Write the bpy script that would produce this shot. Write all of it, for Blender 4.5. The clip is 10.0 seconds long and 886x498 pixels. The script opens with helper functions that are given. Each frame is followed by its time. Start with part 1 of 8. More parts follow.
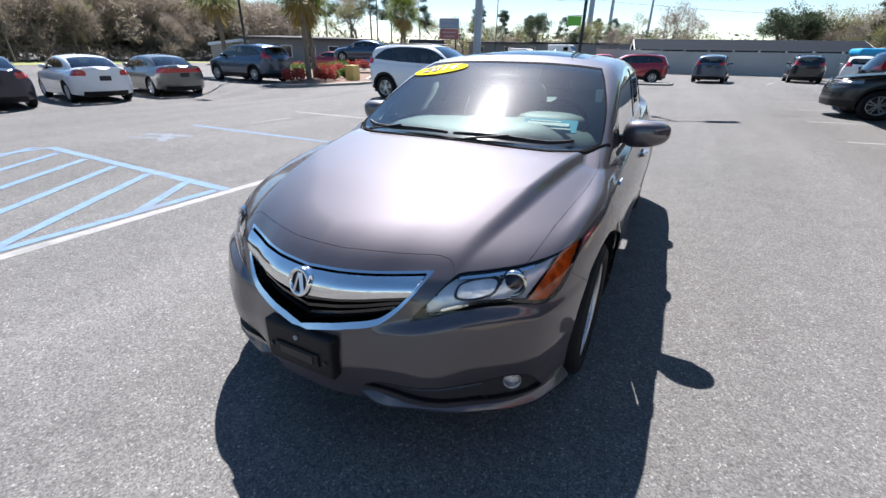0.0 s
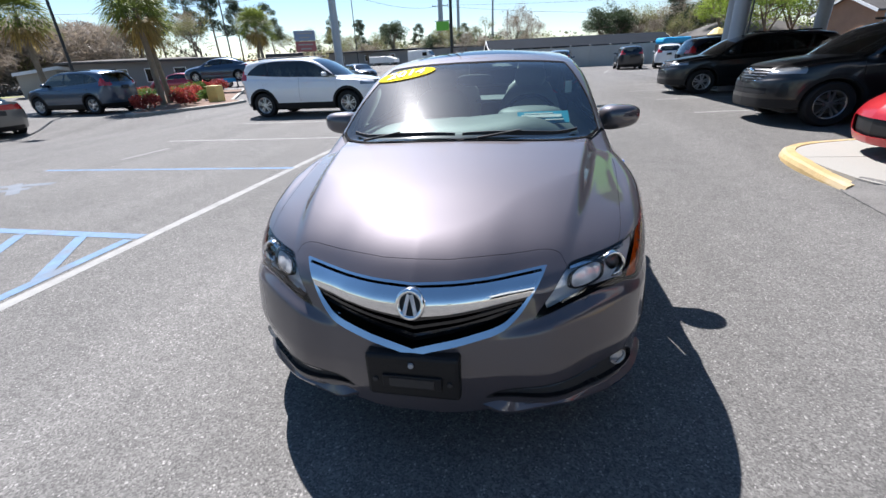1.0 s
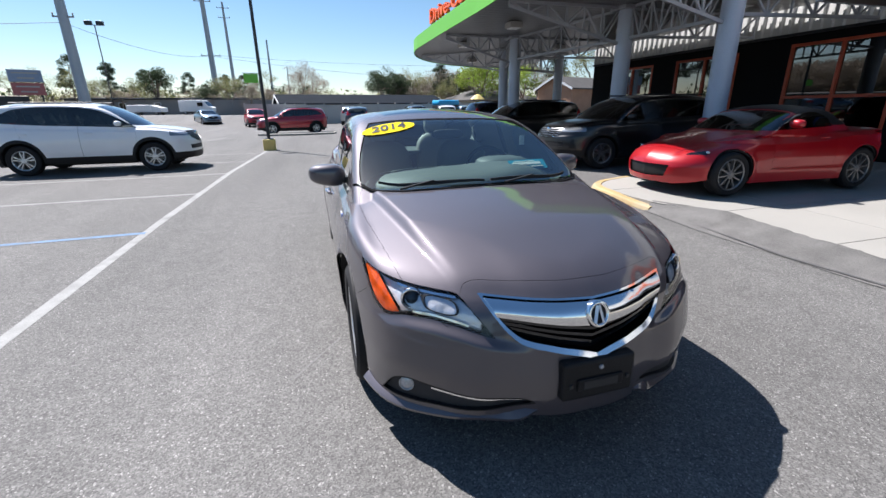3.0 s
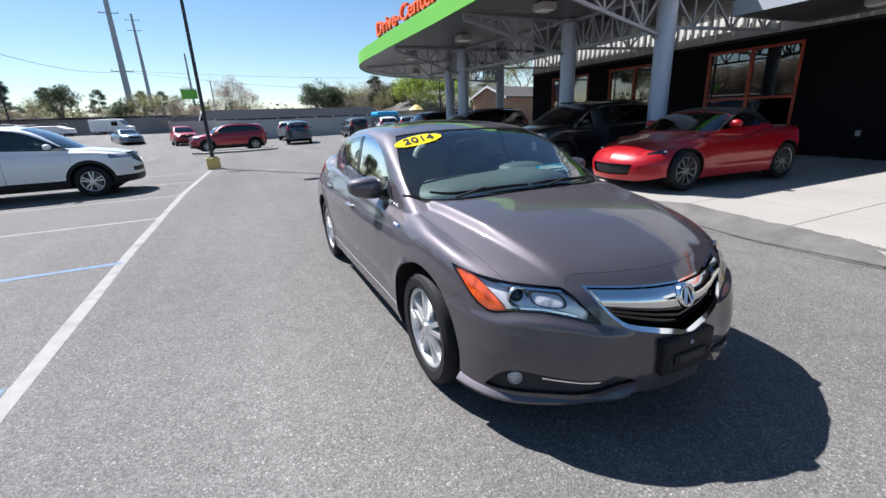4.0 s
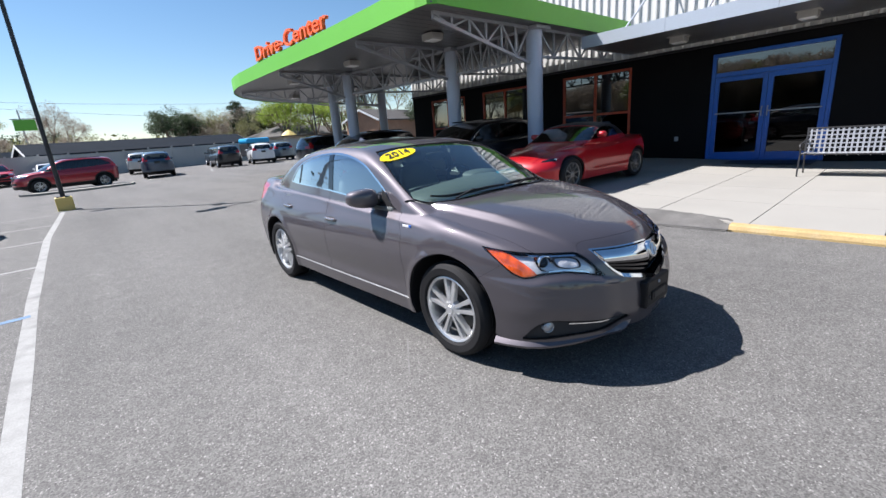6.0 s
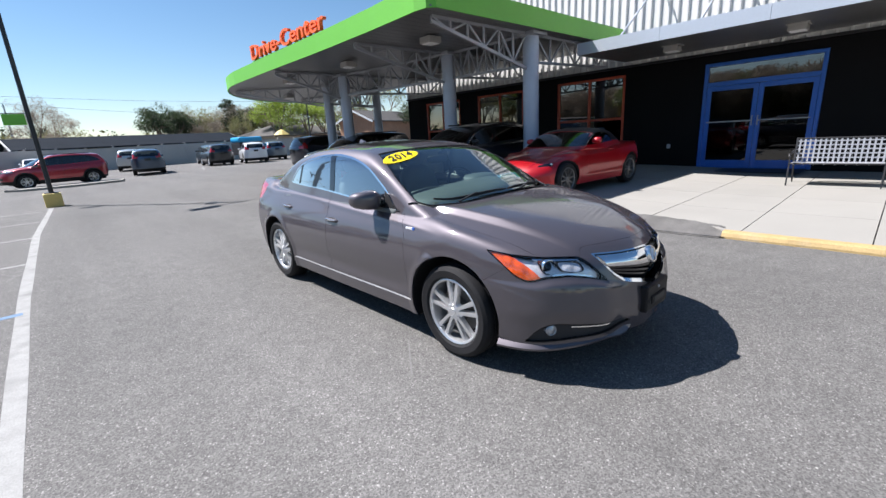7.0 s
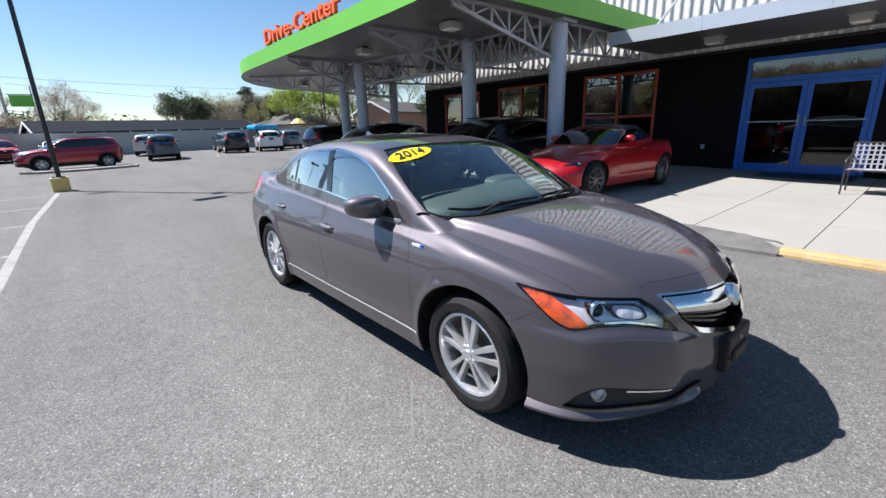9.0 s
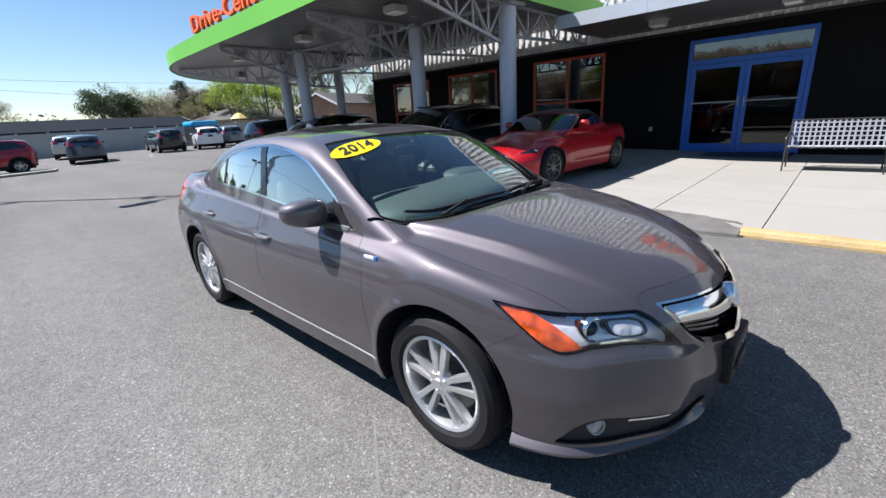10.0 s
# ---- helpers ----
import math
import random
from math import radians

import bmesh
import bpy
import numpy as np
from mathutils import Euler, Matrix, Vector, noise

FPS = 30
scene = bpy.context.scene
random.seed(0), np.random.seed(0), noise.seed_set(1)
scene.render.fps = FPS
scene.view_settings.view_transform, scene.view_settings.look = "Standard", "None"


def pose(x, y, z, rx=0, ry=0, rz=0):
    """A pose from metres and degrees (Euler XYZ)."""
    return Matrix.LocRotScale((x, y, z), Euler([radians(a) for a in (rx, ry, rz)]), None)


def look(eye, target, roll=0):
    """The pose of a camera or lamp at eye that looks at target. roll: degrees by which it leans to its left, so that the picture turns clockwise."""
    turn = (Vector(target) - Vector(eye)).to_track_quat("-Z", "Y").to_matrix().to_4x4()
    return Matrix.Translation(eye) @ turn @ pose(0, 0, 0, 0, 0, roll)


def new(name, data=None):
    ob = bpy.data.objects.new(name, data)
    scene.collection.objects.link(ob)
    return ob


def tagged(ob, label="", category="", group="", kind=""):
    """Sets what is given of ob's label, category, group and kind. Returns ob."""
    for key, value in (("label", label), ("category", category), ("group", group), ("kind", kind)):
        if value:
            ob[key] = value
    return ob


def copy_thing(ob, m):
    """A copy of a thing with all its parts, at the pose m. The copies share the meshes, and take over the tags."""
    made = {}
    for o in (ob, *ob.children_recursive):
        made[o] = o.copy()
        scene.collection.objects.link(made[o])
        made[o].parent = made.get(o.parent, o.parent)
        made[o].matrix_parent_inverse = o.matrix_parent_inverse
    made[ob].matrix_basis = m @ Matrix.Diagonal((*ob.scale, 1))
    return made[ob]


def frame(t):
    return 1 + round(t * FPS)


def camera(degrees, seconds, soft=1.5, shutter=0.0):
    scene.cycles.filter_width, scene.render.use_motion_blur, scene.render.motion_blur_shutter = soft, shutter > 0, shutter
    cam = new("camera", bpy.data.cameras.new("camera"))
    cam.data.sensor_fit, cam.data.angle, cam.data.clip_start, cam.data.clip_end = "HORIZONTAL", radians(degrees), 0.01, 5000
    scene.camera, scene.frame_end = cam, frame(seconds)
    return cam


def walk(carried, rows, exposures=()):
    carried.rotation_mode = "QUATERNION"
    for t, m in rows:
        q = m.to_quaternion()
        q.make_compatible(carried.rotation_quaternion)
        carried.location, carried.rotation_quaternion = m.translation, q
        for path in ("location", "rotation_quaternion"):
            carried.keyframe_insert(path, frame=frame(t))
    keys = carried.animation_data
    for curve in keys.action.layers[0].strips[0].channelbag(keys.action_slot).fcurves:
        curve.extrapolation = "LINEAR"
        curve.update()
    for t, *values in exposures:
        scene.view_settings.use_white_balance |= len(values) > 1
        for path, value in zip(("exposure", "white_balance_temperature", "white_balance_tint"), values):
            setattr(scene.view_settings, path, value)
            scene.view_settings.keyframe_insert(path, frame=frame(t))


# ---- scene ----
cam = camera(92.6, 10.0)
PATH = [
    (0, (-0.025, -0.051, 1.372), (-0.858, 1.563, 0.535), 1.1),
    (0.5, (-0.318, -0.208, 1.382), (-0.948, 1.496, 0.546), 0.6),
    (1, (-0.692, -0.253, 1.354), (-1.058, 1.537, 0.54), -2.9),
    (1.5, (-0.994, -0.345, 1.352), (-1.139, 1.493, 0.576), -0.9),
    (2, (-1.286, -0.389, 1.375), (-1.094, 1.472, 0.669), -0.9),
    (2.5, (-1.637, -0.365, 1.383), (-1.224, 1.478, 0.726), -2.1),
    (2.7, (-1.77, -0.392, 1.389), (-1.315, 1.443, 0.739), -1.0),
    (3.8, (-2.574, -0.239, 1.43), (-1.798, 1.513, 0.856), -2.9),
    (4, (-2.657, -0.231, 1.426), (-1.859, 1.504, 0.833), -2.4),
    (4.5, (-2.961, -0.253, 1.419), (-1.982, 1.395, 0.85), -3.4),
    (5, (-3.212, -0.166, 1.429), (-2.058, 1.389, 0.93), -4.1),
    (5.5, (-3.424, -0.079, 1.434), (-2.212, 1.425, 0.916), -5.0),
    (6, (-3.559, -0.155, 1.423), (-2.289, 1.295, 0.892), -4.5),
    (7.5, (-3.635, -0.034, 1.447), (-2.315, 1.376, 0.928), -2.8),
    (8, (-3.547, 0.149, 1.455), (-2.183, 1.516, 0.934), -2.9),
    (8.5, (-3.413, 0.246, 1.436), (-2.07, 1.629, 0.903), -3.1),
    (9, (-3.221, 0.337, 1.441), (-1.971, 1.798, 0.89), -1.9),
    (9.5, (-3.072, 0.473, 1.428), (-1.766, 1.87, 0.843), -3.6),
    (10, (-2.981, 0.609, 1.427), (-1.6, 1.925, 0.826), -3.6),
]
walk(cam, [(t, look(eye, target, roll)) for t, eye, target, roll in PATH], exposures=((0.0, 1.42, 6250, 14), (1.0, 1.30, 6250, 14), (2.5, 1.20, 6250, 14), (10.0, 1.20, 6250, 14)))

# ---- world and sun ----
SUN_DIR = Vector((-0.457, 0.72, 1.10)).normalized()          # towards the sun
SUN_ELEV = math.asin(SUN_DIR.z)
SUN_ROT = math.atan2(SUN_DIR.x, SUN_DIR.y)
world = bpy.data.worlds.new("sky")
world.use_nodes = True
scene.world = world
wn = world.node_tree
wn.nodes.clear()
w_out = wn.nodes.new("ShaderNodeOutputWorld")
w_bg = wn.nodes.new("ShaderNodeBackground")
w_sky = wn.nodes.new("ShaderNodeTexSky")
w_sky.sky_type = "NISHITA"
w_sky.sun_disc = False
w_sky.sun_elevation, w_sky.sun_rotation = SUN_ELEV, SUN_ROT
w_sky.air_density, w_sky.dust_density, w_sky.ozone_density = 1.0, 0.1, 1.8
w_bg.inputs[1].default_value = 0.056
w_deep = wn.nodes.new("ShaderNodeHueSaturation")
w_deep.inputs["Hue"].default_value, w_deep.inputs["Saturation"].default_value = 0.495, 1.14
wn.links.new(w_sky.outputs[0], w_deep.inputs["Color"])
wn.links.new(w_deep.outputs[0], w_bg.inputs[0])
wn.links.new(w_bg.outputs[0], w_out.inputs[0])
sun = new("sun", bpy.data.lights.new("sun", "SUN"))
sun.data.energy, sun.data.angle, sun.data.color = 5.0, radians(0.53), (1.0, 0.965, 0.92)
sun.matrix_world = look(SUN_DIR * 50, (0, 0, 0))


# ---- materials ----
def material(name, colour, rough=0.5, metal=0.0, vary=0.0, scale=4.0, fine=60.0, bump=0.0, coat=0.0, spec=0.5, coords="Object", stain=0.0, stain_colour=(0.1, 0.09, 0.08), per_object=0.0):
    """Principled surface with mottling at two scales, stains and fine relief."""
    m = bpy.data.materials.new(name)
    m.use_nodes = True
    nt = m.node_tree
    b = nt.nodes["Principled BSDF"]
    b.inputs["Roughness"].default_value = rough
    b.inputs["Metallic"].default_value = metal
    b.inputs["Coat Weight"].default_value = coat
    b.inputs["Coat Roughness"].default_value = 0.03
    b.inputs["Specular IOR Level"].default_value = spec
    b.inputs["Base Color"].default_value = (*colour, 1)
    if vary or bump or stain or per_object:
        tc = nt.nodes.new("ShaderNodeTexCoord")
        n1 = nt.nodes.new("ShaderNodeTexNoise")
        n1.inputs["Scale"].default_value, n1.inputs["Detail"].default_value = scale, 4
        n2 = nt.nodes.new("ShaderNodeTexNoise")
        n2.inputs["Scale"].default_value, n2.inputs["Detail"].default_value = fine, 2
        nt.links.new(tc.outputs[coords], n1.inputs["Vector"])
        nt.links.new(tc.outputs[coords], n2.inputs["Vector"])
        add = nt.nodes.new("ShaderNodeMath")
        add.operation = "ADD"
        nt.links.new(n1.outputs["Fac"], add.inputs[0])
        nt.links.new(n2.outputs["Fac"], add.inputs[1])
        rng = nt.nodes.new("ShaderNodeMapRange")
        rng.inputs["From Min"].default_value, rng.inputs["From Max"].default_value = 0.6, 1.4
        rng.inputs["To Min"].default_value, rng.inputs["To Max"].default_value = 1 - vary, 1 + vary
        nt.links.new(add.outputs[0], rng.inputs["Value"])
        last = rng.outputs[0]
        if per_object:
            oi = nt.nodes.new("ShaderNodeObjectInfo")
            r2 = nt.nodes.new("ShaderNodeMapRange")
            r2.inputs["To Min"].default_value, r2.inputs["To Max"].default_value = 1 - per_object, 1 + per_object
            nt.links.new(oi.outputs["Random"], r2.inputs["Value"])
            mu = nt.nodes.new("ShaderNodeMath")
            mu.operation = "MULTIPLY"
            nt.links.new(last, mu.inputs[0])
            nt.links.new(r2.outputs[0], mu.inputs[1])
            last = mu.outputs[0]
        mul = nt.nodes.new("ShaderNodeVectorMath")
        mul.operation = "SCALE"
        mul.inputs[0].default_value = colour
        nt.links.new(last, mul.inputs["Scale"])
        colour_out = mul.outputs[0]
        if stain:
            n3 = nt.nodes.new("ShaderNodeTexNoise")
            n3.inputs["Scale"].default_value, n3.inputs["Detail"].default_value = scale * 0.35, 5
            nt.links.new(tc.outputs[coords], n3.inputs["Vector"])
            r3 = nt.nodes.new("ShaderNodeMapRange")
            r3.inputs["From Min"].default_value, r3.inputs["From Max"].default_value = 0.52, 0.72
            r3.inputs["To Max"].default_value = stain
            nt.links.new(n3.outputs["Fac"], r3.inputs["Value"])
            mix = nt.nodes.new("ShaderNodeMix")
            mix.data_type = "RGBA"
            mix.inputs["B"].default_value = (*stain_colour, 1)
            nt.links.new(r3.outputs[0], mix.inputs["Factor"])
            nt.links.new(colour_out, mix.inputs["A"])
            colour_out = mix.outputs["Result"]
        nt.links.new(colour_out, b.inputs["Base Color"])
        if bump:
            bp = nt.nodes.new("ShaderNodeBump")
            bp.inputs["Strength"].default_value, bp.inputs["Distance"].default_value = bump, 0.01
            nt.links.new(n2.outputs["Fac"], bp.inputs["Height"])
            nt.links.new(bp.outputs[0], b.inputs["Normal"])
    return m


def asphalt_material():
    """Worn grey asphalt: aggregate specks, soft blotches, darker tyre paths and oil."""
    m = bpy.data.materials.new("asphalt")
    m.use_nodes = True
    nt = m.node_tree
    N, L = nt.nodes.new, nt.links.new
    b = nt.nodes["Principled BSDF"]
    b.inputs["Roughness"].default_value = 0.8
    b.inputs["Specular IOR Level"].default_value = 0.2
    tc = N("ShaderNodeTexCoord")
    big = N("ShaderNodeTexNoise")
    big.inputs["Scale"].default_value, big.inputs["Detail"].default_value = 0.35, 6
    mid = N("ShaderNodeTexNoise")
    mid.inputs["Scale"].default_value, mid.inputs["Detail"].default_value = 6.0, 5
    vor = N("ShaderNodeTexVoronoi")
    vor.inputs["Scale"].default_value = 150.0
    vor2 = N("ShaderNodeTexVoronoi")
    vor2.inputs["Scale"].default_value = 24.0
    stretch = N("ShaderNodeMapping")
    stretch.inputs["Scale"].default_value = (0.9, 0.05, 1.0)
    path = N("ShaderNodeTexNoise")
    path.inputs["Scale"].default_value, path.inputs["Detail"].default_value = 1.0, 3
    for n in (big, mid, vor, vor2, stretch):
        L(tc.outputs["Object"], n.inputs["Vector"])
    L(stretch.outputs[0], path.inputs["Vector"])
    ramp = N("ShaderNodeValToRGB")
    ramp.color_ramp.elements[0].position, ramp.color_ramp.elements[0].color = 0.25, (0.104, 0.101, 0.096, 1)
    ramp.color_ramp.elements[1].position, ramp.color_ramp.elements[1].color = 0.8, (0.160, 0.155, 0.147, 1)
    mx = N("ShaderNodeMath")
    mx.operation = "MULTIPLY_ADD"
    mx.inputs[1].default_value = 0.5
    L(big.outputs["Fac"], mx.inputs[0])
    half = N("ShaderNodeMath")
    half.operation = "MULTIPLY"
    half.inputs[1].default_value = 0.5
    L(mid.outputs["Fac"], half.inputs[0])
    L(half.outputs[0], mx.inputs[2])
    L(mx.outputs[0], ramp.inputs[0])
    # single stones, each with a grey of its own
    sep = N("ShaderNodeSeparateColor")
    L(vor.outputs["Color"], sep.inputs[0])
    grain = N("ShaderNodeMapRange")
    grain.inputs["To Min"].default_value, grain.inputs["To Max"].default_value = 0.62, 1.38
    L(sep.outputs[0], grain.inputs["Value"])
    speck = N("ShaderNodeMapRange")
    speck.inputs["From Min"].default_value, speck.inputs["From Max"].default_value = 0.955, 0.975
    speck.inputs["To Max"].default_value = 1.1
    L(sep.outputs[1], speck.inputs["Value"])
    tot = N("ShaderNodeMath")
    L(grain.outputs[0], tot.inputs[0])
    L(speck.outputs[0], tot.inputs[1])
    tyre = N("ShaderNodeMapRange")
    tyre.inputs["From Min"].default_value, tyre.inputs["From Max"].default_value = 0.35, 0.65
    tyre.inputs["To Min"].default_value, tyre.inputs["To Max"].default_value = 0.88, 1.08
    L(path.outputs["Fac"], tyre.inputs["Value"])
    coarse = N("ShaderNodeTexVoronoi")
    coarse.inputs["Scale"].default_value = 62.0
    L(tc.outputs["Object"], coarse.inputs["Vector"])
    sep3 = N("ShaderNodeSeparateColor")
    L(coarse.outputs["Color"], sep3.inputs[0])
    clump = N("ShaderNodeMapRange")
    clump.inputs["To Min"].default_value, clump.inputs["To Max"].default_value = 0.91, 1.09
    L(sep3.outputs[0], clump.inputs["Value"])
    tot1 = N("ShaderNodeMath")
    tot1.operation = "MULTIPLY"
    L(tot.outputs[0], tot1.inputs[0])
    L(clump.outputs[0], tot1.inputs[1])
    tot2 = N("ShaderNodeMath")
    tot2.operation = "MULTIPLY"
    L(tot1.outputs[0], tot2.inputs[0])
    L(tyre.outputs[0], tot2.inputs[1])
    # light dried spots here and there
    sep2 = N("ShaderNodeSeparateColor")
    L(vor2.outputs["Color"], sep2.inputs[0])
    gate = N("ShaderNodeMapRange")
    gate.inputs["From Min"].default_value, gate.inputs["From Max"].default_value = 0.992, 0.996
    L(sep2.outputs[0], gate.inputs["Value"])
    near = N("ShaderNodeMapRange")
    near.inputs["From Min"].default_value, near.inputs["From Max"].default_value = 0.16, 0.08
    L(vor2.outputs["Distance"], near.inputs["Value"])
    spot = N("ShaderNodeMath")
    spot.operation = "MULTIPLY"
    L(gate.outputs[0], spot.inputs[0])
    L(near.outputs[0], spot.inputs[1])
    sc = N("ShaderNodeVectorMath")
    sc.operation = "SCALE"
    L(ramp.outputs[0], sc.inputs[0])
    L(tot2.outputs[0], sc.inputs["Scale"])
    mix = N("ShaderNodeMix")
    mix.data_type = "RGBA"
    mix.inputs["B"].default_value = (0.42, 0.41, 0.38, 1)
    L(spot.outputs[0], mix.inputs["Factor"])
    L(sc.outputs[0], mix.inputs["A"])
    L(mix.outputs["Result"], b.inputs["Base Color"])
    bp = N("ShaderNodeBump")
    bp.inputs["Strength"].default_value, bp.inputs["Distance"].default_value = 0.9, 0.005
    L(sep.outputs[0], bp.inputs["Height"])
    L(bp.outputs[0], b.inputs["Normal"])
    return m


def glass_material(name, tint, gloss=1.0, rough=0.0):
    """A thin pane: tinted see-through with a mirror gloss that grows at grazing angles."""
    m = bpy.data.materials.new(name)
    m.use_nodes = True
    nt = m.node_tree
    nt.nodes.clear()
    out = nt.nodes.new("ShaderNodeOutputMaterial")
    mix = nt.nodes.new("ShaderNodeMixShader")
    tr = nt.nodes.new("ShaderNodeBsdfTransparent")
    tr.inputs[0].default_value = (*tint, 1)
    gl = nt.nodes.new("ShaderNodeBsdfGlossy")
    gl.inputs["Roughness"].default_value = rough
    fr = nt.nodes.new("ShaderNodeFresnel")
    fr.inputs["IOR"].default_value = 1.55
    k = nt.nodes.new("ShaderNodeMath")
    k.operation = "MULTIPLY"
    k.use_clamp = True
    k.inputs[1].default_value = gloss
    nt.links.new(fr.outputs[0], k.inputs[0])
    nt.links.new(k.outputs[0], mix.inputs[0])
    nt.links.new(tr.outputs[0], mix.inputs[1])
    nt.links.new(gl.outputs[0], mix.inputs[2])
    nt.links.new(mix.outputs[0], out.inputs[0])
    return m


def paint(name, colour, metal=0.0, rough=0.35, coat=1.0):
    """Car paint with a clear coat; metallic ones carry fine flakes."""
    m = material(name, colour, rough, metal, vary=0.05, scale=1.5, fine=900.0, bump=0.0, coat=coat)
    m.node_tree.nodes["Principled BSDF"].inputs["Coat Roughness"].default_value = 0.02
    return m


M_ASPHALT = asphalt_material()
M_CONCRETE = material("concrete", (0.265, 0.254, 0.228), 0.85, vary=0.10, scale=0.8, fine=90, bump=0.25, stain=0.35, stain_colour=(0.32, 0.30, 0.265), per_object=0.03)
M_KERB_YELLOW = material("yellow_kerb_paint", (0.37, 0.265, 0.115), 0.7, vary=0.22, scale=5, fine=60, bump=0.4, stain=0.8, stain_colour=(0.38, 0.33, 0.24))
M_LINE = material("white_line_paint", (0.265, 0.265, 0.255), 0.85, vary=0.22, scale=9, fine=110, bump=0.3, stain=0.9, stain_colour=(0.18, 0.18, 0.175), spec=0.2)
M_LINE_BLUE = material("blue_line_paint", (0.135, 0.21, 0.31), 0.85, vary=0.22, scale=9, fine=110, bump=0.3, stain=0.9, stain_colour=(0.15, 0.165, 0.185), spec=0.2)
M_LINE_FADED = material("faded_line_paint", (0.20, 0.20, 0.195), 0.85, vary=0.25, scale=7, fine=120, stain=0.9, stain_colour=(0.14, 0.14, 0.14))
M_BLUE_FADED = material("faded_blue_paint", (0.125, 0.145, 0.17), 0.85, vary=0.25, scale=7, fine=120, stain=0.9, stain_colour=(0.13, 0.13, 0.14))
M_PATCHED = material("patched_asphalt", (0.138, 0.133, 0.126), 0.85, vary=0.5, scale=2.6, fine=130, bump=0.9, spec=0.15)
M_SCRAPE = material("scraped_asphalt", (0.155, 0.151, 0.146), 0.8, vary=0.3, scale=7, fine=120)
M_DARK_PATCH = material("dark_asphalt", (0.06, 0.06, 0.062), 0.8, vary=0.2, scale=3, fine=150, bump=0.4)
M_GRASS = material("grass", (0.20, 0.21, 0.07), 0.95, vary=0.3, scale=0.4, fine=20, bump=0.5, stain=0.6, stain_colour=(0.26, 0.22, 0.10))
M_BLACK_WALL = material("black_wall", (0.005, 0.005, 0.006), 0.7, spec=0.12, vary=0.2, scale=0.7, fine=60, bump=0.12)
M_SIDING = material("white_metal_siding", (0.58, 0.58, 0.555), 0.45, vary=0.05, scale=0.6, fine=30, stain=0.15, stain_colour=(0.55, 0.54, 0.50))
M_GREEN = material("green_fascia_paint", (0.13, 0.44, 0.040), 0.5, vary=0.05, scale=0.7, fine=25)
M_SOFFIT = material("grey_metal_soffit", (0.17, 0.17, 0.172), 0.34, metal=0.45, vary=0.10, scale=0.6, fine=20)
M_STEEL = material("painted_steel", (0.32, 0.335, 0.36), 0.42, metal=0.25, vary=0.06, scale=1.0, fine=40)
M_COLUMN = material("blue_grey_column_paint", (0.40, 0.45, 0.54), 0.4, metal=0.1, vary=0.07, scale=0.8, fine=40, stain=0.15, stain_colour=(0.28, 0.30, 0.33))
M_ORANGE = material("orange_sign_face", (0.80, 0.13, 0.025), 0.45, vary=0.05, scale=2, fine=30)
M_RED_FRAME = material("rust_red_frame", (0.42, 0.060, 0.022), 0.4, vary=0.08, scale=2, fine=50)
M_BLUE_FRAME = material("blue_door_frame", (0.018, 0.105, 0.44), 0.35, vary=0.06, scale=2, fine=50)
M_AWNING = material("silver_awning_panel", (0.46, 0.50, 0.55), 0.35, metal=0.3, vary=0.05, scale=0.7, fine=30)
M_DARK_METAL = material("dark_metal", (0.03, 0.03, 0.032), 0.5, metal=0.3, vary=0.15, scale=2, fine=60)
M_POLE = material("black_pole_paint", (0.014, 0.016, 0.020), 0.4, vary=0.15, scale=1.5, fine=40)
M_GALV = material("galvanised_steel", (0.36, 0.39, 0.42), 0.55, metal=0.4, vary=0.1, scale=0.3, fine=10)
M_YELLOW = material("yellow_paint", (0.66, 0.50, 0.16), 0.6, vary=0.12, scale=3, fine=60, stain=0.4, stain_colour=(0.45, 0.36, 0.16))
M_FENCE = material("grey_fence", (0.42, 0.41, 0.385), 0.8, vary=0.12, scale=0.5, fine=20, stain=0.4, stain_colour=(0.22, 0.21, 0.19))
M_ROOF = material("dark_shingles", (0.011, 0.016, 0.023), 0.95, spec=0.08, vary=0.2, scale=0.8, fine=14, bump=0.3)
M_HOUSEROOF = material("grey_house_roof", (0.10, 0.095, 0.09), 0.9, vary=0.2, scale=0.8, fine=14, bump=0.3, spec=0.15)
M_BRICK = material("tan_brick", (0.36, 0.20, 0.125), 0.85, vary=0.2, scale=1.2, fine=18, bump=0.3)
M_BEIGE = material("beige_wall", (0.42, 0.37, 0.30), 0.8, vary=0.1, scale=0.6, fine=20)
M_GREYWALL = material("grey_wall", (0.22, 0.215, 0.21), 0.8, vary=0.12, scale=0.5, fine=20)
M_WHITE = material("white_plastic", (0.78, 0.78, 0.77), 0.45, vary=0.04, scale=2, fine=40)
M_CYAN = material("cyan_vehicle_paint", (0.02, 0.32, 0.60), 0.4, vary=0.06, scale=1.0, fine=30)
M_BARK = material("bark", (0.16, 0.12, 0.09), 0.9, vary=0.3, scale=3, fine=30, bump=0.8)
M_PALMBARK = material("palm_bark", (0.20, 0.165, 0.12), 0.9, vary=0.3, scale=4, fine=30, bump=0.8)
M_LAMP = material("lamp_housing", (0.32, 0.31, 0.29), 0.5, vary=0.05, scale=2, fine=40)


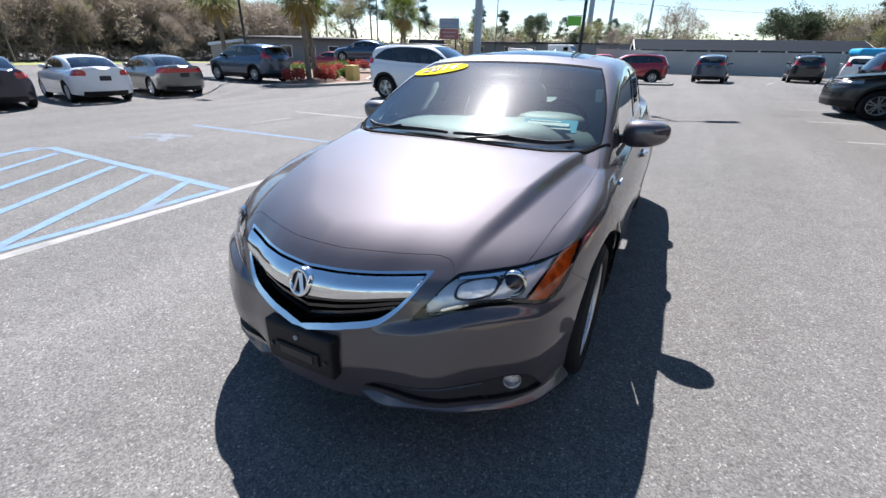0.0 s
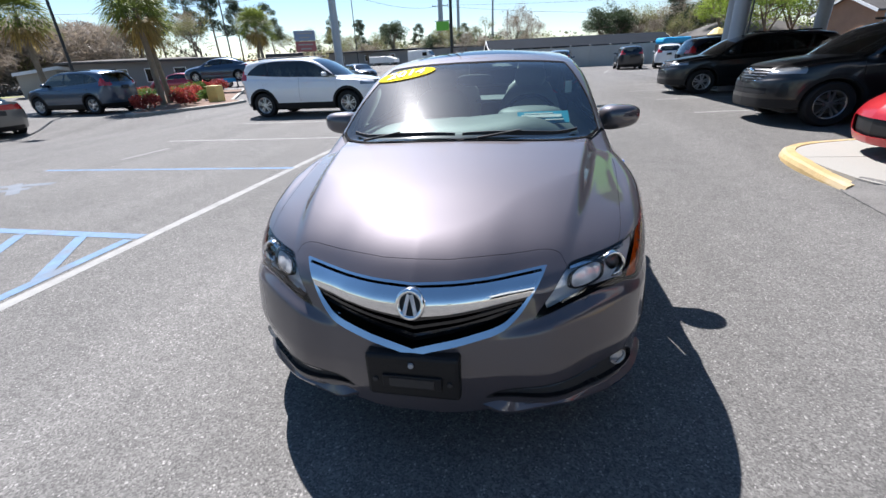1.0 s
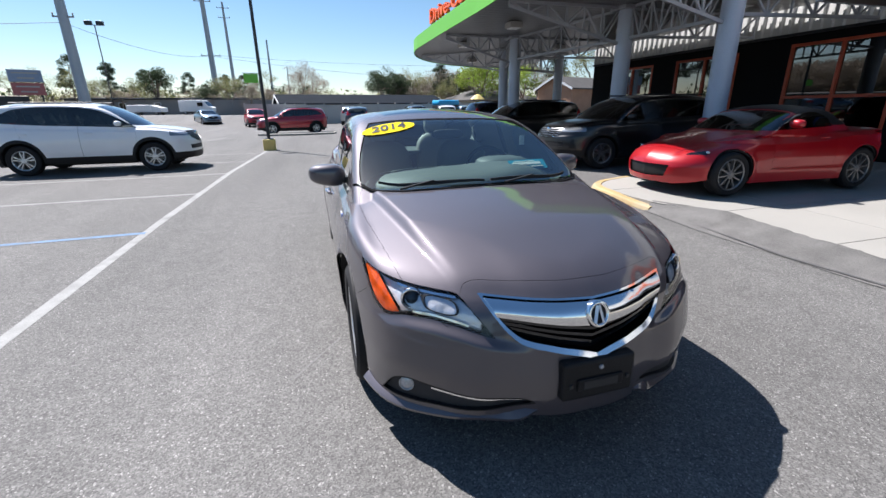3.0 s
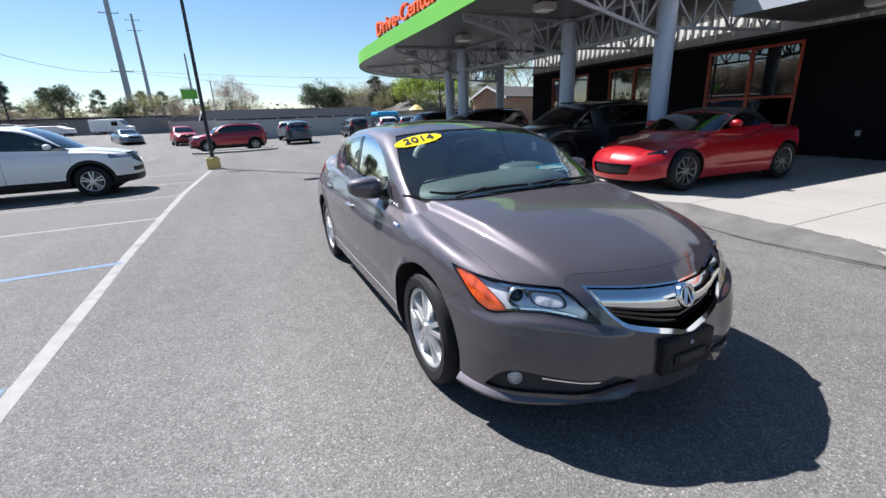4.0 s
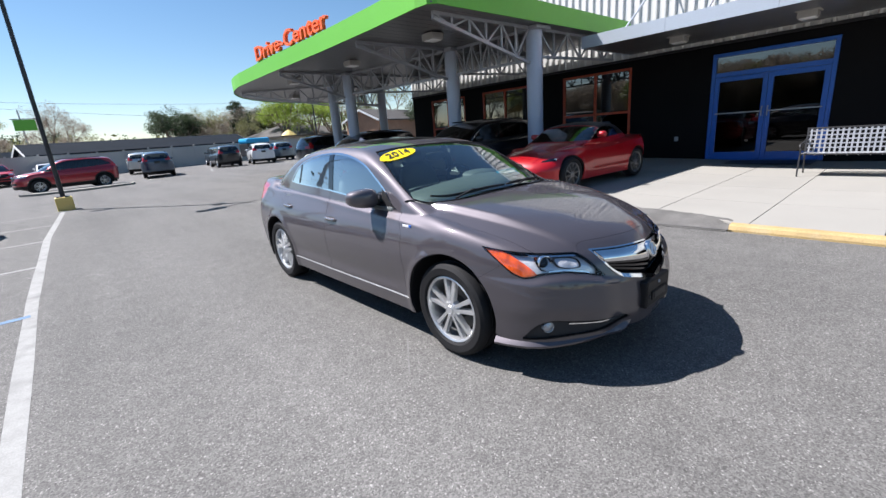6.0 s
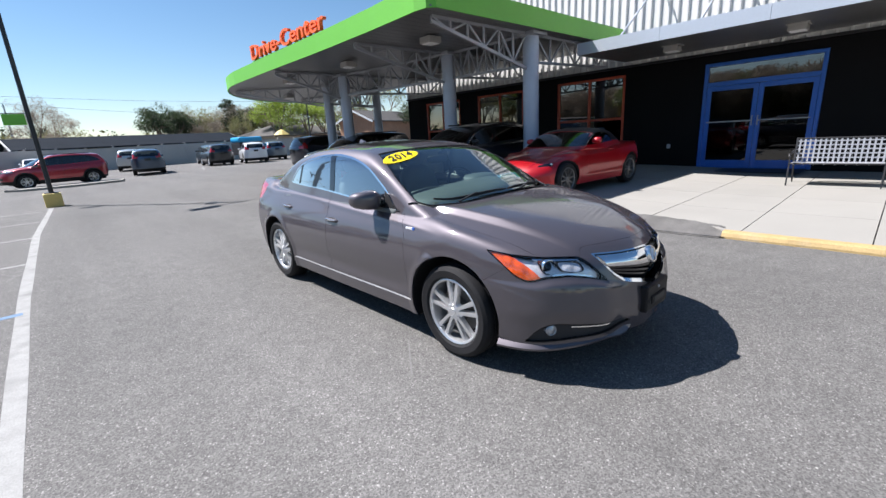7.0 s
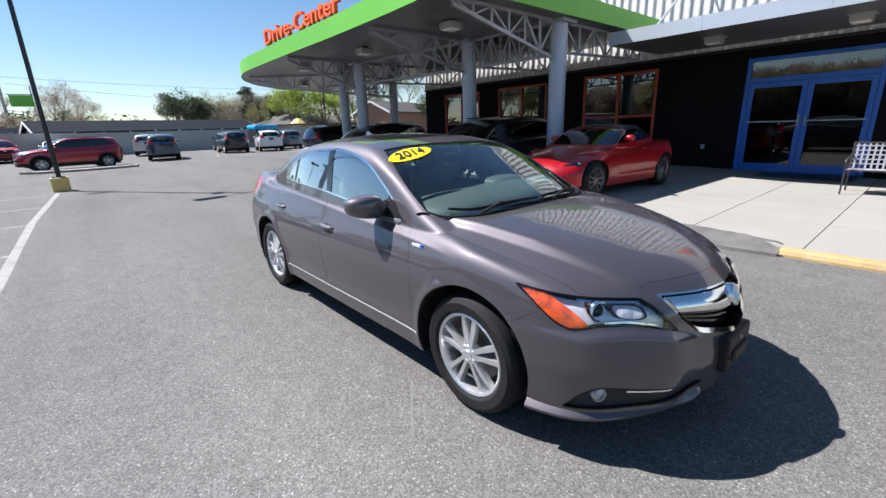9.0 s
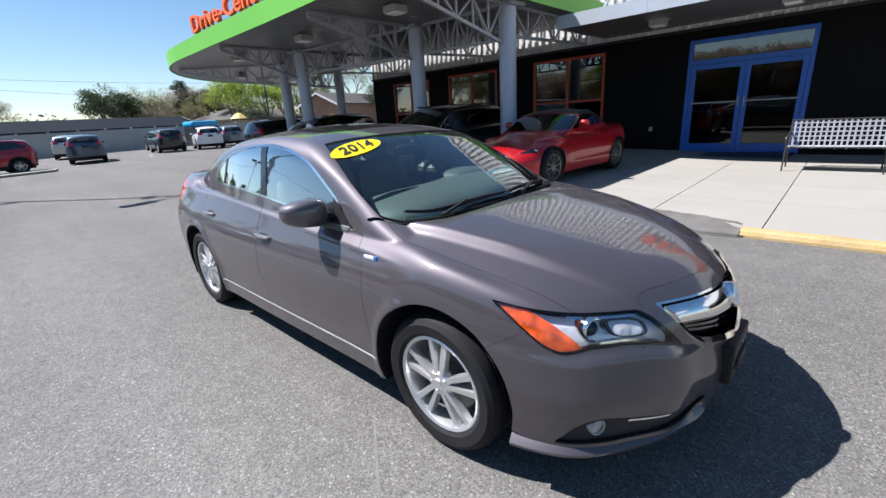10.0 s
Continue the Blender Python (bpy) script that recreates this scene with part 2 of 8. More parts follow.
def leaf_material(name, colour, spread=0.35):
    m = material(name, colour, 0.6, vary=0.15, scale=1.5, fine=9)
    nt = m.node_tree
    b = nt.nodes["Principled BSDF"]
    geo = nt.nodes.new("ShaderNodeNewGeometry")
    r = nt.nodes.new("ShaderNodeMapRange")
    r.inputs["To Min"].default_value, r.inputs["To Max"].default_value = 1 - spread, 1 + spread
    nt.links.new(geo.outputs["Random Per Island"], r.inputs["Value"])
    s = nt.nodes.new("ShaderNodeVectorMath")
    s.operation = "SCALE"
    nt.links.new(b.inputs["Base Color"].links[0].from_socket, s.inputs[0])
    nt.links.new(r.outputs[0], s.inputs["Scale"])
    nt.links.new(s.outputs[0], b.inputs["Base Color"])
    # thin blades let part of the light through
    tl = nt.nodes.new("ShaderNodeBsdfTranslucent")
    mx = nt.nodes.new("ShaderNodeMixShader")
    mx.inputs[0].default_value = 0.42
    out = nt.nodes["Material Output"]
    nt.links.new(s.outputs[0], tl.inputs[0])
    nt.links.new(b.outputs[0], mx.inputs[1])
    nt.links.new(tl.outputs[0], mx.inputs[2])
    nt.links.new(mx.outputs[0], out.inputs[0])
    return m


M_PINE = leaf_material("pine_leaves", (0.030, 0.050, 0.022))
M_OAK = leaf_material("dark_oak_leaves", (0.038, 0.058, 0.024))
M_SPRING = leaf_material("spring_leaves", (0.24, 0.32, 0.045))
M_OLIVE = leaf_material("olive_leaves", (0.19, 0.19, 0.075))
M_TWIG = leaf_material("bare_twigs", (0.27, 0.225, 0.175), 0.2)
M_PALM = leaf_material("palm_fronds", (0.14, 0.18, 0.035))
M_PALMDRY = leaf_material("dry_palm_fronds", (0.30, 0.22, 0.07))
M_BUSHRED = leaf_material("red_leaves", (0.30, 0.045, 0.035))
M_BUSHGREEN = leaf_material("green_leaves", (0.09, 0.15, 0.03))

GLASS_DOOR = glass_material("door_glass", (0.12, 0.135, 0.14), 1.1)
GLASS_SHOP = glass_material("shop_glass", (0.13, 0.15, 0.16), 3.6)


# ---- mesh helpers ----
def mesh_from(name, verts, faces, mat, smooth=False):
    me = bpy.data.meshes.new(name)
    me.from_pydata([tuple(map(float, v)) for v in verts], [], [tuple(int(i) for i in f) for f in faces])
    me.materials.append(mat)
    if smooth:
        me.polygons.foreach_set("use_smooth", [True] * len(me.polygons))
    me.update()
    return me


def thing(name, label, category, group="", kind="", at=(0, 0, 0), rz=0.0):
    ob = new(name)
    ob.empty_display_size = 0.1
    ob.matrix_basis = pose(*at, 0, 0, rz)
    return tagged(ob, label, category, group, kind)


def child(name, me, parent, label="", m=None, kind=""):
    ob = new(name, me)
    ob.parent = parent
    if m is not None:
        ob.matrix_basis = m
    return tagged(ob, label, kind=kind)


class Geo:
    """Collects plain solids into one mesh."""

    def __init__(self):
        self.v, self.f = [], []

    def add(self, verts, faces):
        o = len(self.v)
        self.v += [tuple(p) for p in verts]
        self.f += [tuple(i + o for i in f) for f in faces]
        return self

    def box(self, x0, x1, y0, y1, z0, z1, bevel=0.0):
        if bevel <= 0:
            vs = [(x, y, z) for z in (z0, z1) for y in (y0, y1) for x in (x0, x1)]
            return self.add(vs, [(0, 2, 3, 1), (4, 5, 7, 6), (0, 1, 5, 4), (1, 3, 7, 5), (3, 2, 6, 7), (2, 0, 4, 6)])
        bm = bmesh.new()
        bmesh.ops.create_cube(bm, size=1)
        for v in bm.verts:
            v.co = Vector(((x0 + x1) / 2 + v.co.x * (x1 - x0), (y0 + y1) / 2 + v.co.y * (y1 - y0), (z0 + z1) / 2 + v.co.z * (z1 - z0)))
        bmesh.ops.bevel(bm, geom=bm.edges[:], offset=bevel, segments=2, affect="EDGES", profile=0.5)
        bm.verts.index_update()
        self.add([v.co[:] for v in bm.verts], [[v.index for v in f.verts] for f in bm.faces])
        bm.free()
        return self

    def tube(self, a, b, r0, r1=None, n=8, caps=True):
        r1 = r0 if r1 is None else r1
        a, b = Vector(a), Vector(b)
        q = (b - a).to_track_quat("Z", "Y")
        vs = []
        for p, r in ((a, r0), (b, r1)):
            vs += [p + q @ Vector((r * math.cos(2 * math.pi * i / n), r * math.sin(2 * math.pi * i / n), 0)) for i in range(n)]
        fs = [(i, (i + 1) % n, n + (i + 1) % n, n + i) for i in range(n)]
        if caps:
            fs += [tuple(range(n))[::-1], tuple(range(n, 2 * n))]
        return self.add(vs, fs)

    def bar(self, a, b, w, h):
        """A square bar from a to b, w wide and h high."""
        a, b = Vector(a), Vector(b)
        q = (b - a).to_track_quat("Z", "Y")
        vs = [p + q @ Vector((sx * w / 2, sy * h / 2, 0)) for p in (a, b) for sx, sy in ((-1, -1), (1, -1), (1, 1), (-1, 1))]
        return self.add(vs, [(3, 2, 1, 0), (4, 5, 6, 7), (0, 1, 5, 4), (1, 2, 6, 5), (2, 3, 7, 6), (3, 0, 4, 7)])

    def prism(self, outline, z0, z1):
        """An upright prism on a counter-clockwise outline."""
        n = len(outline)
        vs = [(x, y, z0) for x, y in outline] + [(x, y, z1) for x, y in outline]
        return self.add(vs, [tuple(range(n))[::-1], tuple(range(n, 2 * n))] + [(i, (i + 1) % n, n + (i + 1) % n, n + i) for i in range(n)])

    def lathe(self, profile, n=24, axis="z", at=(0, 0, 0)):
        """A turned solid from (radius, height) points."""
        vs = []
        for r, h in profile:
            for i in range(n):
                c, s = r * math.cos(2 * math.pi * i / n), r * math.sin(2 * math.pi * i / n)
                p = (c, s, h) if axis == "z" else ((h, c, s) if axis == "x" else (s, h, c))
                vs.append((p[0] + at[0], p[1] + at[1], p[2] + at[2]))
        fs = [(k * n + i, k * n + (i + 1) % n, (k + 1) * n + (i + 1) % n, (k + 1) * n + i) for k in range(len(profile) - 1) for i in range(n)]
        return self.add(vs, fs)

    def mesh(self, name, mat, smooth=False):
        return mesh_from(name, self.v, self.f, mat, smooth)


def smooth_by_angle(me, degrees=35):
    """Smooth shading with sharp edges past the angle."""
    me.polygons.foreach_set("use_smooth", [True] * len(me.polygons))
    bm = bmesh.new()
    bm.from_mesh(me)
    lim = radians(degrees)
    for e in bm.edges:
        if len(e.link_faces) == 2 and e.calc_face_angle(0) > lim:
            e.smooth = False
    bm.to_mesh(me)
    bm.free()
    return me


def step(a, b, v):
    u = min(1.0, max(0.0, (v - a) / (b - a)))
    return u * u * (3 - 2 * u)


def gz(x, y):
    """Height of the lot: level round the car, a little higher under the canopy, falling off beyond the far stalls."""
    return 0.20 * step(-1.0, 3.2, x) * step(2.0, 8.0, y) * (1 - 0.6 * step(16.0, 28.0, y)) - 0.30 * step(-9.0, -15.5, x) * step(13.4, 11.2, y) * step(-40.0, -26.0, x) + 0.95 * step(44.0, 57.0, y) * step(3.0, -9.0, x)


def flat_text(body, size, mat, depth=0.0, spacing=1.0, bold=0.0):
    cu = bpy.data.curves.new("letters", "FONT")
    cu.body, cu.size, cu.extrude, cu.space_character, cu.offset = body, size, depth, spacing, bold
    cu.align_x, cu.align_y = "CENTER", "CENTER"
    ob = bpy.data.objects.new("letters", cu)
    me = bpy.data.meshes.new_from_object(ob)
    bpy.data.objects.remove(ob)
    me.materials.clear()
    me.materials.append(mat)
    return me


# ---- ground ----
def build_ground():
    def axis(breaks):
        out = []
        for a, b, d in breaks:
            n = max(1, round((b - a) / d))
            out += [a + (b - a) * i / n for i in range(n)]
        return out + [breaks[-1][1]]
    xs = axis([(-900, -100, 200), (-100, -20, 10), (-20, 20, 1.0), (20, 100, 10), (100, 900, 200)])
    ys = axis([(-900, -100, 200), (-100, -10, 10), (-10, 60, 1.0), (60, 140, 8), (140, 1000, 215)])
    v = [(x, y, gz(x, y)) for y in ys for x in xs]
    n = len(xs)
    f = [(j * n + i, j * n + i + 1, (j + 1) * n + i + 1, (j + 1) * n + i) for j in range(len(ys) - 1) for i in range(n - 1)]
    tagged(new("ground", mesh_from("ground", v, f, M_ASPHALT, True)), "worn grey asphalt parking lot", "ground", kind="structure")


def strip(name, pts, width, mat, label, lift=0.004, category="road marking", parent=None):
    """A painted line along pts, draped on the lot."""
    v, f = [], []
    fine = []
    for (x0, y0), (x1, y1) in zip(pts, pts[1:]):
        n = max(1, int(math.hypot(x1 - x0, y1 - y0) / 0.5))
        fine += [(x0 + (x1 - x0) * i / n, y0 + (y1 - y0) * i / n) for i in range(n)]
    fine.append(pts[-1])
    for i, (x, y) in enumerate(fine):
        a, b = fine[max(0, i - 1)], fine[min(len(fine) - 1, i + 1)]
        d = Vector((b[0] - a[0], b[1] - a[1])).normalized()
        w = width * (1 + 0.05 * math.sin(7.3 * i))
        for s in (-1, 1):
            px, py = x - d.y * w / 2 * s, y + d.x * w / 2 * s
            v.append((px, py, gz(px, py) + lift * 0.5))
    for i in range(len(fine) - 1):
        f.append((2 * i, 2 * i + 1, 2 * i + 3, 2 * i + 2))
    return tagged(new(name, mesh_from(name, v, f, mat)), label, category, kind="structure")


build_ground()
strip("long_line", [(-4.06, -3.0), (-4.05, 6.0), (-3.95, 11.0), (-3.62, 16.6)], 0.11, M_LINE, "long white line painted along the parking stalls")
for i, y in enumerate((5.42, 8.08, 10.75, 13.35, 15.9)):
    strip("stall_line", [(-8.4, y - 0.1), (-4.05 + 0.05 * i, y + 0.02)], 0.09, M_LINE_BLUE if i == 0 else M_LINE, "blue stall line on the asphalt" if i == 0 else "white stall line on the asphalt", lift=0.006)
strip("stall_line", [(-7.75, 6.1), (-7.68, 7.15)], 0.08, M_LINE_FADED, "faded white stall line on the asphalt")
strip("hatch_border", [(-4.12, 2.78), (-8.15, 2.87)], 0.11, M_LINE_BLUE, "blue border of a hatched access aisle", lift=0.006)
strip("hatch_border", [(-4.22, -1.5), (-4.2, 2.70)], 0.10, M_LINE_BLUE, "blue border of a hatched access aisle", lift=0.007)
strip("hatch_border", [(-8.15, 2.87), (-8.3, 0.2)], 0.10, M_LINE_BLUE, "blue border of a hatched access aisle", lift=0.007)
for k in range(6):
    x = -4.75 - 0.72 * k
    strip("hatch_line", [(x, 2.74), (min(-4.22, x + 1.35), 2.74 - 2.05 * (min(-4.22, x + 1.35) - x) / 1.35)], 0.10, M_LINE_BLUE, "blue diagonal hatch line on the asphalt", lift=0.008)
for pts in ([(-8.1, 3.9), (-7.4, 4.3)], [(-7.9, 4.5), (-7.3, 4.0)], [(-8.2, 4.25), (-7.3, 4.55)]):
    strip("worn_mark", pts, 0.14, M_BLUE_FADED, "worn blue accessible-parking mark on the asphalt", lift=0.004 + 0.002 * pts[0][1] % 0.006)
for y in (9.2, 11.95, 14.8, 17.6):
    strip("stall_line", [(2.55, y - 0.05), (6.8, y + 0.1)], 0.09, M_LINE, "white stall line on the asphalt", lift=0.006)
for x, y in ((0.5, 30.0), (4.2, 31.0), (7.0, 33.5), (-7.5, 22.0)):
    strip("stall_line", [(x, y), (x + 1.0, y + 4.5)], 0.10, M_LINE, "white stall line on the asphalt", lift=0.006)
# saw-cut seam and drain across the lane
strip("seam", [(-9.5, 14.2), (-3.7, 14.0), (-0.8, 13.4), (2.6, 12.9)], 0.05, M_DARK_PATCH, "dark tar seam across the asphalt", category="seam")
strip("tyre_scrape", [(-2.22, 1.78), (-1.95, 2.15)], 0.010, M_SCRAPE, "pale scrape on the asphalt", category="scrape")
drain = thing("drain", "dark round iron drain cover set in the asphalt", "drain", at=(-0.4, 12.3, gz(-0.4, 12.3)))
child("frame", Geo().lathe([(0.0, 0.004), (0.29, 0.004), (0.30, -0.02)], 28).mesh("frame", M_DARK_PATCH), drain)
for k in range(6):
    y = -0.19 + k * 0.076
    w = math.sqrt(0.25 ** 2 - y * y)
    child("grate_bar", Geo().box(-w, w, y - 0.018, y + 0.018, 0.004, 0.009).mesh("grate_bar", M_DARK_METAL), drain)

# ---- raised walk in front of the building ----
WALK_Z = 0.08


def wz(y):
    """Height of the walk, which climbs slightly along the building."""
    return WALK_Z + 0.11 * step(1.5, 5.5, y)


WALK_EDGE = [(2.44, -14.0), (2.44, 1.29), (2.62, 1.5), (2.72, 1.75), (2.76, 2.58), (2.80, 3.2), (2.82, 3.56), (2.43, 4.14), (2.38, 4.27), (2.34, 4.55), (2.325, 4.9), (2.345, 5.18), (2.43, 5.43), (2.55, 5.6), (2.66, 5.71), (2.8, 5.81), (2.96, 5.9), (3.35, 6.03), (4.0, 6.2), (5.0, 6.4)]
walkway = tagged(new("walkway"), "pale concrete walk with saw-cut joints along the building", "walkway", kind="structure")
base_outline = WALK_EDGE + [(9.9, 6.5), (9.9, -14.0)]
child("base", Geo().prism(base_outline[::-1], -0.2, 0.045).mesh("base", M_DARK_PATCH), walkway)
# kerb stones, yellow paint worn through
KERB = [(2.30, -8.0), (2.30, 1.28)]
KERB_TIP = [(2.25, 4.20), (2.21, 4.55), (2.19, 4.88), (2.205, 5.10), (2.24, 5.32), (2.31, 5.52), (2.41, 5.69), (2.54, 5.83), (2.70, 5.95), (2.90, 6.045), (3.3, 6.175), (4.0, 6.345), (5.0, 6.55)]


def kerb_run(pts):
    fine = []
    for (x0, y0), (x1, y1) in zip(pts, pts[1:]):
        n = max(1, round(math.hypot(x1 - x0, y1 - y0) / 1.5))
        fine += [(x0 + (x1 - x0) * i / n, y0 + (y1 - y0) * i / n) for i in range(n)]
    fine.append(pts[-1])
    for (x0, y0), (x1, y1) in zip(fine, fine[1:]):
        d = Vector((x1 - x0, y1 - y0)).normalized()
        nrm = Vector((d.y, -d.x))              # towards the walk
        c = Vector((x0, y0))
        L = math.hypot(x1 - x0, y1 - y0) + 0.004
        prof = [(0.0, -0.3), (0.012, -0.055), (0.03, -0.015), (0.06, 0.002), (0.15, 0.004), (0.15, -0.3)]
        vs = []
        for s in (0.002, L - 0.004):
            for o, z in prof:
                p = c + d * s + nrm * o
                vs.append((p.x, p.y, z + wz(p.y) - 0.052 * step(0.8, 0.0, abs(p.y - 4.20)) * (z > -0.2)))
        n = len(prof)
        fs = [(i, (i + 1) % n, n + (i + 1) % n, n + i) for i in range(n)] + [tuple(range(n)), tuple(range(n, 2 * n))[::-1]]
        child("kerb_stone", mesh_from("kerb_stone", vs, fs, M_KERB_YELLOW), walkway, "kerb stone with worn yellow paint")


kerb_run(KERB)
kerb_run(KERB_TIP)
# the asphalt ramp that meets the walk flush between the kerbs
rv, rf = [], []
ramp_in = [(2.60, 1.30), (2.80, 1.75), (2.84, 2.58), (2.89, 3.58), (2.44, 4.30)]
ramp_out = [(2.27, 1.29), (2.24, 1.75), (2.24, 2.55), (2.19, 3.3), (2.25, 4.24)]
edge_rnd = random.Random(31)
N_RAMP = 64
for i in range(N_RAMP + 1):
    q = i / N_RAMP * 4
    k = min(3, int(q))
    f = q - k
    (a, b), (c, d) = [(p[k][0] + (p[k + 1][0] - p[k][0]) * f, p[k][1] + (p[k + 1][1] - p[k][1]) * f) for p in (ramp_in, ramp_out)]
    # broken edge where the thin layer runs out over the concrete
    a += 0.025 * math.sin(q * 7.1) * math.sin(q * 2.3 + 1) + edge_rnd.uniform(-0.018, 0.022)
    for u in (0.0, 0.13, 0.35, 0.6, 0.85, 1.0):
        h = 1 - max(0.0, (u - 0.13) / 0.87)
        rv.append((a + (c - a) * u, b + (d - b) * u, (wz(b) + 0.007) * h + (gz(c, d) + 0.005) * (1 - h)))
for i in range(N_RAMP):
    for s in range(5):
        rf.append((i * 6 + s, i * 6 + s + 1, i * 6 + s + 7, i * 6 + s + 6))
tagged(new("asphalt_ramp", mesh_from("asphalt_ramp", rv, rf, M_PATCHED, True)), "asphalt ramp laid against the concrete walk", "ramp", kind="structure")
# the open seam along the foot of the ramp
sv, sf = [], []
for i in range(81):
    q = i / 80 * 4
    k = min(3, int(q))
    f = q - k
    c, d = [ramp_out[k][j] + (ramp_out[k + 1][j] - ramp_out[k][j]) * f for j in (0, 1)]
    c += -0.002 + edge_rnd.uniform(-0.006, 0.006)
    w = edge_rnd.uniform(0.001, 0.0035)
    sv += [(c - w, d, gz(c, d) + 0.008), (c + w, d, gz(c, d) + 0.009)]
sf = [(2 * i, 2 * i + 1, 2 * i + 3, 2 * i + 2) for i in range(80)]
tagged(new("asphalt_seam", mesh_from("asphalt_seam", sv, sf, M_DARK_PATCH)), "dark open seam at the foot of the asphalt ramp", "seam", kind="structure")

# ---- building ----
WALL_X = 9.9
WALL_TOP = 3.10
Y0, Y1 = -14.0, 16.55
OPEN = [(1.38, 3.86, WALK_Z + 0.03, 2.82), (6.02, 8.36, 0.75, 2.85), (9.80, 12.05, 0.75, 2.82), (13.08, 15.2, 0.75, 2.80)]


def wall_with_openings():
    g = Geo()
    ys = sorted({Y0, Y1, *[o[0] for o in OPEN], *[o[1] for o in OPEN]})
    for a, b in zip(ys, ys[1:]):
        hole = [o for o in OPEN if o[0] <= a and o[1] >= b]
        if not hole:
            g.box(WALL_X, WALL_X + 0.3, a, b, -0.1, WALL_TOP)
        else:
            _, _, z0, z1 = hole[0]
            if z0 > 0.2:
                g.box(WALL_X, WALL_X + 0.3, a, b, -0.1, z0)
            g.box(WALL_X, WALL_X + 0.3, a, b, z1, WALL_TOP)
    tagged(new("wall_front", g.mesh("wall_front", M_BLACK_WALL)), "black painted front wall of the showroom", "wall", kind="structure")


wall_with_openings()
side = Geo().box(WALL_X + 0.3, 30.0, Y1 - 0.3, Y1, -0.1, 7.2)
tagged(new("wall_side", side.mesh("wall_side", M_BLACK_WALL)), "black painted side wall of the showroom", "wall", kind="structure")
tagged(new("wall_back", Geo().box(29.7, 30.0, Y0, Y1 - 0.3, -0.1, 7.2).mesh("wall_back", M_BLACK_WALL)), "dark back wall of the showroom", "wall", kind="structure")
tagged(new("wall_south", Geo().box(WALL_X + 0.3, 30.0, Y0 - 0.3, Y0, -0.1, 7.2).mesh("wall_south", M_BLACK_WALL)), "dark end wall of the showroom", "wall", kind="structure")
tagged(new("roof", Geo().box(WALL_X - 0.1, 30.2, Y0 - 0.4, Y1 + 0.1, 7.2, 7.4).mesh("roof", M_AWNING)), "flat metal roof of the showroom", "roof", kind="structure")
tagged(new("floor", Geo().box(WALL_X + 0.3, 29.7, Y0, Y1 - 0.3, 0.0, WALK_Z).mesh("floor", M_GREYWALL)), "grey showroom floor", "floor", kind="structure")
# ribbed white siding above the black wall
g = Geo()
prof, y = [], Y0
while y < Y1 - 0.12:
    prof += [(0.0, y), (0.0, y + 0.13), (-0.045, y + 0.16), (-0.045, y + 0.21)]
    y += 0.24
prof.append((0.0, Y1))
n = len(prof)
g.add([(WALL_X - 0.03 + o, y, z) for z in (WALL_TOP, 7.2) for o, y in prof], [(i + 1, i, n + i, n + i + 1) for i in range(n - 1)])
g.box(WALL_X - 0.02, WALL_X + 0.3, Y0, Y1, WALL_TOP + 0.01, 7.2)
tagged(new("wall_siding", g.mesh("wall_siding", M_SIDING)), "white ribbed metal siding above the black wall", "wall", kind="structure")
tagged(new("trim", Geo().box(WALL_X - 0.09, WALL_X - 0.001, Y0, Y1, WALL_TOP - 0.06, WALL_TOP).mesh("trim", M_DARK_METAL)), "dark flashing below the siding", "trim", kind="structure")


def shop_window(name, o, label):
    y0, y1, z0, z1 = o
    w = tagged(new(name), label, "window", kind="structure")
    t, x0, x1 = 0.07, WALL_X - 0.02, WALL_X + 0.1
    my, mz = (y0 + y1) / 2, z0 + (z1 - z0) * 0.40
    for a, b, c, d in ((y0, y1, z1 - t, z1), (y0, y1, z0, z0 + t)):
        child("frame_rail", Geo().box(x0, x1, a, b, c, d, 0.006).mesh("frame_rail", M_RED_FRAME), w)
    for a in (y0, my - t / 2, y1 - t):
        child("frame_post", Geo().box(x0 + 0.002, x1 - 0.002, a, a + t, z0 + t, z1 - t, 0.006).mesh("frame_post", M_RED_FRAME), w)
    for a, b in ((y0 + t, my - t / 2), (my + t / 2, y1 - t)):
        child("transom_bar", Geo().box(x0 + 0.004, x1 - 0.004, a, b, mz - t / 2, mz + t / 2, 0.006).mesh("transom_bar", M_RED_FRAME), w)
        for c, d in ((z0 + t, mz - t / 2), (mz + t / 2, z1 - t)):
            p = child("pane", Geo().box(WALL_X + 0.035, WALL_X + 0.043, a, b, c, d).mesh("pane", GLASS_SHOP), w)
            p.visible_shadow = False


for i, o in enumerate(OPEN[1:]):
    shop_window("window_%d" % (i + 1), o, "rust-red framed showroom window with dark glass")


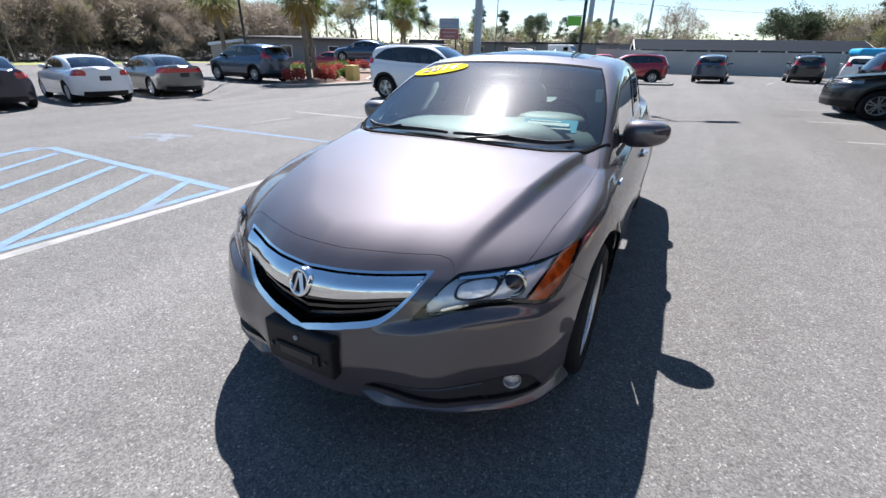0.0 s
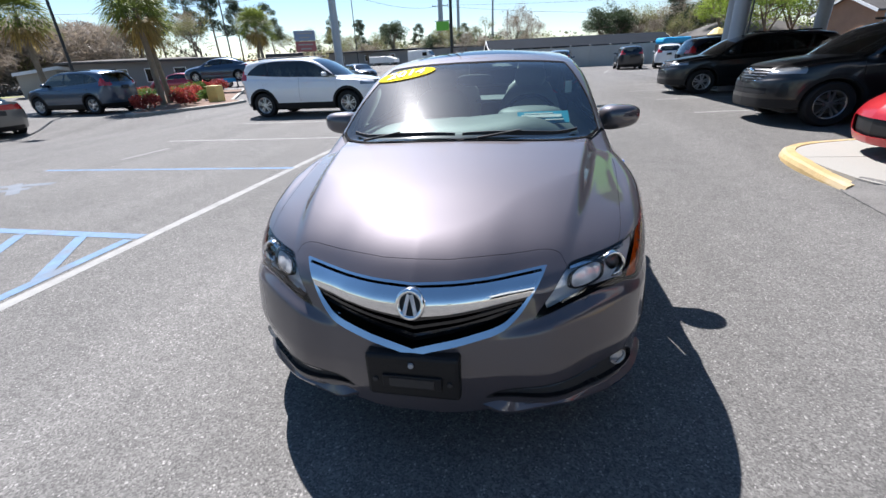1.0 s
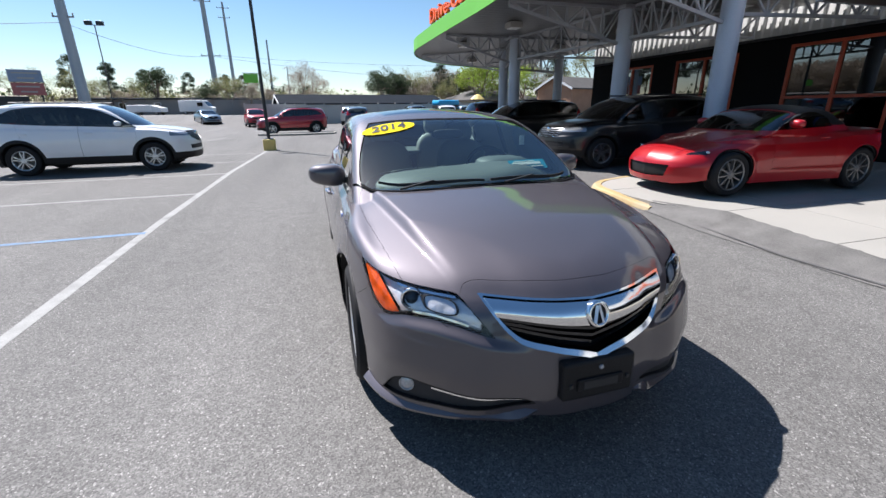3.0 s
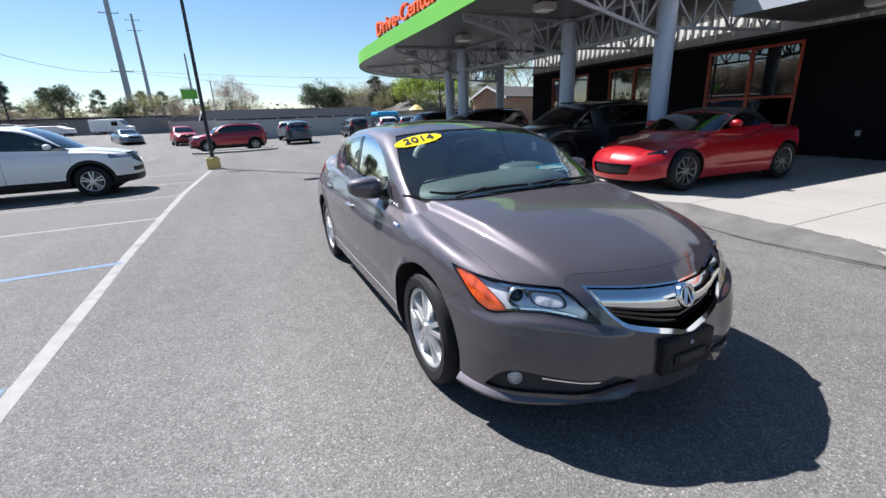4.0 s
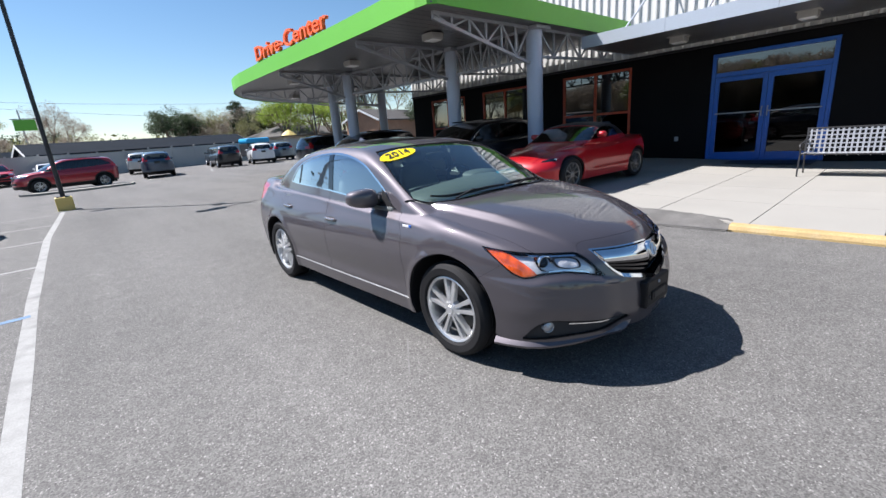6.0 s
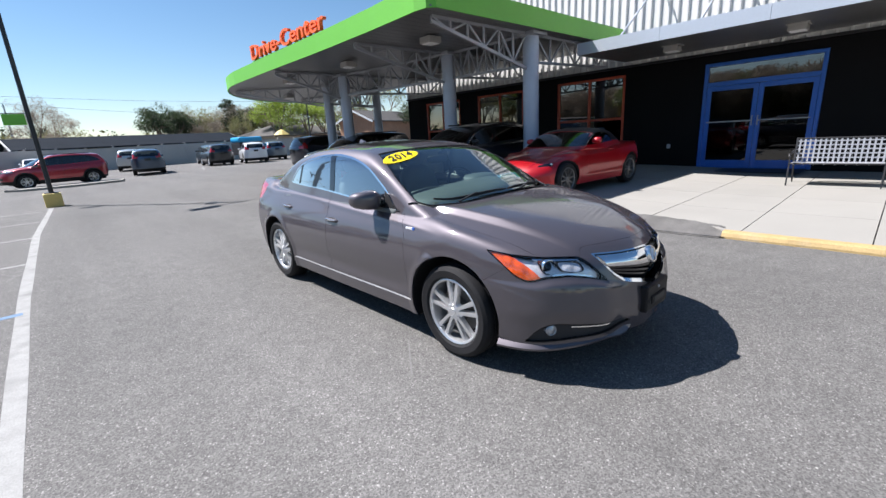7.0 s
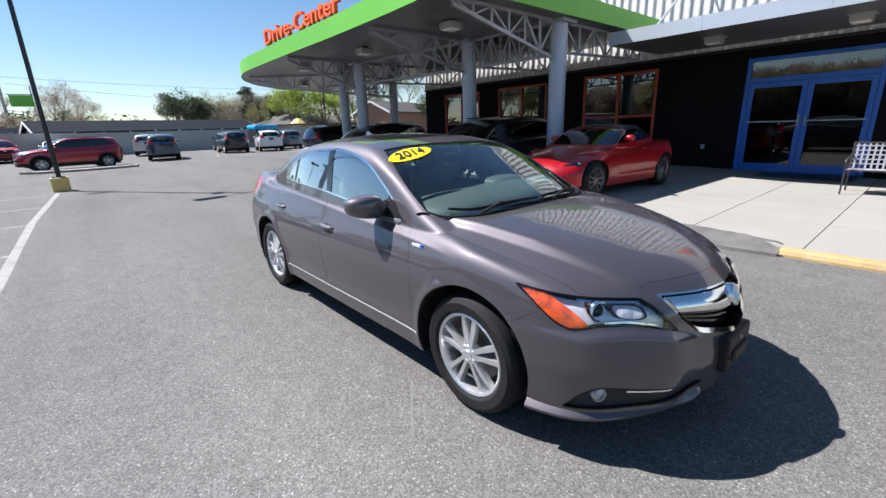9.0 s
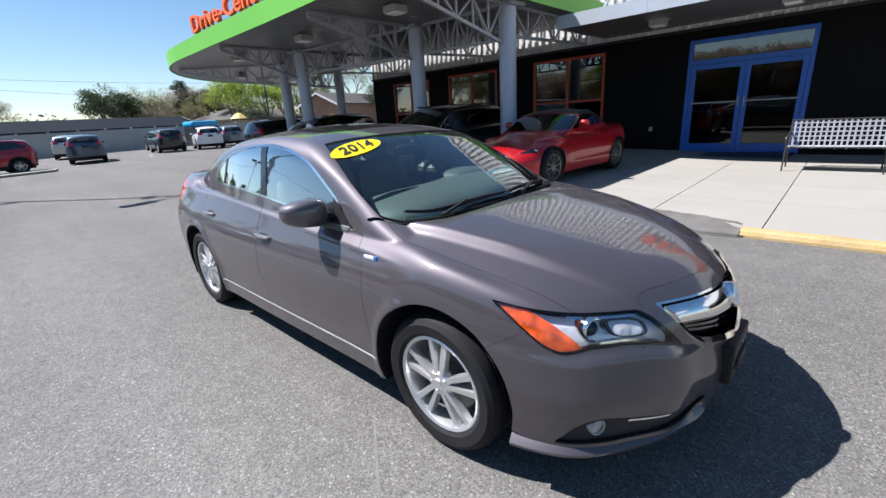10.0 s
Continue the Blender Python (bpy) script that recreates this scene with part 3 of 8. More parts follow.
def shop_door():
    y0, y1, z0, z1 = OPEN[0]
    d = tagged(new("door_1"), "blue framed double glass door with a transom light", "door", kind="structure")
    x0, x1, t = WALL_X - 0.04, WALL_X + 0.1, 0.085
    zt = 2.24
    my = (y0 + y1) / 2
    child("head", Geo().box(x0, x1, y0, y1, z1 - t, z1, 0.008).mesh("head", M_BLUE_FRAME), d)
    child("transom_bar", Geo().box(x0, x1, y0 + t, y1 - t, zt, zt + 0.11, 0.008).mesh("transom_bar", M_BLUE_FRAME), d)
    for a in (y0, y1 - t):
        child("jamb", Geo().box(x0, x1, a, a + t, z0, z1 - t, 0.008).mesh("jamb", M_BLUE_FRAME), d)
    p = child("transom_pane", Geo().box(WALL_X + 0.03, WALL_X + 0.038, y0 + t, y1 - t, zt + 0.11, z1 - t).mesh("transom_pane", GLASS_SHOP), d)
    p.visible_shadow = False
    for s, (a, b) in enumerate(((y0 + t + 0.004, my - 0.003), (my + 0.003, y1 - t - 0.004))):
        leaf = Geo()
        q = 0.105
        leaf.box(x0 + 0.01, x1 - 0.03, a, a + q, z0 + 0.01, zt - 0.005, 0.006)
        leaf.box(x0 + 0.01, x1 - 0.03, b - q, b, z0 + 0.01, zt - 0.005, 0.006)
        leaf.box(x0 + 0.012, x1 - 0.032, a + q, b - q, zt - 0.12, zt - 0.005, 0.006)
        leaf.box(x0 + 0.012, x1 - 0.032, a + q, b - q, z0 + 0.01, z0 + 0.22, 0.006)
        lf = child("door_leaf", leaf.mesh("door_leaf", M_BLUE_FRAME), d)
        p = child("pane", Geo().box(WALL_X + 0.015, WALL_X + 0.023, a + q, b - q, z0 + 0.22, zt - 0.12).mesh("pane", GLASS_DOOR), lf)
        p.visible_shadow = False
        child("push_bar", Geo().box(x0 - 0.035, x0 + 0.012, a + q * 0.6, b - q * 0.6, 1.315, 1.345, 0.008).mesh("push_bar", M_STEEL), lf, "steel push bar")
        hy = my + (-0.06 if s == 0 else 0.06)
        hd = Geo().tube((x0 - 0.05, hy, 1.22), (x0 - 0.05, hy, 1.44), 0.013)
        hd.tube((x0 + 0.012, hy, 1.22), (x0 - 0.05, hy, 1.22), 0.011).tube((x0 + 0.012, hy, 1.44), (x0 - 0.05, hy, 1.44), 0.011)
        child("door_handle", hd.mesh("door_handle", M_STEEL), lf, "steel pull handle")


shop_door()
mat_ob = thing("door_mat", "dark rubber mat on the walk before the doors", "door mat", at=(9.35, 2.7, wz(2.7) + 0.004))
child("mat", Geo().box(-0.45, 0.45, -1.25, 1.15, 0.004, 0.016, 0.004).mesh("mat", M_DARK_METAL), mat_ob)
outlet = thing("wall_outlet", "small grey outlet box on the black wall", "outlet", at=(WALL_X, 4.64, 0.72))
child("box", Geo().box(-0.05, -0.001, -0.045, 0.045, -0.06, 0.06, 0.006).mesh("box", M_STEEL), outlet)

# ---- flat awning over the doors ----
awning = tagged(new("awning"), "flat silver metal awning over the doors", "awning", kind="structure")
AX, AY, AZ0, AZ1 = 7.0, 6.0, 3.17, 3.45
child("deck", Geo().box(AX + 0.02, WALL_X - 0.09, -14.0, AY - 0.02, AZ0 + 0.02, AZ1 - 0.03).mesh("deck", M_SOFFIT), awning)
for k in range(10):
    y = AY - 2.0 * k
    child("fascia_panel", Geo().box(AX, AX + 0.02, y - 1.995, y, AZ0, AZ1).mesh("fascia_panel", M_AWNING), awning)
child("end_fascia", Geo().box(AX + 0.02, WALL_X - 0.09, AY - 0.02, AY, AZ0, AZ1).mesh("end_fascia", M_AWNING), awning)
for y in (5.2, 3.4, 0.9, -1.6):
    child("tie_rod", Geo().tube((AX + 0.5, y, AZ1 - 0.03), (WALL_X - 0.08, y, 5.1), 0.028).mesh("tie_rod", M_AWNING), awning)
for y in (4.15, 1.75, -0.7):
    lamp = thing("soffit_light", "pale box light under the awning", "light", group="soffit lights", at=(8.25, y, AZ0 + 0.02))
    child("housing", Geo().box(-0.16, 0.16, -0.16, 0.16, -0.13, -0.02, 0.012).mesh("housing", M_LAMP), lamp)
    child("lens", Geo().box(-0.13, 0.13, -0.13, 0.13, -0.145, -0.131).mesh("lens", M_WHITE), lamp)
    child("plate", Geo().box(-0.19, 0.19, -0.19, 0.19, -0.02, 0.0).mesh("plate", M_LAMP), lamp)

# ---- drive-through canopy ----
CZ0, CZ1 = 3.62, 4.045
CANOPY = [(9.62, 5.70), (9.62, 23.2), (8.4, 23.05)]
CANOPY += [(8.4 - 6.45 * math.sin(radians(a)), 15.6 + 7.45 * math.cos(radians(a))) for a in range(8, 91, 6)]
CANOPY += [(1.90, 13.0), (1.88, 10.0), (1.80, 7.6), (1.70, 6.1), (1.73, 5.82), (1.86, 5.70)]
CANOPY = [(x if x > 9.6 else -2.7 + (x + 2.7) * 1.06, 1.0 + (y - 1.0) * 1.06) for x, y in CANOPY]


def build_canopy():
    c = tagged(new("canopy"), "drive-through canopy with a green fascia and grey metal soffit", "canopy", kind="structure")
    cx, cy = 6.0, 13.0
    n = len(CANOPY)

    def shrink(p, d):
        i = CANOPY.index(p)
        a, b = Vector(CANOPY[i - 1]), Vector(CANOPY[(i + 1) % n])
        t = (b - a).normalized()
        nrm = Vector((-t.y, t.x))
        return (p[0] + nrm.x * d, p[1] + nrm.y * d)
    inner = [shrink(p, 0.03) for p in CANOPY]
    g = Geo()
    g.prism(inner, CZ0 + 0.05, CZ1 - 0.05)
    child("deck", g.mesh("deck", M_SOFFIT), c)
    # linear soffit panels across the deck
    for k in range(74):
        y = 6.04 + 0.25 * k
        xs = []
        for i in range(n):
            (x0, y0), (x1, y1) = inner[i], inner[(i + 1) % n]
            if (y0 - y - 0.12) * (y1 - y - 0.12) < 0:
                xs.append(x0 + (x1 - x0) * (y + 0.12 - y0) / (y1 - y0))
        if len(xs) >= 2:
            child("soffit_panel", Geo().box(min(xs) + 0.02, max(xs) - 0.02, y, y + 0.235, CZ0 + 0.025, CZ0 + 0.049).mesh("soffit_panel", M_SOFFIT), c)
    for i in range(n):
        (x0, y0), (x1, y1) = CANOPY[i], CANOPY[(i + 1) % n]
        if x0 > 9.6 and x1 > 9.6:
            continue
        (u0, w0), (u1, w1) = inner[i], inner[(i + 1) % n]
        vs = [(x, y, z) for z in (CZ0, CZ1) for x, y in ((x0, y0), (x1, y1), (u1, w1), (u0, w0))]
        child("fascia_panel", mesh_from("fascia_panel", vs, [(3, 2, 1, 0), (4, 5, 6, 7), (0, 1, 5, 4), (1, 2, 6, 5), (2, 3, 7, 6), (3, 0, 4, 7)], M_GREEN), c, "green fascia panel")
    return c


build_canopy()
COLUMNS = [(5.6, 6.43), (5.46, 9.15), (4.82, 13.77), (5.72, 16.62), (8.73, 17.46)]


def truss(parent, a, b, za, zb, bays=6):
    """A light steel truss under the soffit from plan point a (deep end za) to b (depth up to zb)."""
    top = CZ0 - 0.01
    a, b = Vector(a), Vector(b)
    pt = lambda u, z: (a.x + (b.x - a.x) * u, a.y + (b.y - a.y) * u, z)
    low = lambda u: za + (zb - za) * u
    g = Geo().bar(pt(0, top), pt(1, top), 0.06, 0.06).bar(pt(0, za), pt(1, zb), 0.06, 0.06)
    child("truss_chord", g.mesh("truss_chord", M_STEEL), parent)
    g = Geo()
    for k in range(bays):
        u, v = k / bays, (k + 1) / bays
        if top - low(v) > 0.06:
            g.bar(pt(v, top), pt(v, low(v)), 0.035, 0.035)
        g.bar(pt(u, low(u)) if k % 2 else pt(u, top), pt(v, top) if k % 2 else pt(v, low(v)), 0.035, 0.035)
    child("truss_web", g.mesh("truss_web", M_STEEL), parent)


for i, (x, y) in enumerate(COLUMNS):
    col = thing("column", "round blue-grey steel column carrying the canopy", "column", group="canopy columns", kind="structure", at=(0, 0, 0))
    g = Geo().tube((x, y, gz(x, y) - 0.05), (x, y, CZ0), 0.19, n=28)
    me = smooth_by_angle(g.mesh("shaft", M_COLUMN), 40)
    child("shaft", me, col)
    child("cap_plate", Geo().box(x - 0.28, x + 0.28, y - 0.28, y + 0.28, CZ0 - 0.06, CZ0 + 0.02, 0.01).mesh("cap_plate", M_STEEL), col)
    child("base_plate", Geo().box(x - 0.27, x + 0.27, y - 0.27, y + 0.27, gz(x, y) - 0.02, gz(x, y) + 0.025, 0.006).mesh("base_plate", M_STEEL), col)
    if i < 3:
        truss(col, (x - 0.2, y), (2.4, y), 2.85, CZ0 - 0.1)
        truss(col, (x + 0.2, y), (9.5, y), 3.0, 3.1)
    elif i == 3:
        truss(col, (x - 0.15, y + 0.12), (3.0, 19.2), 2.85, CZ0 - 0.1)
        truss(col, (x + 0.2, y), (8.5, 17.4), 2.9, 2.9)
    else:
        truss(col, (x - 0.1, y + 0.2), (7.2, 22.0), 2.85, CZ0 - 0.1)
    if i < 4:
        nx, ny = COLUMNS[i + 1]
        if i != 3:
            truss(col, (x, y + 0.2), (nx, ny - 0.2), 2.95, 2.95, 8)
for x, y in ((3.6, 7.8), (3.6, 11.4), (3.5, 15.2), (7.4, 7.8), (7.2, 11.4), (7.2, 15.0), (5.6, 20.0)):
    lamp = thing("canopy_light", "grey box light under the canopy", "light", group="canopy lights", at=(x, y, CZ0 + 0.025))
    child("housing", Geo().box(-0.18, 0.18, -0.18, 0.18, -0.17, -0.03, 0.015).mesh("housing", M_LAMP), lamp)
    child("lens", Geo().box(-0.14, 0.14, -0.14, 0.14, -0.186, -0.171).mesh("lens", M_WHITE), lamp)
    child("plate", Geo().box(-0.05, 0.05, -0.05, 0.05, -0.03, 0.0).mesh("plate", M_LAMP), lamp)
letters = flat_text("Drive-Center", 0.657, M_ORANGE, 0.05, 1.0, 0.008)
xs_l = [v.co.x for v in letters.vertices]
stretch_l = 4.88 / (max(xs_l) - min(xs_l))
sign = thing("canopy_sign", "raised orange-red letters standing on the canopy edge", "sign")
child("letters", letters, sign, m=Matrix.Translation((2.24, 12.55, CZ1 + 0.25)) @ Matrix(((0, 0, -1, 0), (-1, 0, 0, 0), (0, 1, 0, 0), (0, 0, 0, 1))) @ Matrix.Diagonal((stretch_l, 0.9, 1, 1)))
child("rail", Geo().box(2.25, 2.31, 10.05, 15.05, CZ1 - 0.01, CZ1 + 0.05).mesh("rail", M_GREEN), sign)
strip("kerb_crack", [(2.30, 1.25), (2.25, 2.4), (2.36, 4.3)], 0.018, M_DARK_PATCH, "cracked seam where the asphalt meets the old kerb line", lift=0.05, category="seam")


# ---- vehicles ----
def curve(keys):
    """A smooth monotone curve through (t, value) pairs."""
    t = np.array([k[0] for k in keys], float)
    v = np.array([k[1] for k in keys], float)
    d = np.diff(v) / np.diff(t)
    m = np.zeros(len(t))
    m[0], m[-1] = d[0], d[-1]
    for i in range(1, len(t) - 1):
        m[i] = 0 if d[i - 1] * d[i] <= 0 else 2 / (1 / d[i - 1] + 1 / d[i])

    def at(q):
        q = np.clip(np.asarray(q, float), t[0], t[-1])
        i = np.clip(np.searchsorted(t, q) - 1, 0, len(t) - 2)
        h = t[i + 1] - t[i]
        u = (q - t[i]) / h
        return v[i] * (1 + 2 * u) * (1 - u) ** 2 + m[i] * h * u * (1 - u) ** 2 + v[i + 1] * u * u * (3 - 2 * u) + m[i + 1] * h * u * u * (u - 1)
    return at


def ease(a, b, v):
    """Smooth rise from 0 at a to 1 at b."""
    u = np.clip((v - a) / (b - a), 0, 1)
    return u * u * (3 - 2 * u)


def smax(a, b, k):
    """Greater of two, rounded over where they meet within k."""
    h = np.maximum(k - np.abs(a - b), 0) / k
    return np.maximum(a, b) + h * h * k * 0.25


class Saloon:
    """A saloon's outer skin: where side, deck, nose, tail and cabin surfaces meet, half a car, x >= 0."""
    YF, YR, ZA, SILL, HUB, ARCH = 0.94, 3.61, 0.34, 0.205, 0.325, 0.375
    SHELF, TUCK, BOW = 0.027, 0.022, (0.44, 0.24)
    CAB_W, CAB_Z, LEAN_IN, CAB_LOW, TAIL = 0.770, 0.97, 0.285, 0.85, 4.545

    def __init__(self, rows=(170, 190, 46), nv=150, rays=260):
        self.curves()
        self.build(rows, nv, rays)

    def curves(self):
        self.c_nose = curve([(0.0, 0.012), (0.12, 0.020), (0.22, 0.042), (0.32, 0.078), (0.44, 0.116), (0.52, 0.154), (0.60, 0.204), (0.69, 0.282), (0.75, 0.358), (0.79, 0.445), (0.825, 0.57), (0.855, 0.74), (0.88, 1.0)])
        self.c_lean = curve([(0.15, 0.03), (0.30, 0.006), (0.40, 0.0), (0.49, 0.010), (0.56, 0.022), (0.62, 0.038), (0.66, 0.050), (0.70, 0.072), (0.73, 0.098), (0.77, 0.140), (0.82, 0.22), (0.9, 0.40)])
        self.c_lamp_low = curve([(0.20, 0.545), (0.30, 0.560), (0.38, 0.576), (0.44, 0.592), (0.52, 0.614), (0.61, 0.628), (0.68, 0.626), (0.755, 0.608), (0.86, 0.618)])
        self.c_lip = curve([(0.0, 0.262), (0.19, 0.290), (0.24, 0.298), (0.437, 0.280), (0.70, 0.252), (0.83, 0.238)])
        self.c_floor = curve([(0.0, 0.225), (0.3, 0.228), (0.437, 0.238), (0.60, 0.214), (0.71, 0.203), (0.83, 0.198)])
        self.c_width = curve([(0.3, 0.835), (0.58, 0.862), (0.94, 0.890), (1.4, 0.893), (2.5, 0.897), (3.6, 0.888), (4.0, 0.868), (4.3, 0.835), (4.55, 0.79)])
        self.c_side = curve([(0.15, -0.04), (0.22, -0.030), (0.30, -0.018), (0.45, -0.010), (0.60, 0.0), (0.70, -0.010), (0.78, -0.032), (0.86, -0.072), (0.95, -0.128), (1.05, -0.19)])
        self.c_hood = curve([(0.0, 0.700), (0.08, 0.737), (0.14, 0.772), (0.24, 0.812), (0.40, 0.856), (0.60, 0.902), (0.90, 0.950), (1.14, 0.978), (1.40, 0.985), (3.7, 0.985), (3.9, 1.00), (4.02, 1.048), (4.2, 1.062), (4.45, 1.06), (4.55, 1.05)])
        self.c_crease = curve([(0.10, 0.40), (0.26, 0.452), (0.60, 0.535), (1.0, 0.605), (1.36, 0.665)])
        self.c_crest = curve([(0.30, 0.735), (0.65, 0.806), (0.9, 0.858), (1.22, 0.902), (1.47, 0.920), (2.3, 0.935), (3.3, 0.965), (4.2, 0.985)])
        self.c_shoulder = curve([(0.9, 0.80), (1.4, 0.850), (2.0, 0.880), (2.8, 0.925), (3.4, 0.950), (4.3, 0.965)])
        self.c_roof = curve([(0.9, 1.05), (1.6, 1.30), (1.98, 1.362), (2.25, 1.396), (2.60, 1.412), (2.95, 1.398), (3.3, 1.345), (3.65, 1.235), (3.98, 1.095), (4.2, 0.98), (4.5, 0.80)])
        self.c_screen = curve([(0.85, 0.80), (0.975, 1.135), (1.05, 1.305), (1.15, 1.535), (1.25, 1.77), (1.32, 1.945), (1.38, 2.16), (1.45, 2.5)])
        self.c_taper = curve([(1.0, -0.02), (1.5, -0.006), (2.3, 0.0), (2.9, -0.006), (3.4, -0.035), (3.8, -0.085), (4.2, -0.16)])

    def f(self, x, y, z):
        """Below zero inside the body."""
        # nose with the shelf under the lamps
        zl = self.c_lamp_low(x)
        shelf = self.SHELF * ease(0.20, 0.46, x) * ease(zl + 0.004, zl - 0.038, z)
        lean = self.c_lean(z) * (0.92 + 0.25 * np.clip(x / 0.42, 0, 1.4))
        tuck = self.TUCK * ease(0.48, 0.62, x) * ease(0.46, 0.34, z)
        nose = self.c_nose(x) + lean + tuck - shelf - y
        nose = nose / np.sqrt(1 + np.clip((y - 0.1) * 2.4, 0, 2.2) ** 2)
        # flank with flared arches
        w = self.c_width(y) + self.c_side(z)
        for ya in (self.YF, self.YR):
            r = np.hypot(y - ya, z - self.HUB)
            w = w + 0.010 * np.exp(-((r - self.ARCH) / 0.030) ** 2) * ease(0.22, 0.30, z)
        crest = self.c_crest(y)
        sh = self.c_shoulder(y)
        along = ease(0.95, 1.45, y)
        w = w - along * 0.42 * (np.maximum(0, z - sh) - 0.0) + along * 0.010 * np.exp(-np.abs(z - sh) / 0.025)
        w = w - 0.014 * np.exp(-((z - 0.40) / 0.07) ** 2) * ease(1.25, 1.6, y) * ease(3.35, 3.0, y)
        side = x - w
        # deck: plateau, crease, valley, crest of the wing
        xc = self.c_crease(y)
        u = x - xc
        drop = 0.020 * np.clip(x / np.maximum(xc, 0.1), 0, 1) ** 2 + np.maximum(0, u) * 0.28 + 0.030 * ease(-0.002, 0.050, u)
        hood = self.c_hood(y) - drop * ease(1.9, 1.2, y) - 0.03 * (x / 0.8) ** 2 * ease(1.3, 1.9, y)
        wing = crest - 0.10 * np.maximum(0, 0.80 - x) - 1.1 * np.maximum(0, x - 0.76) ** 1.5
        deck = np.where(y < 1.9, smax(hood, wing, 0.016), hood)
        top = (z - deck) / np.sqrt(1 + 0.05)
        tail = y - (self.TAIL - 0.13 * (x / 0.6) ** 2 - 0.55 * np.maximum(0, x - 0.55) ** 1.5 - 0.105 * np.maximum(0, 0.95 - z) ** 2 - 0.9 * np.maximum(0, 0.5 - z) ** 2 + self.lid(z))
        body = smax(side, top, 0.034)
        body = smax(body, nose, 0.040)
        body = smax(body, tail, 0.07)
        body = np.maximum(body, self.floor(x) * ease(1.0, 0.6, y) + (self.SILL - 0.015) * ease(0.6, 1.0, y) - z)
        # cabin
        cw = self.CAB_W - self.LEAN_IN * (z - self.CAB_Z) - 0.10 * np.maximum(0, z - self.CAB_Z - 0.18) ** 2 + self.c_taper(y)
        roof = z - (self.c_roof(y) - 0.060 * (x / 0.62) ** 2)
        bow = self.BOW[0] - self.BOW[1] * np.clip((z - self.CAB_Z) / 0.34, 0, 1)
        screen = (self.c_screen(z) + bow * x ** 2 - y) * 0.40
        cabin = np.maximum(smax(smax(x - cw, roof, 0.09), screen, 0.045), self.CAB_LOW - z)
        cabin = smax(cabin, self.hatch(x, y, z), 0.05)
        return np.minimum(body, cabin)

    def lid(self, z):
        """The boot lid's lip."""
        return 0.05 * ease(0.95, 1.06, z)

    def floor(self, x):
        """Lower edge of the nose."""
        return np.where(x > 0.24, self.c_lip(x) - 0.03, 0.240)

    def hatch(self, x, y, z):
        """Where the cabin ends behind: a saloon's roof runs down to the boot."""
        return y - 4.6 + 0 * x

    def top(self, x, y):
        """Height of the skin above x, y."""
        lo, hi = 0.5, 1.8
        for _ in range(24):
            mid = (lo + hi) / 2
            lo, hi = (mid, hi) if self.f(np.array(abs(x)), np.array(y), np.array(mid)) < 0 else (lo, mid)
        return lo

    def build(self, rows, nv, rays):
        yf, yr, za = self.YF, self.YR, self.ZA
        a, b, c = rows
        fan = [(yf, -math.cos(t), math.sin(t)) for t in np.linspace(radians(-14), radians(52), a - a // 4, endpoint=False)]
        fan += [(yf, -math.cos(t), math.sin(t)) for t in np.linspace(radians(52), radians(90), a // 4, endpoint=False)]
        fan += [(y, 0.0, 1.0) for y in np.linspace(yf, yr, b)]
        fan += [(yr, math.cos(t), math.sin(t)) for t in np.linspace(radians(90), radians(-8), c)[1:]]
        fan = np.array(fan)
        phi = np.linspace(0, math.pi / 2, rays)
        A, DY, DZ = fan[:, 0:1], fan[:, 1:2], fan[:, 2:3]
        sx, cr = np.sin(phi)[None, :], np.cos(phi)[None, :]
        lo, hi = np.full((len(fan), rays), 0.05), np.full((len(fan), rays), 1.7)
        for _ in range(22):
            mid = (lo + hi) / 2
            inside = self.f(mid * sx, A + mid * cr * DY, za + mid * cr * DZ) < 0
            lo, hi = np.where(inside, mid, lo), np.where(inside, hi, mid)
        rho = (lo + hi) / 2
        P = np.stack([rho * sx, A + rho * cr * DY, za + rho * cr * DZ], -1)
        low = 9
        V = np.zeros((len(fan), nv + low, 3))
        t = np.linspace(0, 1, low + 1)[1:]
        for i, p in enumerate(P):
            s = np.r_[0, np.cumsum(np.linalg.norm(np.diff(p, axis=0), axis=1))]
            q = np.linspace(0, s[-1], nv)
            for k in range(3):
                V[i, :nv, k] = np.interp(q, s, p[:, k])
            V[i, 0, 0] = 0.0
            z = za - (za - self.SILL) * t
            V[i, nv:, 2], V[i, nv:, 1] = z, fan[i, 0]
            V[i, nv:, 0] = V[i, nv - 1, 0] + self.c_side(z) - self.c_side(za)
        V[..., 0] = np.maximum(V[..., 0], 0)
        self.V = V
        mid = np.abs(fan[:, 2] - 1) < 1e-9
        self.polys = [V[[i, i + 1, i + 1, i], [j, j, j + 1, j + 1]] for i in range(len(fan) - 1) for j in range((nv + low if mid[i] and mid[i + 1] else nv) - 1)]
        self.flat = V.reshape(-1, 3)

    def side(self, y, z):
        """Half-width of the flank at y, z."""
        q = self.flat[self.flat[:, 0] > 0.45]
        return float(q[np.argmin(np.hypot(q[:, 1] - y, q[:, 2] - z)), 0])

    def front(self, x, z):
        """How far back the nose lies at x, z."""
        q = self.flat[self.flat[:, 1] < 0.8]
        return float(q[np.argmin(np.hypot(q[:, 0] - x, q[:, 2] - z)), 1])


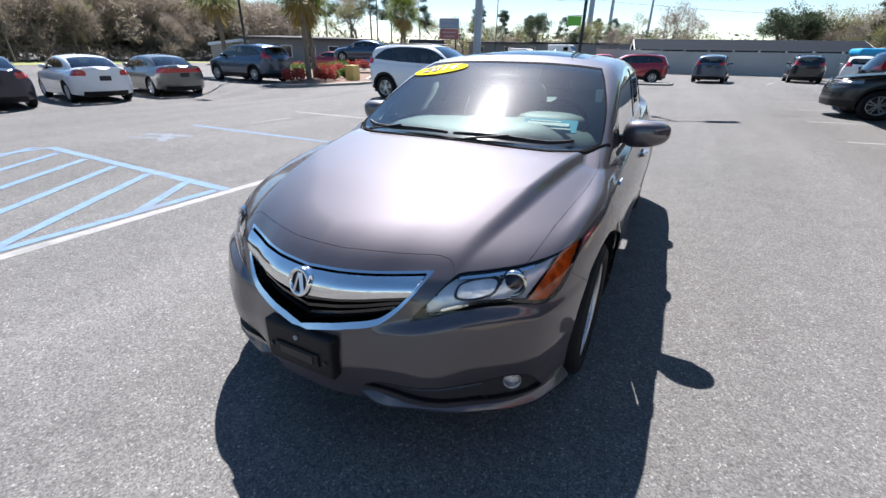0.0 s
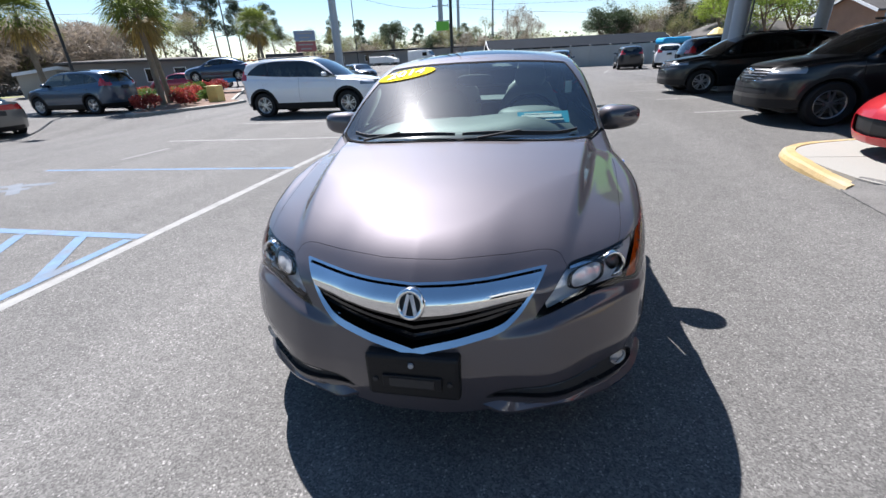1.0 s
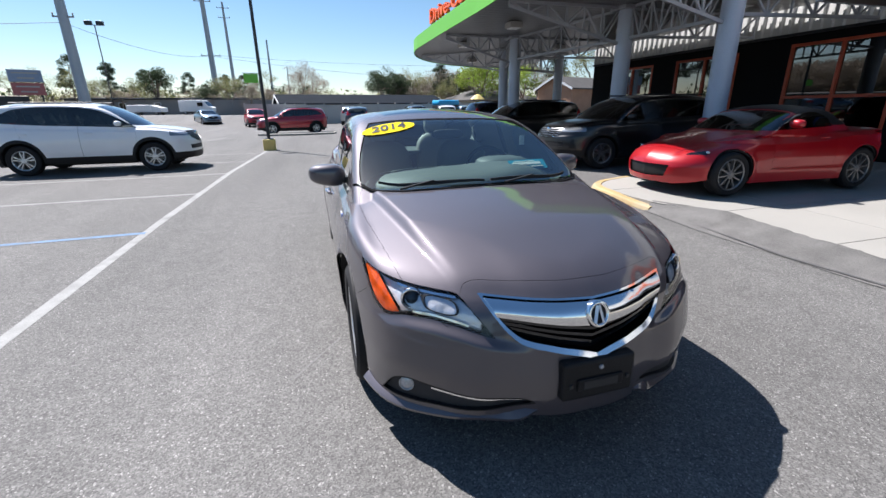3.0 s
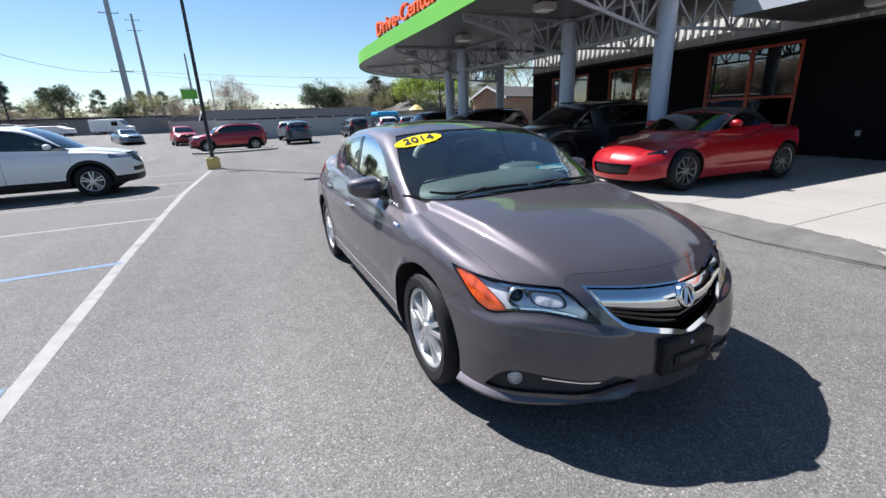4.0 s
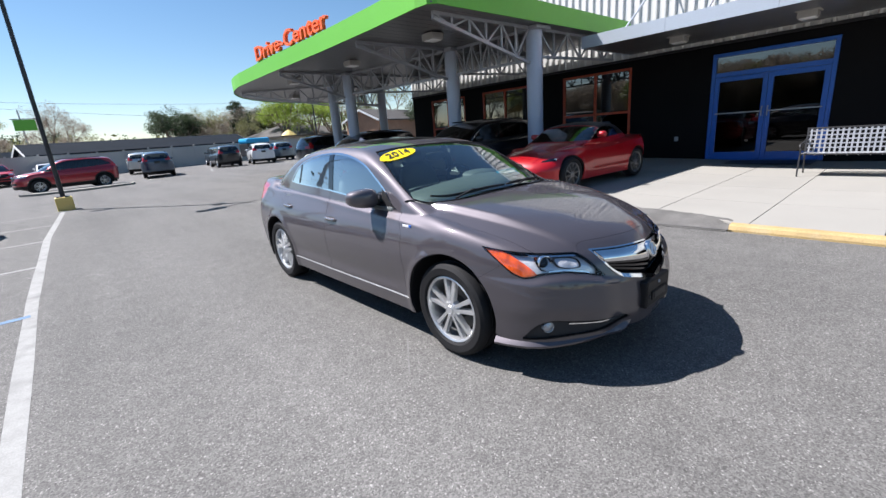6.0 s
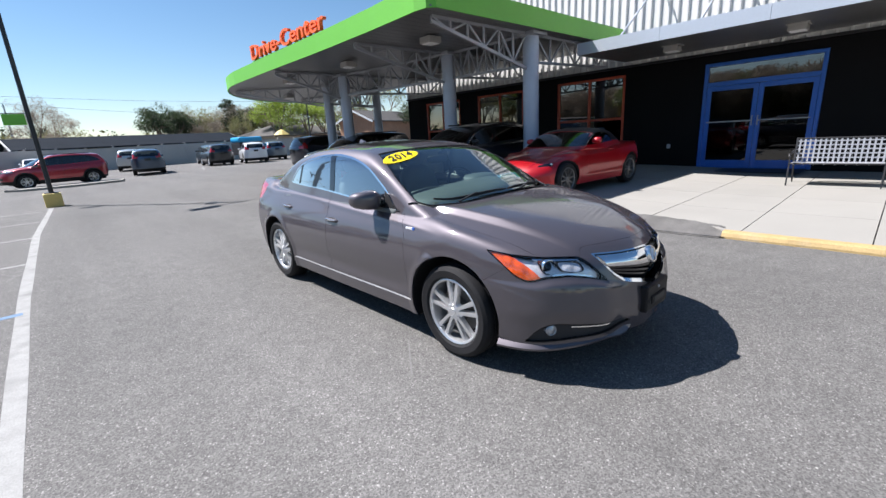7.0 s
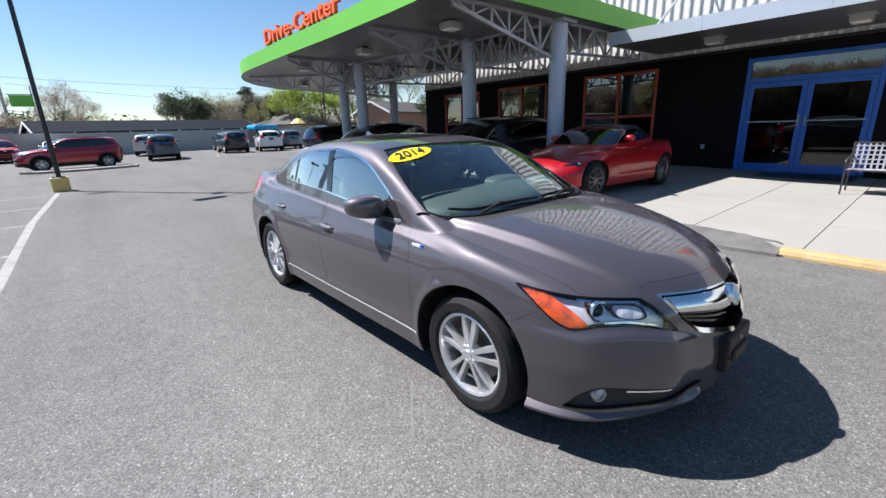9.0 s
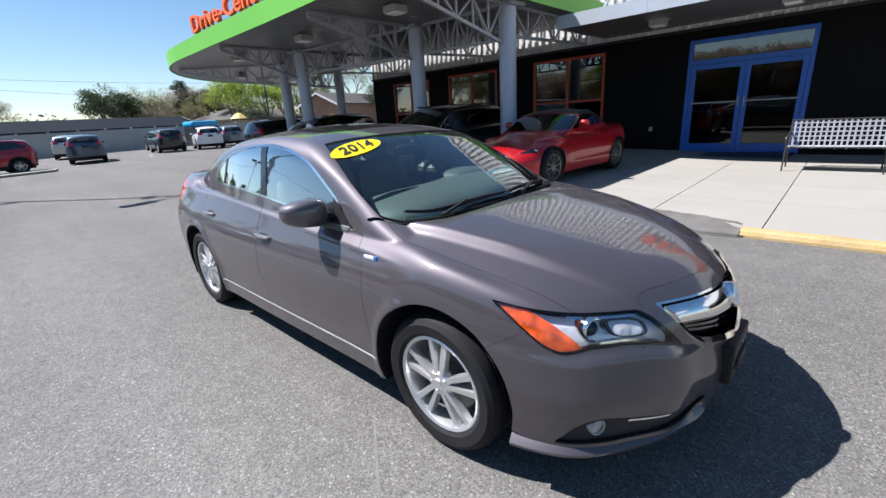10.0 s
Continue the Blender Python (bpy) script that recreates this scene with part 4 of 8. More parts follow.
class Crossover(Saloon):
    """A tall hatch with an upright tail."""
    YF, YR, ZA, SILL, HUB, ARCH = 0.88, 3.50, 0.38, 0.27, 0.355, 0.40
    SHELF, TUCK, BOW = 0.016, 0.012, (0.34, 0.12)
    CAB_W, CAB_Z, LEAN_IN, CAB_LOW, TAIL = 0.800, 1.08, 0.235, 0.95, 4.37

    def curves(self):
        super().curves()
        self.c_nose = curve([(0.0, 0.015), (0.2, 0.028), (0.4, 0.070), (0.55, 0.130), (0.66, 0.210), (0.75, 0.330), (0.81, 0.47), (0.85, 0.66), (0.88, 1.0)])
        self.c_lean = curve([(0.2, 0.06), (0.32, 0.015), (0.5, 0.0), (0.68, 0.012), (0.80, 0.040), (0.88, 0.085), (0.95, 0.16), (1.05, 0.40)])
        self.c_lamp_low = curve([(0.0, 0.70), (0.45, 0.735), (0.86, 0.775)])
        self.c_width = curve([(0.3, 0.84), (0.58, 0.870), (0.9, 0.896), (2.5, 0.900), (3.5, 0.897), (4.0, 0.88), (4.4, 0.83)])
        self.c_side = curve([(0.15, -0.04), (0.27, -0.028), (0.40, -0.012), (0.60, 0.0), (0.76, -0.004), (0.88, -0.024), (0.98, -0.056), (1.08, -0.10), (1.25, -0.18)])
        self.c_hood = curve([(0.0, 0.835), (0.08, 0.895), (0.16, 0.935), (0.30, 0.970), (0.65, 1.030), (1.02, 1.072), (1.3, 1.08), (3.8, 1.10), (4.4, 1.10)])
        self.c_crest = curve([(0.3, 0.895), (0.65, 0.962), (1.0, 1.005), (1.5, 1.03), (4.3, 1.08)])
        self.c_shoulder = curve([(0.9, 0.90), (1.5, 0.935), (2.8, 0.985), (4.3, 1.04)])
        self.c_roof = curve([(0.9, 1.22), (1.5, 1.47), (1.85, 1.555), (2.2, 1.605), (2.8, 1.630), (3.5, 1.605), (4.0, 1.545), (4.3, 1.48)])
        self.c_screen = curve([(0.95, 0.82), (1.07, 1.03), (1.2, 1.235), (1.35, 1.49), (1.48, 1.75), (1.56, 1.98), (1.65, 2.5)])
        self.c_taper = curve([(1.0, -0.02), (1.5, -0.004), (2.5, 0.0), (3.4, -0.012), (4.0, -0.04), (4.3, -0.07)])

    def lid(self, z):
        return 0.0 * z

    def floor(self, x):
        return 0.27 + 0.0 * x

    def hatch(self, x, y, z):
        return (y - (4.33 - 0.70 * np.maximum(0, z - 1.08) ** 1.15 - 0.10 * (x / 0.6) ** 2)) * 0.85


class Roadster(Saloon):
    """A low two-seater with full wings and a short cabin."""
    YF, YR, ZA, SILL, HUB, ARCH = 0.80, 3.11, 0.32, 0.17, 0.315, 0.36
    SHELF, TUCK, BOW = 0.0, 0.015, (0.34, 0.14)
    CAB_W, CAB_Z, LEAN_IN, CAB_LOW, TAIL = 0.735, 0.89, 0.30, 0.80, 3.80

    def curves(self):
        super().curves()
        self.c_nose = curve([(0.0, 0.012), (0.2, 0.035), (0.4, 0.090), (0.54, 0.160), (0.64, 0.240), (0.72, 0.340), (0.78, 0.46), (0.825, 0.62), (0.86, 0.86)])
        self.c_lean = curve([(0.1, 0.07), (0.2, 0.024), (0.30, 0.002), (0.38, 0.0), (0.45, 0.018), (0.51, 0.052), (0.57, 0.110), (0.63, 0.20), (0.72, 0.42)])
        self.c_width = curve([(0.3, 0.825), (0.6, 0.862), (0.85, 0.872), (1.5, 0.848), (2.2, 0.852), (3.0, 0.872), (3.4, 0.855), (3.8, 0.78)])
        self.c_side = curve([(0.1, -0.06), (0.2, -0.04), (0.34, -0.014), (0.50, 0.0), (0.60, -0.004), (0.70, -0.028), (0.80, -0.075), (0.92, -0.15)])
        self.c_hood = curve([(0.0, 0.535), (0.08, 0.578), (0.2, 0.628), (0.4, 0.690), (0.9, 0.795), (1.26, 0.855), (1.5, 0.865), (3.0, 0.865), (3.3, 0.885), (3.6, 0.885), (3.8, 0.85)])
        self.c_crease = curve([(0.10, 0.34), (0.6, 0.44), (1.3, 0.56)])
        self.c_crest = curve([(0.25, 0.615), (0.5, 0.715), (0.8, 0.775), (1.15, 0.785), (1.8, 0.800), (2.5, 0.825), (3.0, 0.865), (3.5, 0.86)])
        self.c_shoulder = curve([(0.9, 0.72), (1.4, 0.70), (2.2, 0.72), (3.0, 0.79), (3.7, 0.80)])
        self.c_roof = curve([(1.2, 0.92), (1.6, 1.10), (1.88, 1.185), (2.2, 1.225), (2.5, 1.195), (2.8, 1.095), (3.0, 0.975), (3.2, 0.82)])
        self.c_screen = curve([(0.80, 1.12), (0.88, 1.28), (0.97, 1.46), (1.08, 1.68), (1.16, 1.86), (1.25, 2.2)])
        self.c_taper = curve([(1.0, -0.02), (1.5, -0.004), (2.0, 0.0), (2.5, -0.03), (3.0, -0.10)])

    def lid(self, z):
        return 0.03 * ease(0.80, 0.88, z)

    def floor(self, x):
        return 0.16 + 0.0 * x


SKINS = {}


def skin_of(style, detail):
    """One skin for each style and fineness, shared by the cars that wear it."""
    key = (style, round(detail, 2))
    if key not in SKINS:
        SKINS[key] = style((int(70 * detail), int(90 * detail), int(30 * detail)), int(64 * detail), 140)
    return SKINS[key]


def split(polys, fn):
    """Parts the polygons along fn = 0: those inside (fn > 0), those outside."""
    if not polys:
        return [], []
    sizes = [len(p) for p in polys]
    allp = np.vstack(polys)
    val = fn(allp[:, 0], allp[:, 1], allp[:, 2])
    inside, outside, o = [], [], 0
    for p, n in zip(polys, sizes):
        f = val[o:o + n]
        o += n
        if (f >= 0).all():
            inside.append(p)
        elif (f <= 0).all():
            outside.append(p)
        else:
            A, B = [], []
            for i in range(n):
                a, b, fa, fb = p[i], p[(i + 1) % n], f[i], f[(i + 1) % n]
                (A if fa >= 0 else B).append(a)
                if fa * fb < 0:
                    c = a + (b - a) * (fa / (fa - fb))
                    A.append(c)
                    B.append(c)
            if len(A) > 2:
                inside.append(np.array(A))
            if len(B) > 2:
                outside.append(np.array(B))
    return inside, outside


def largest(polys):
    """The largest connected patch of polygons, and a list of the others."""
    parent = {}

    def find(k):
        while parent[k] != k:
            parent[k] = parent[parent[k]]
            k = parent[k]
        return k
    keys = []
    for p in polys:
        ks = [(round(float(q[0]), 4), round(float(q[1]), 4), round(float(q[2]), 4)) for q in p]
        for k in ks:
            parent.setdefault(k, k)
        for k in ks[1:]:
            parent[find(k)] = find(ks[0])
        keys.append(ks[0])
    groups = {}
    for p, k in zip(polys, keys):
        groups.setdefault(find(k), []).append(p)
    order = sorted(groups.values(), key=len, reverse=True)
    return (order[0], order[1:]) if order else ([], [])


def skin(name, polys, mat, mirror=True, thick=0.0, sink=0.0, sharp=50, only=0):
    """One mesh from half-body polygons, mirrored, thickened inwards; only=1 or -1 keeps one side."""
    verts, faces, index = [], [], {}
    for s in ((1, -1) if mirror and not only else (only or 1,)):
        for p in polys:
            ids = []
            for q in p:
                key = (round(float(q[0]) * s, 4), round(float(q[1]), 4), round(float(q[2]), 4))
                if key not in index:
                    index[key] = len(verts)
                    verts.append(key)
                i = index[key]
                if i not in ids:
                    ids.append(i)
            if len(ids) > 2:
                faces.append(ids[::-1] if s > 0 else ids)
    me = bpy.data.meshes.new(name)
    me.from_pydata(verts, [], faces)
    bm = bmesh.new()
    bm.from_mesh(me)
    bm.normal_update()
    if thick or sink:
        nrm = [v.normal.copy() for v in bm.verts]
        if sink:
            for v, n in zip(bm.verts, nrm):
                v.co -= n * sink
    if thick:
        bm.verts.index_update()
        nrm = [v.normal.copy() for v in bm.verts]
        old = bm.verts[:]
        back = [bm.verts.new(v.co - n * thick) for v, n in zip(old, nrm)]
        edges = [e for e in bm.edges if len(e.link_faces) == 1]
        fs = bm.faces[:]
        pairs = [(l.vert.index, l.link_loop_next.vert.index) for e in edges for l in e.link_loops[:1]]
        for f in fs:
            bm.faces.new([back[v.index] for v in reversed(f.verts)])
        for a, b in pairs:
            try:
                bm.faces.new((old[b], old[a], back[a], back[b]))
            except ValueError:
                pass
        bm.normal_update()
    lim = radians(sharp)
    for e in bm.edges:
        if len(e.link_faces) == 2 and e.calc_face_angle(0) > lim:
            e.smooth = False
    bm.to_mesh(me)
    bm.free()
    me.polygons.foreach_set("use_smooth", [True] * len(me.polygons))
    me.materials.append(mat)
    return me


M_TYRE = material("tyre_rubber", (0.011, 0.011, 0.012), 0.7, spec=0.25, vary=0.2, scale=6, fine=80, bump=0.1)
M_ALLOY = material("silver_alloy", (0.62, 0.63, 0.64), 0.36, metal=0.85, vary=0.04, scale=6, fine=80)
M_DARKALLOY = material("gunmetal_alloy", (0.24, 0.24, 0.25), 0.3, metal=0.8, vary=0.05, scale=6, fine=80)
M_CHROME = material("chrome", (0.80, 0.81, 0.82), 0.10, metal=1.0, vary=0.02, scale=3, fine=40)
M_BLACKTRIM = material("black_plastic_trim", (0.010, 0.010, 0.011), 0.5, spec=0.25, vary=0.15, scale=5, fine=90, bump=0.1)
M_GLOSSBLACK = material("gloss_black", (0.006, 0.006, 0.007), 0.12, vary=0.1, scale=3, fine=60, coat=0.5)
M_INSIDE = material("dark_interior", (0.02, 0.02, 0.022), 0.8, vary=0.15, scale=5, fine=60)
M_SEAT = material("grey_leather", (0.30, 0.30, 0.285), 0.55, vary=0.08, scale=6, fine=70, bump=0.15)
M_DASH = material("grey_dashboard", (0.070, 0.082, 0.082), 0.6, vary=0.1, scale=5, fine=90, bump=0.2)
M_LENS_ORANGE = material("amber_lens", (0.60, 0.085, 0.008), 0.12, vary=0.8, scale=14, fine=30, coat=1.0, bump=0.35)
M_LENS_RED = material("red_lens", (0.42, 0.012, 0.015), 0.12, vary=0.1, scale=8, fine=60, coat=1.0)
M_LAMP_SILVER = material("lamp_reflector", (0.80, 0.80, 0.81), 0.18, metal=0.35, vary=0.05, scale=14, fine=22, bump=0.5)
M_FRIT = material("black_glass_border", (0.006, 0.006, 0.007), 0.7, spec=0.02, vary=0.1, scale=5, fine=60)
M_GUNMETAL = material("dark_gunmetal_alloy", (0.19, 0.19, 0.195), 0.32, metal=0.7, vary=0.05, scale=6, fine=80)
M_LAMP_BOWL = material("lamp_inner_chrome", (0.84, 0.83, 0.84), 0.12, metal=0.4, vary=0.35, scale=26, fine=14, bump=0.9)
M_LAMP_GREY = material("grey_lamp_lens", (0.26, 0.28, 0.30), 0.10, metal=0.5, vary=0.15, scale=10, fine=60, coat=1.0)
M_BRAKE = material("brake_disc", (0.12, 0.115, 0.11), 0.45, metal=0.7, vary=0.1, scale=10, fine=60)
G_WIND = glass_material("windscreen_glass", (0.50, 0.70, 0.65), 1.6, 0.02)
w_end = [n for n in G_WIND.node_tree.nodes if n.type == "OUTPUT_MATERIAL"][0]
for film_rough, film_part in ((0.42, 0.009), (0.15, 0.006)):
    film = G_WIND.node_tree.nodes.new("ShaderNodeBsdfGlossy")
    film.inputs["Roughness"].default_value = film_rough
    both = G_WIND.node_tree.nodes.new("ShaderNodeMixShader")
    both.inputs[0].default_value = film_part
    G_WIND.node_tree.links.new(w_end.inputs[0].links[0].from_socket, both.inputs[1])
    G_WIND.node_tree.links.new(film.outputs[0], both.inputs[2])
    G_WIND.node_tree.links.new(both.outputs[0], w_end.inputs[0])
M_FOG = material("fog_lamp_lens", (0.32, 0.34, 0.37), 0.08, metal=0.5, vary=0.2, scale=40, fine=160, coat=1.0)
G_SIDE = glass_material("side_window_glass", (0.38, 0.56, 0.60), 5.5)
G_DARK = glass_material("dark_tinted_glass", (0.10, 0.12, 0.12), 1.8)
G_LENS = glass_material("clear_lens", (0.93, 0.95, 0.97), 1.0)


def wheel_meshes(R, rim, width, spokes, double, alloy):
    """Tyre, rim, spokes, hub and disc; the outer face looks to +x."""
    w = width / 2
    ty = Geo().lathe([(rim - 0.004, -w * 0.82), (rim + 0.01, -w * 0.95), (R - 0.035, -w), (R - 0.012, -w * 0.86), (R, -w * 0.62)] + [q for g in (-0.36, 0.0, 0.36) for q in ((R + 0.001, (g - 0.07) * w), (R - 0.006, (g - 0.05) * w), (R - 0.006, (g + 0.05) * w), (R + 0.001, (g + 0.07) * w))] + [(R, w * 0.62), (R - 0.012, w * 0.86), (R - 0.035, w), (rim + 0.012, w * 0.95), (rim - 0.004, w * 0.82)], 40, "x")
    tyre = smooth_by_angle(ty.mesh("tyre", M_TYRE), 30)
    rm = Geo().lathe([(rim - 0.03, -w * 0.8), (rim, -w * 0.82), (rim + 0.003, w * 0.80), (rim - 0.008, w * 0.86), (rim - 0.02, w * 0.80), (rim - 0.026, w * 0.55), (rim - 0.03, -w * 0.8)], 40, "x")
    rimm = smooth_by_angle(rm.mesh("rim", alloy), 40)
    sp = Geo()
    out, face = rim - 0.016, w * 0.74
    for k in range(spokes):
        for off in ((-0.17, 0.17) if double else (0.0,)):
            a = 2 * math.pi * (k + 0.25) / spokes
            a1 = a + off * 1.15
            d = Vector((0, math.cos(a1), math.sin(a1)))
            d0 = Vector((0, math.cos(a + off * 1.6), math.sin(a + off * 1.6)))
            t = Vector((0, -math.sin(a1), math.cos(a1)))
            hw0, hw1 = (0.0135, 0.0175) if double else (0.010, 0.014) if spokes > 8 else (0.022, 0.030)
            p0, p1 = d0 * 0.045, d * out
            X = Vector((1, 0, 0))
            vs = [p0 - t * hw0 + X * (face - 0.035), p0 + t * hw0 + X * (face - 0.035), p1 + t * hw1 + X * (face - 0.028), p1 - t * hw1 + X * (face - 0.028),
                  p0 - t * hw0 * 0.7 + X * (face + 0.004), p0 + t * hw0 * 0.7 + X * (face + 0.004), p1 + t * hw1 * 0.75 + X * (face - 0.002), p1 - t * hw1 * 0.75 + X * (face - 0.002)]
            sp.add(vs, [(3, 2, 1, 0), (4, 5, 6, 7), (0, 1, 5, 4), (1, 2, 6, 5), (2, 3, 7, 6), (3, 0, 4, 7)])
    spk = sp.mesh("spokes", alloy)
    hb = Geo().lathe([(0.0, face + 0.012), (0.024, face + 0.012), (0.028, face + 0.006), (0.05, face + 0.004), (0.062, face - 0.012), (0.066, face - 0.06)], 24, "x")
    for k in range(5):
        a = 2 * math.pi * (k + 0.5) / 5
        hb.tube((face - 0.01, 0.042 * math.cos(a), 0.042 * math.sin(a)), (face + 0.009, 0.042 * math.cos(a), 0.042 * math.sin(a)), 0.007, n=6)
    hub = smooth_by_angle(hb.mesh("hub", alloy), 40)
    dk = Geo().lathe([(0.0, -0.02), (rim * 0.68, -0.02), (rim * 0.68, 0.005), (0.08, 0.005), (0.07, 0.04), (0.0, 0.04)], 32, "x")
    disc = dk.mesh("brake_disc", M_BRAKE)
    # dark disc stands in for the shade behind the spokes
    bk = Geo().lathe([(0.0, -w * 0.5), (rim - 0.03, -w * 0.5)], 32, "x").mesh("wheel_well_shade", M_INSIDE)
    return tyre, rimm, spk, hub, disc, bk


WHEELS = {}


def add_wheel(parent, key, x, y, z, flip):
    R, rim, width, spokes, double, alloy = key
    if key not in WHEELS:
        WHEELS[key] = wheel_meshes(*key)
    tyre, rimm, spk, hub, disc, bk = WHEELS[key]
    wh = child("wheel", tyre, parent, "black tyre on an alloy rim", pose(x, y, z, 0, 0, 180 if flip else 0))
    wh.name = "wheel"
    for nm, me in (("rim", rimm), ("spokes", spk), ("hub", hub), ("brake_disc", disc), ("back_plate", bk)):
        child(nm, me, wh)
    return wh


def solid_blob(sx, sy, sz, n=2.6, seg=20, rings=12):
    """A rounded box-like solid."""
    g = Geo()
    vs, fs = [], []
    f = lambda c, e: math.copysign(abs(c) ** (2 / e), c)
    for i in range(rings + 1):
        la = -math.pi / 2 + math.pi * i / rings
        for j in range(seg):
            lo = 2 * math.pi * j / seg
            vs.append((sx * f(math.cos(la), n) * f(math.cos(lo), n), sy * f(math.cos(la), n) * f(math.sin(lo), n), sz * f(math.sin(la), n)))
    for i in range(rings):
        for j in range(seg):
            fs.append((i * seg + j, i * seg + (j + 1) % seg, (i + 1) * seg + (j + 1) % seg, (i + 1) * seg + j))
    return vs, fs


def blob_mesh(name, mat, sx, sy, sz, n=2.6, m=None, seg=20, rings=12):
    vs, fs = solid_blob(sx, sy, sz, n, seg, rings)
    if m is not None:
        vs = [m @ Vector(v) for v in vs]
    return mesh_from(name, vs, fs, mat, True)


# ---- the grey saloon ----
M_HERO = paint("brown_grey_metallic_paint", (0.075, 0.066, 0.075), metal=0.64, rough=0.55)
M_HERO.node_tree.nodes["Principled BSDF"].inputs["Coat IOR"].default_value = 1.62
M_HERO.node_tree.nodes["Principled BSDF"].inputs["Coat Roughness"].default_value = 0.06
HERO_AT = (-1.03, 0.80)


def hero_car():
    body = Saloon()
    yf, yr = body.YF, body.YR
    car = thing("saloon_car", "brown-grey metallic four-door saloon parked on the asphalt", "car", at=(HERO_AT[0], HERO_AT[1], 0))
    rest = body.polys
    mn, mxm = np.minimum, np.maximum
    arch_r = 0.368
    # wheel openings
    for ya in (yf, yr):
        _, rest = split(rest, lambda x, y, z, ya=ya: mn(arch_r - np.hypot(y - ya, z - 0.325), x - 0.45))
    # windscreen and rear window
    cowl = curve([(0.0, 1.125), (0.25, 1.130), (0.40, 1.142), (0.50, 1.162), (0.58, 1.205), (0.66, 1.275), (0.72, 1.372), (0.78, 1.48)])
    pillar = curve([(0.90, 0.745), (0.98, 0.722), (1.04, 0.711), (1.112, 0.690), (1.20, 0.648), (1.27, 0.604), (1.33, 0.55), (1.38, 0.50)])
    wind = lambda x, y, z: mn(mn(y - cowl(x), 2.00 + 0.04 * x - y), pillar(z) - x)
    screen, rest = split(rest, lambda x, y, z: mn(wind(x, y, z), z - 0.93))
    screen_edge, screen = split(screen, lambda x, y, z: mxm(0.028 - mn(y - cowl(x), 2.00 + 0.04 * x - y), 0.007 - (pillar(z) - x)))
    rearw = lambda x, y, z: mn(mn(y - 3.32 - 0.1 * x, 3.99 - 0.30 * (x / 0.6) ** 2 - y), 0.62 - 0.35 * (z - 1.05) - x)
    rear_glass, rest = split(rest, lambda x, y, z: mn(rearw(x, y, z), z - 1.0))
    # sunroof
    sunroof, rest = split(rest, lambda x, y, z: mn(mn(y - 2.17, 2.80 - y), mn(0.43 - x, z - 1.3)))
    # side windows with their bright surround
    belt = curve([(1.47, 0.902), (1.58, 0.914), (1.85, 0.938), (2.17, 0.968), (2.45, 0.991), (2.85, 1.016), (3.3, 1.033), (3.45, 1.046)])
    head = curve([(1.48, 0.903), (1.57, 0.945), (1.66, 1.025), (1.80, 1.115), (2.03, 1.236), (2.30, 1.300), (2.52, 1.319), (2.75, 1.311), (3.0, 1.279), (3.17, 1.236), (3.31, 1.172), (3.39, 1.090), (3.42, 1.047)])
    dlo = lambda x, y, z: mn(mn(z - belt(y), (head(y) - z) * 0.85), mn(mn(y - 1.48, 3.42 - y), x - 0.40))
    windows, rest = split(rest, dlo)
    surround, windows = split(windows, lambda x, y, z: 0.013 - dlo(x, y, z))
    sail, windows = split(windows, lambda x, y, z: 1.70 + 0.25 * (z - 0.95) - y)
    post_b = lambda y, z: 0.038 - np.abs(y - 2.512 - 0.20 * (z - 1.0))
    post_c = lambda y, z: 0.013 - np.abs(y - 3.212 + 0.12 * (z - 1.0))
    posts_b, windows = split(windows, lambda x, y, z: post_b(y, z))
    posts_c, windows = split(windows, lambda x, y, z: post_c(y, z))
    front_win, rear_win = split(windows, lambda x, y, z: 2.512 + 0.20 * (z - 1.0) - y)
    rear_win, quarter = split(rear_win, lambda x, y, z: 3.212 - 0.12 * (z - 1.0) - y)
    # grille
    top_g = curve([(0.0, 0.714), (0.13, 0.717), (0.30, 0.722), (0.42, 0.731), (0.5, 0.737)])
    bot_g = curve([(0.0, 0.487), (0.07, 0.506), (0.19, 0.534), (0.28, 0.556), (0.335, 0.598), (0.382, 0.662), (0.421, 0.728), (0.46, 0.80)])
    gr = lambda x, y, z: mn(mn(top_g(x) - z, (z - bot_g(x)) * 0.8), 0.4 - y)
    grille, rest = split(rest, gr)
    frame_low, grille = split(grille, lambda x, y, z: mxm(0.007 - (top_g(x) - z), 0.016 - (z - bot_g(x)) * 0.8))
    leaned = []
    for q in frame_low:
        q = q.copy()
        u = np.clip(1 - (q[:, 2] - bot_g(q[:, 0])) * 0.8 / 0.020, 0, 1)
        q[:, 1] -= 0.012 * u * np.clip((0.66 - q[:, 2]) / 0.08, 0, 1)
        leaned.append(q)
    frame_low = leaned
    bar_bottom = curve([(0.0, 0.616), (0.06, 0.620), (0.15, 0.630), (0.24, 0.641), (0.36, 0.656), (0.42, 0.668)])
    bar_top = lambda x: top_g(x) - 0.016
    bar, mesh_area = split(grille, lambda x, y, z: mn(z - bar_bottom(x), bar_top(x) - z))
    # the bar swells outwards
    swell = []
    for q in bar:
        q = q.copy()
        lo, hi = bar_bottom(q[:, 0]), bar_top(q[:, 0])
        u = np.clip((q[:, 2] - (lo + hi) / 2) / np.maximum(0.004, (hi - lo) / 2), -1, 1)
        q[:, 1] -= 0.009 * np.minimum(1, (hi - lo) / 0.05) * (1 - u * u)
        swell.append(q)
    bar = swell
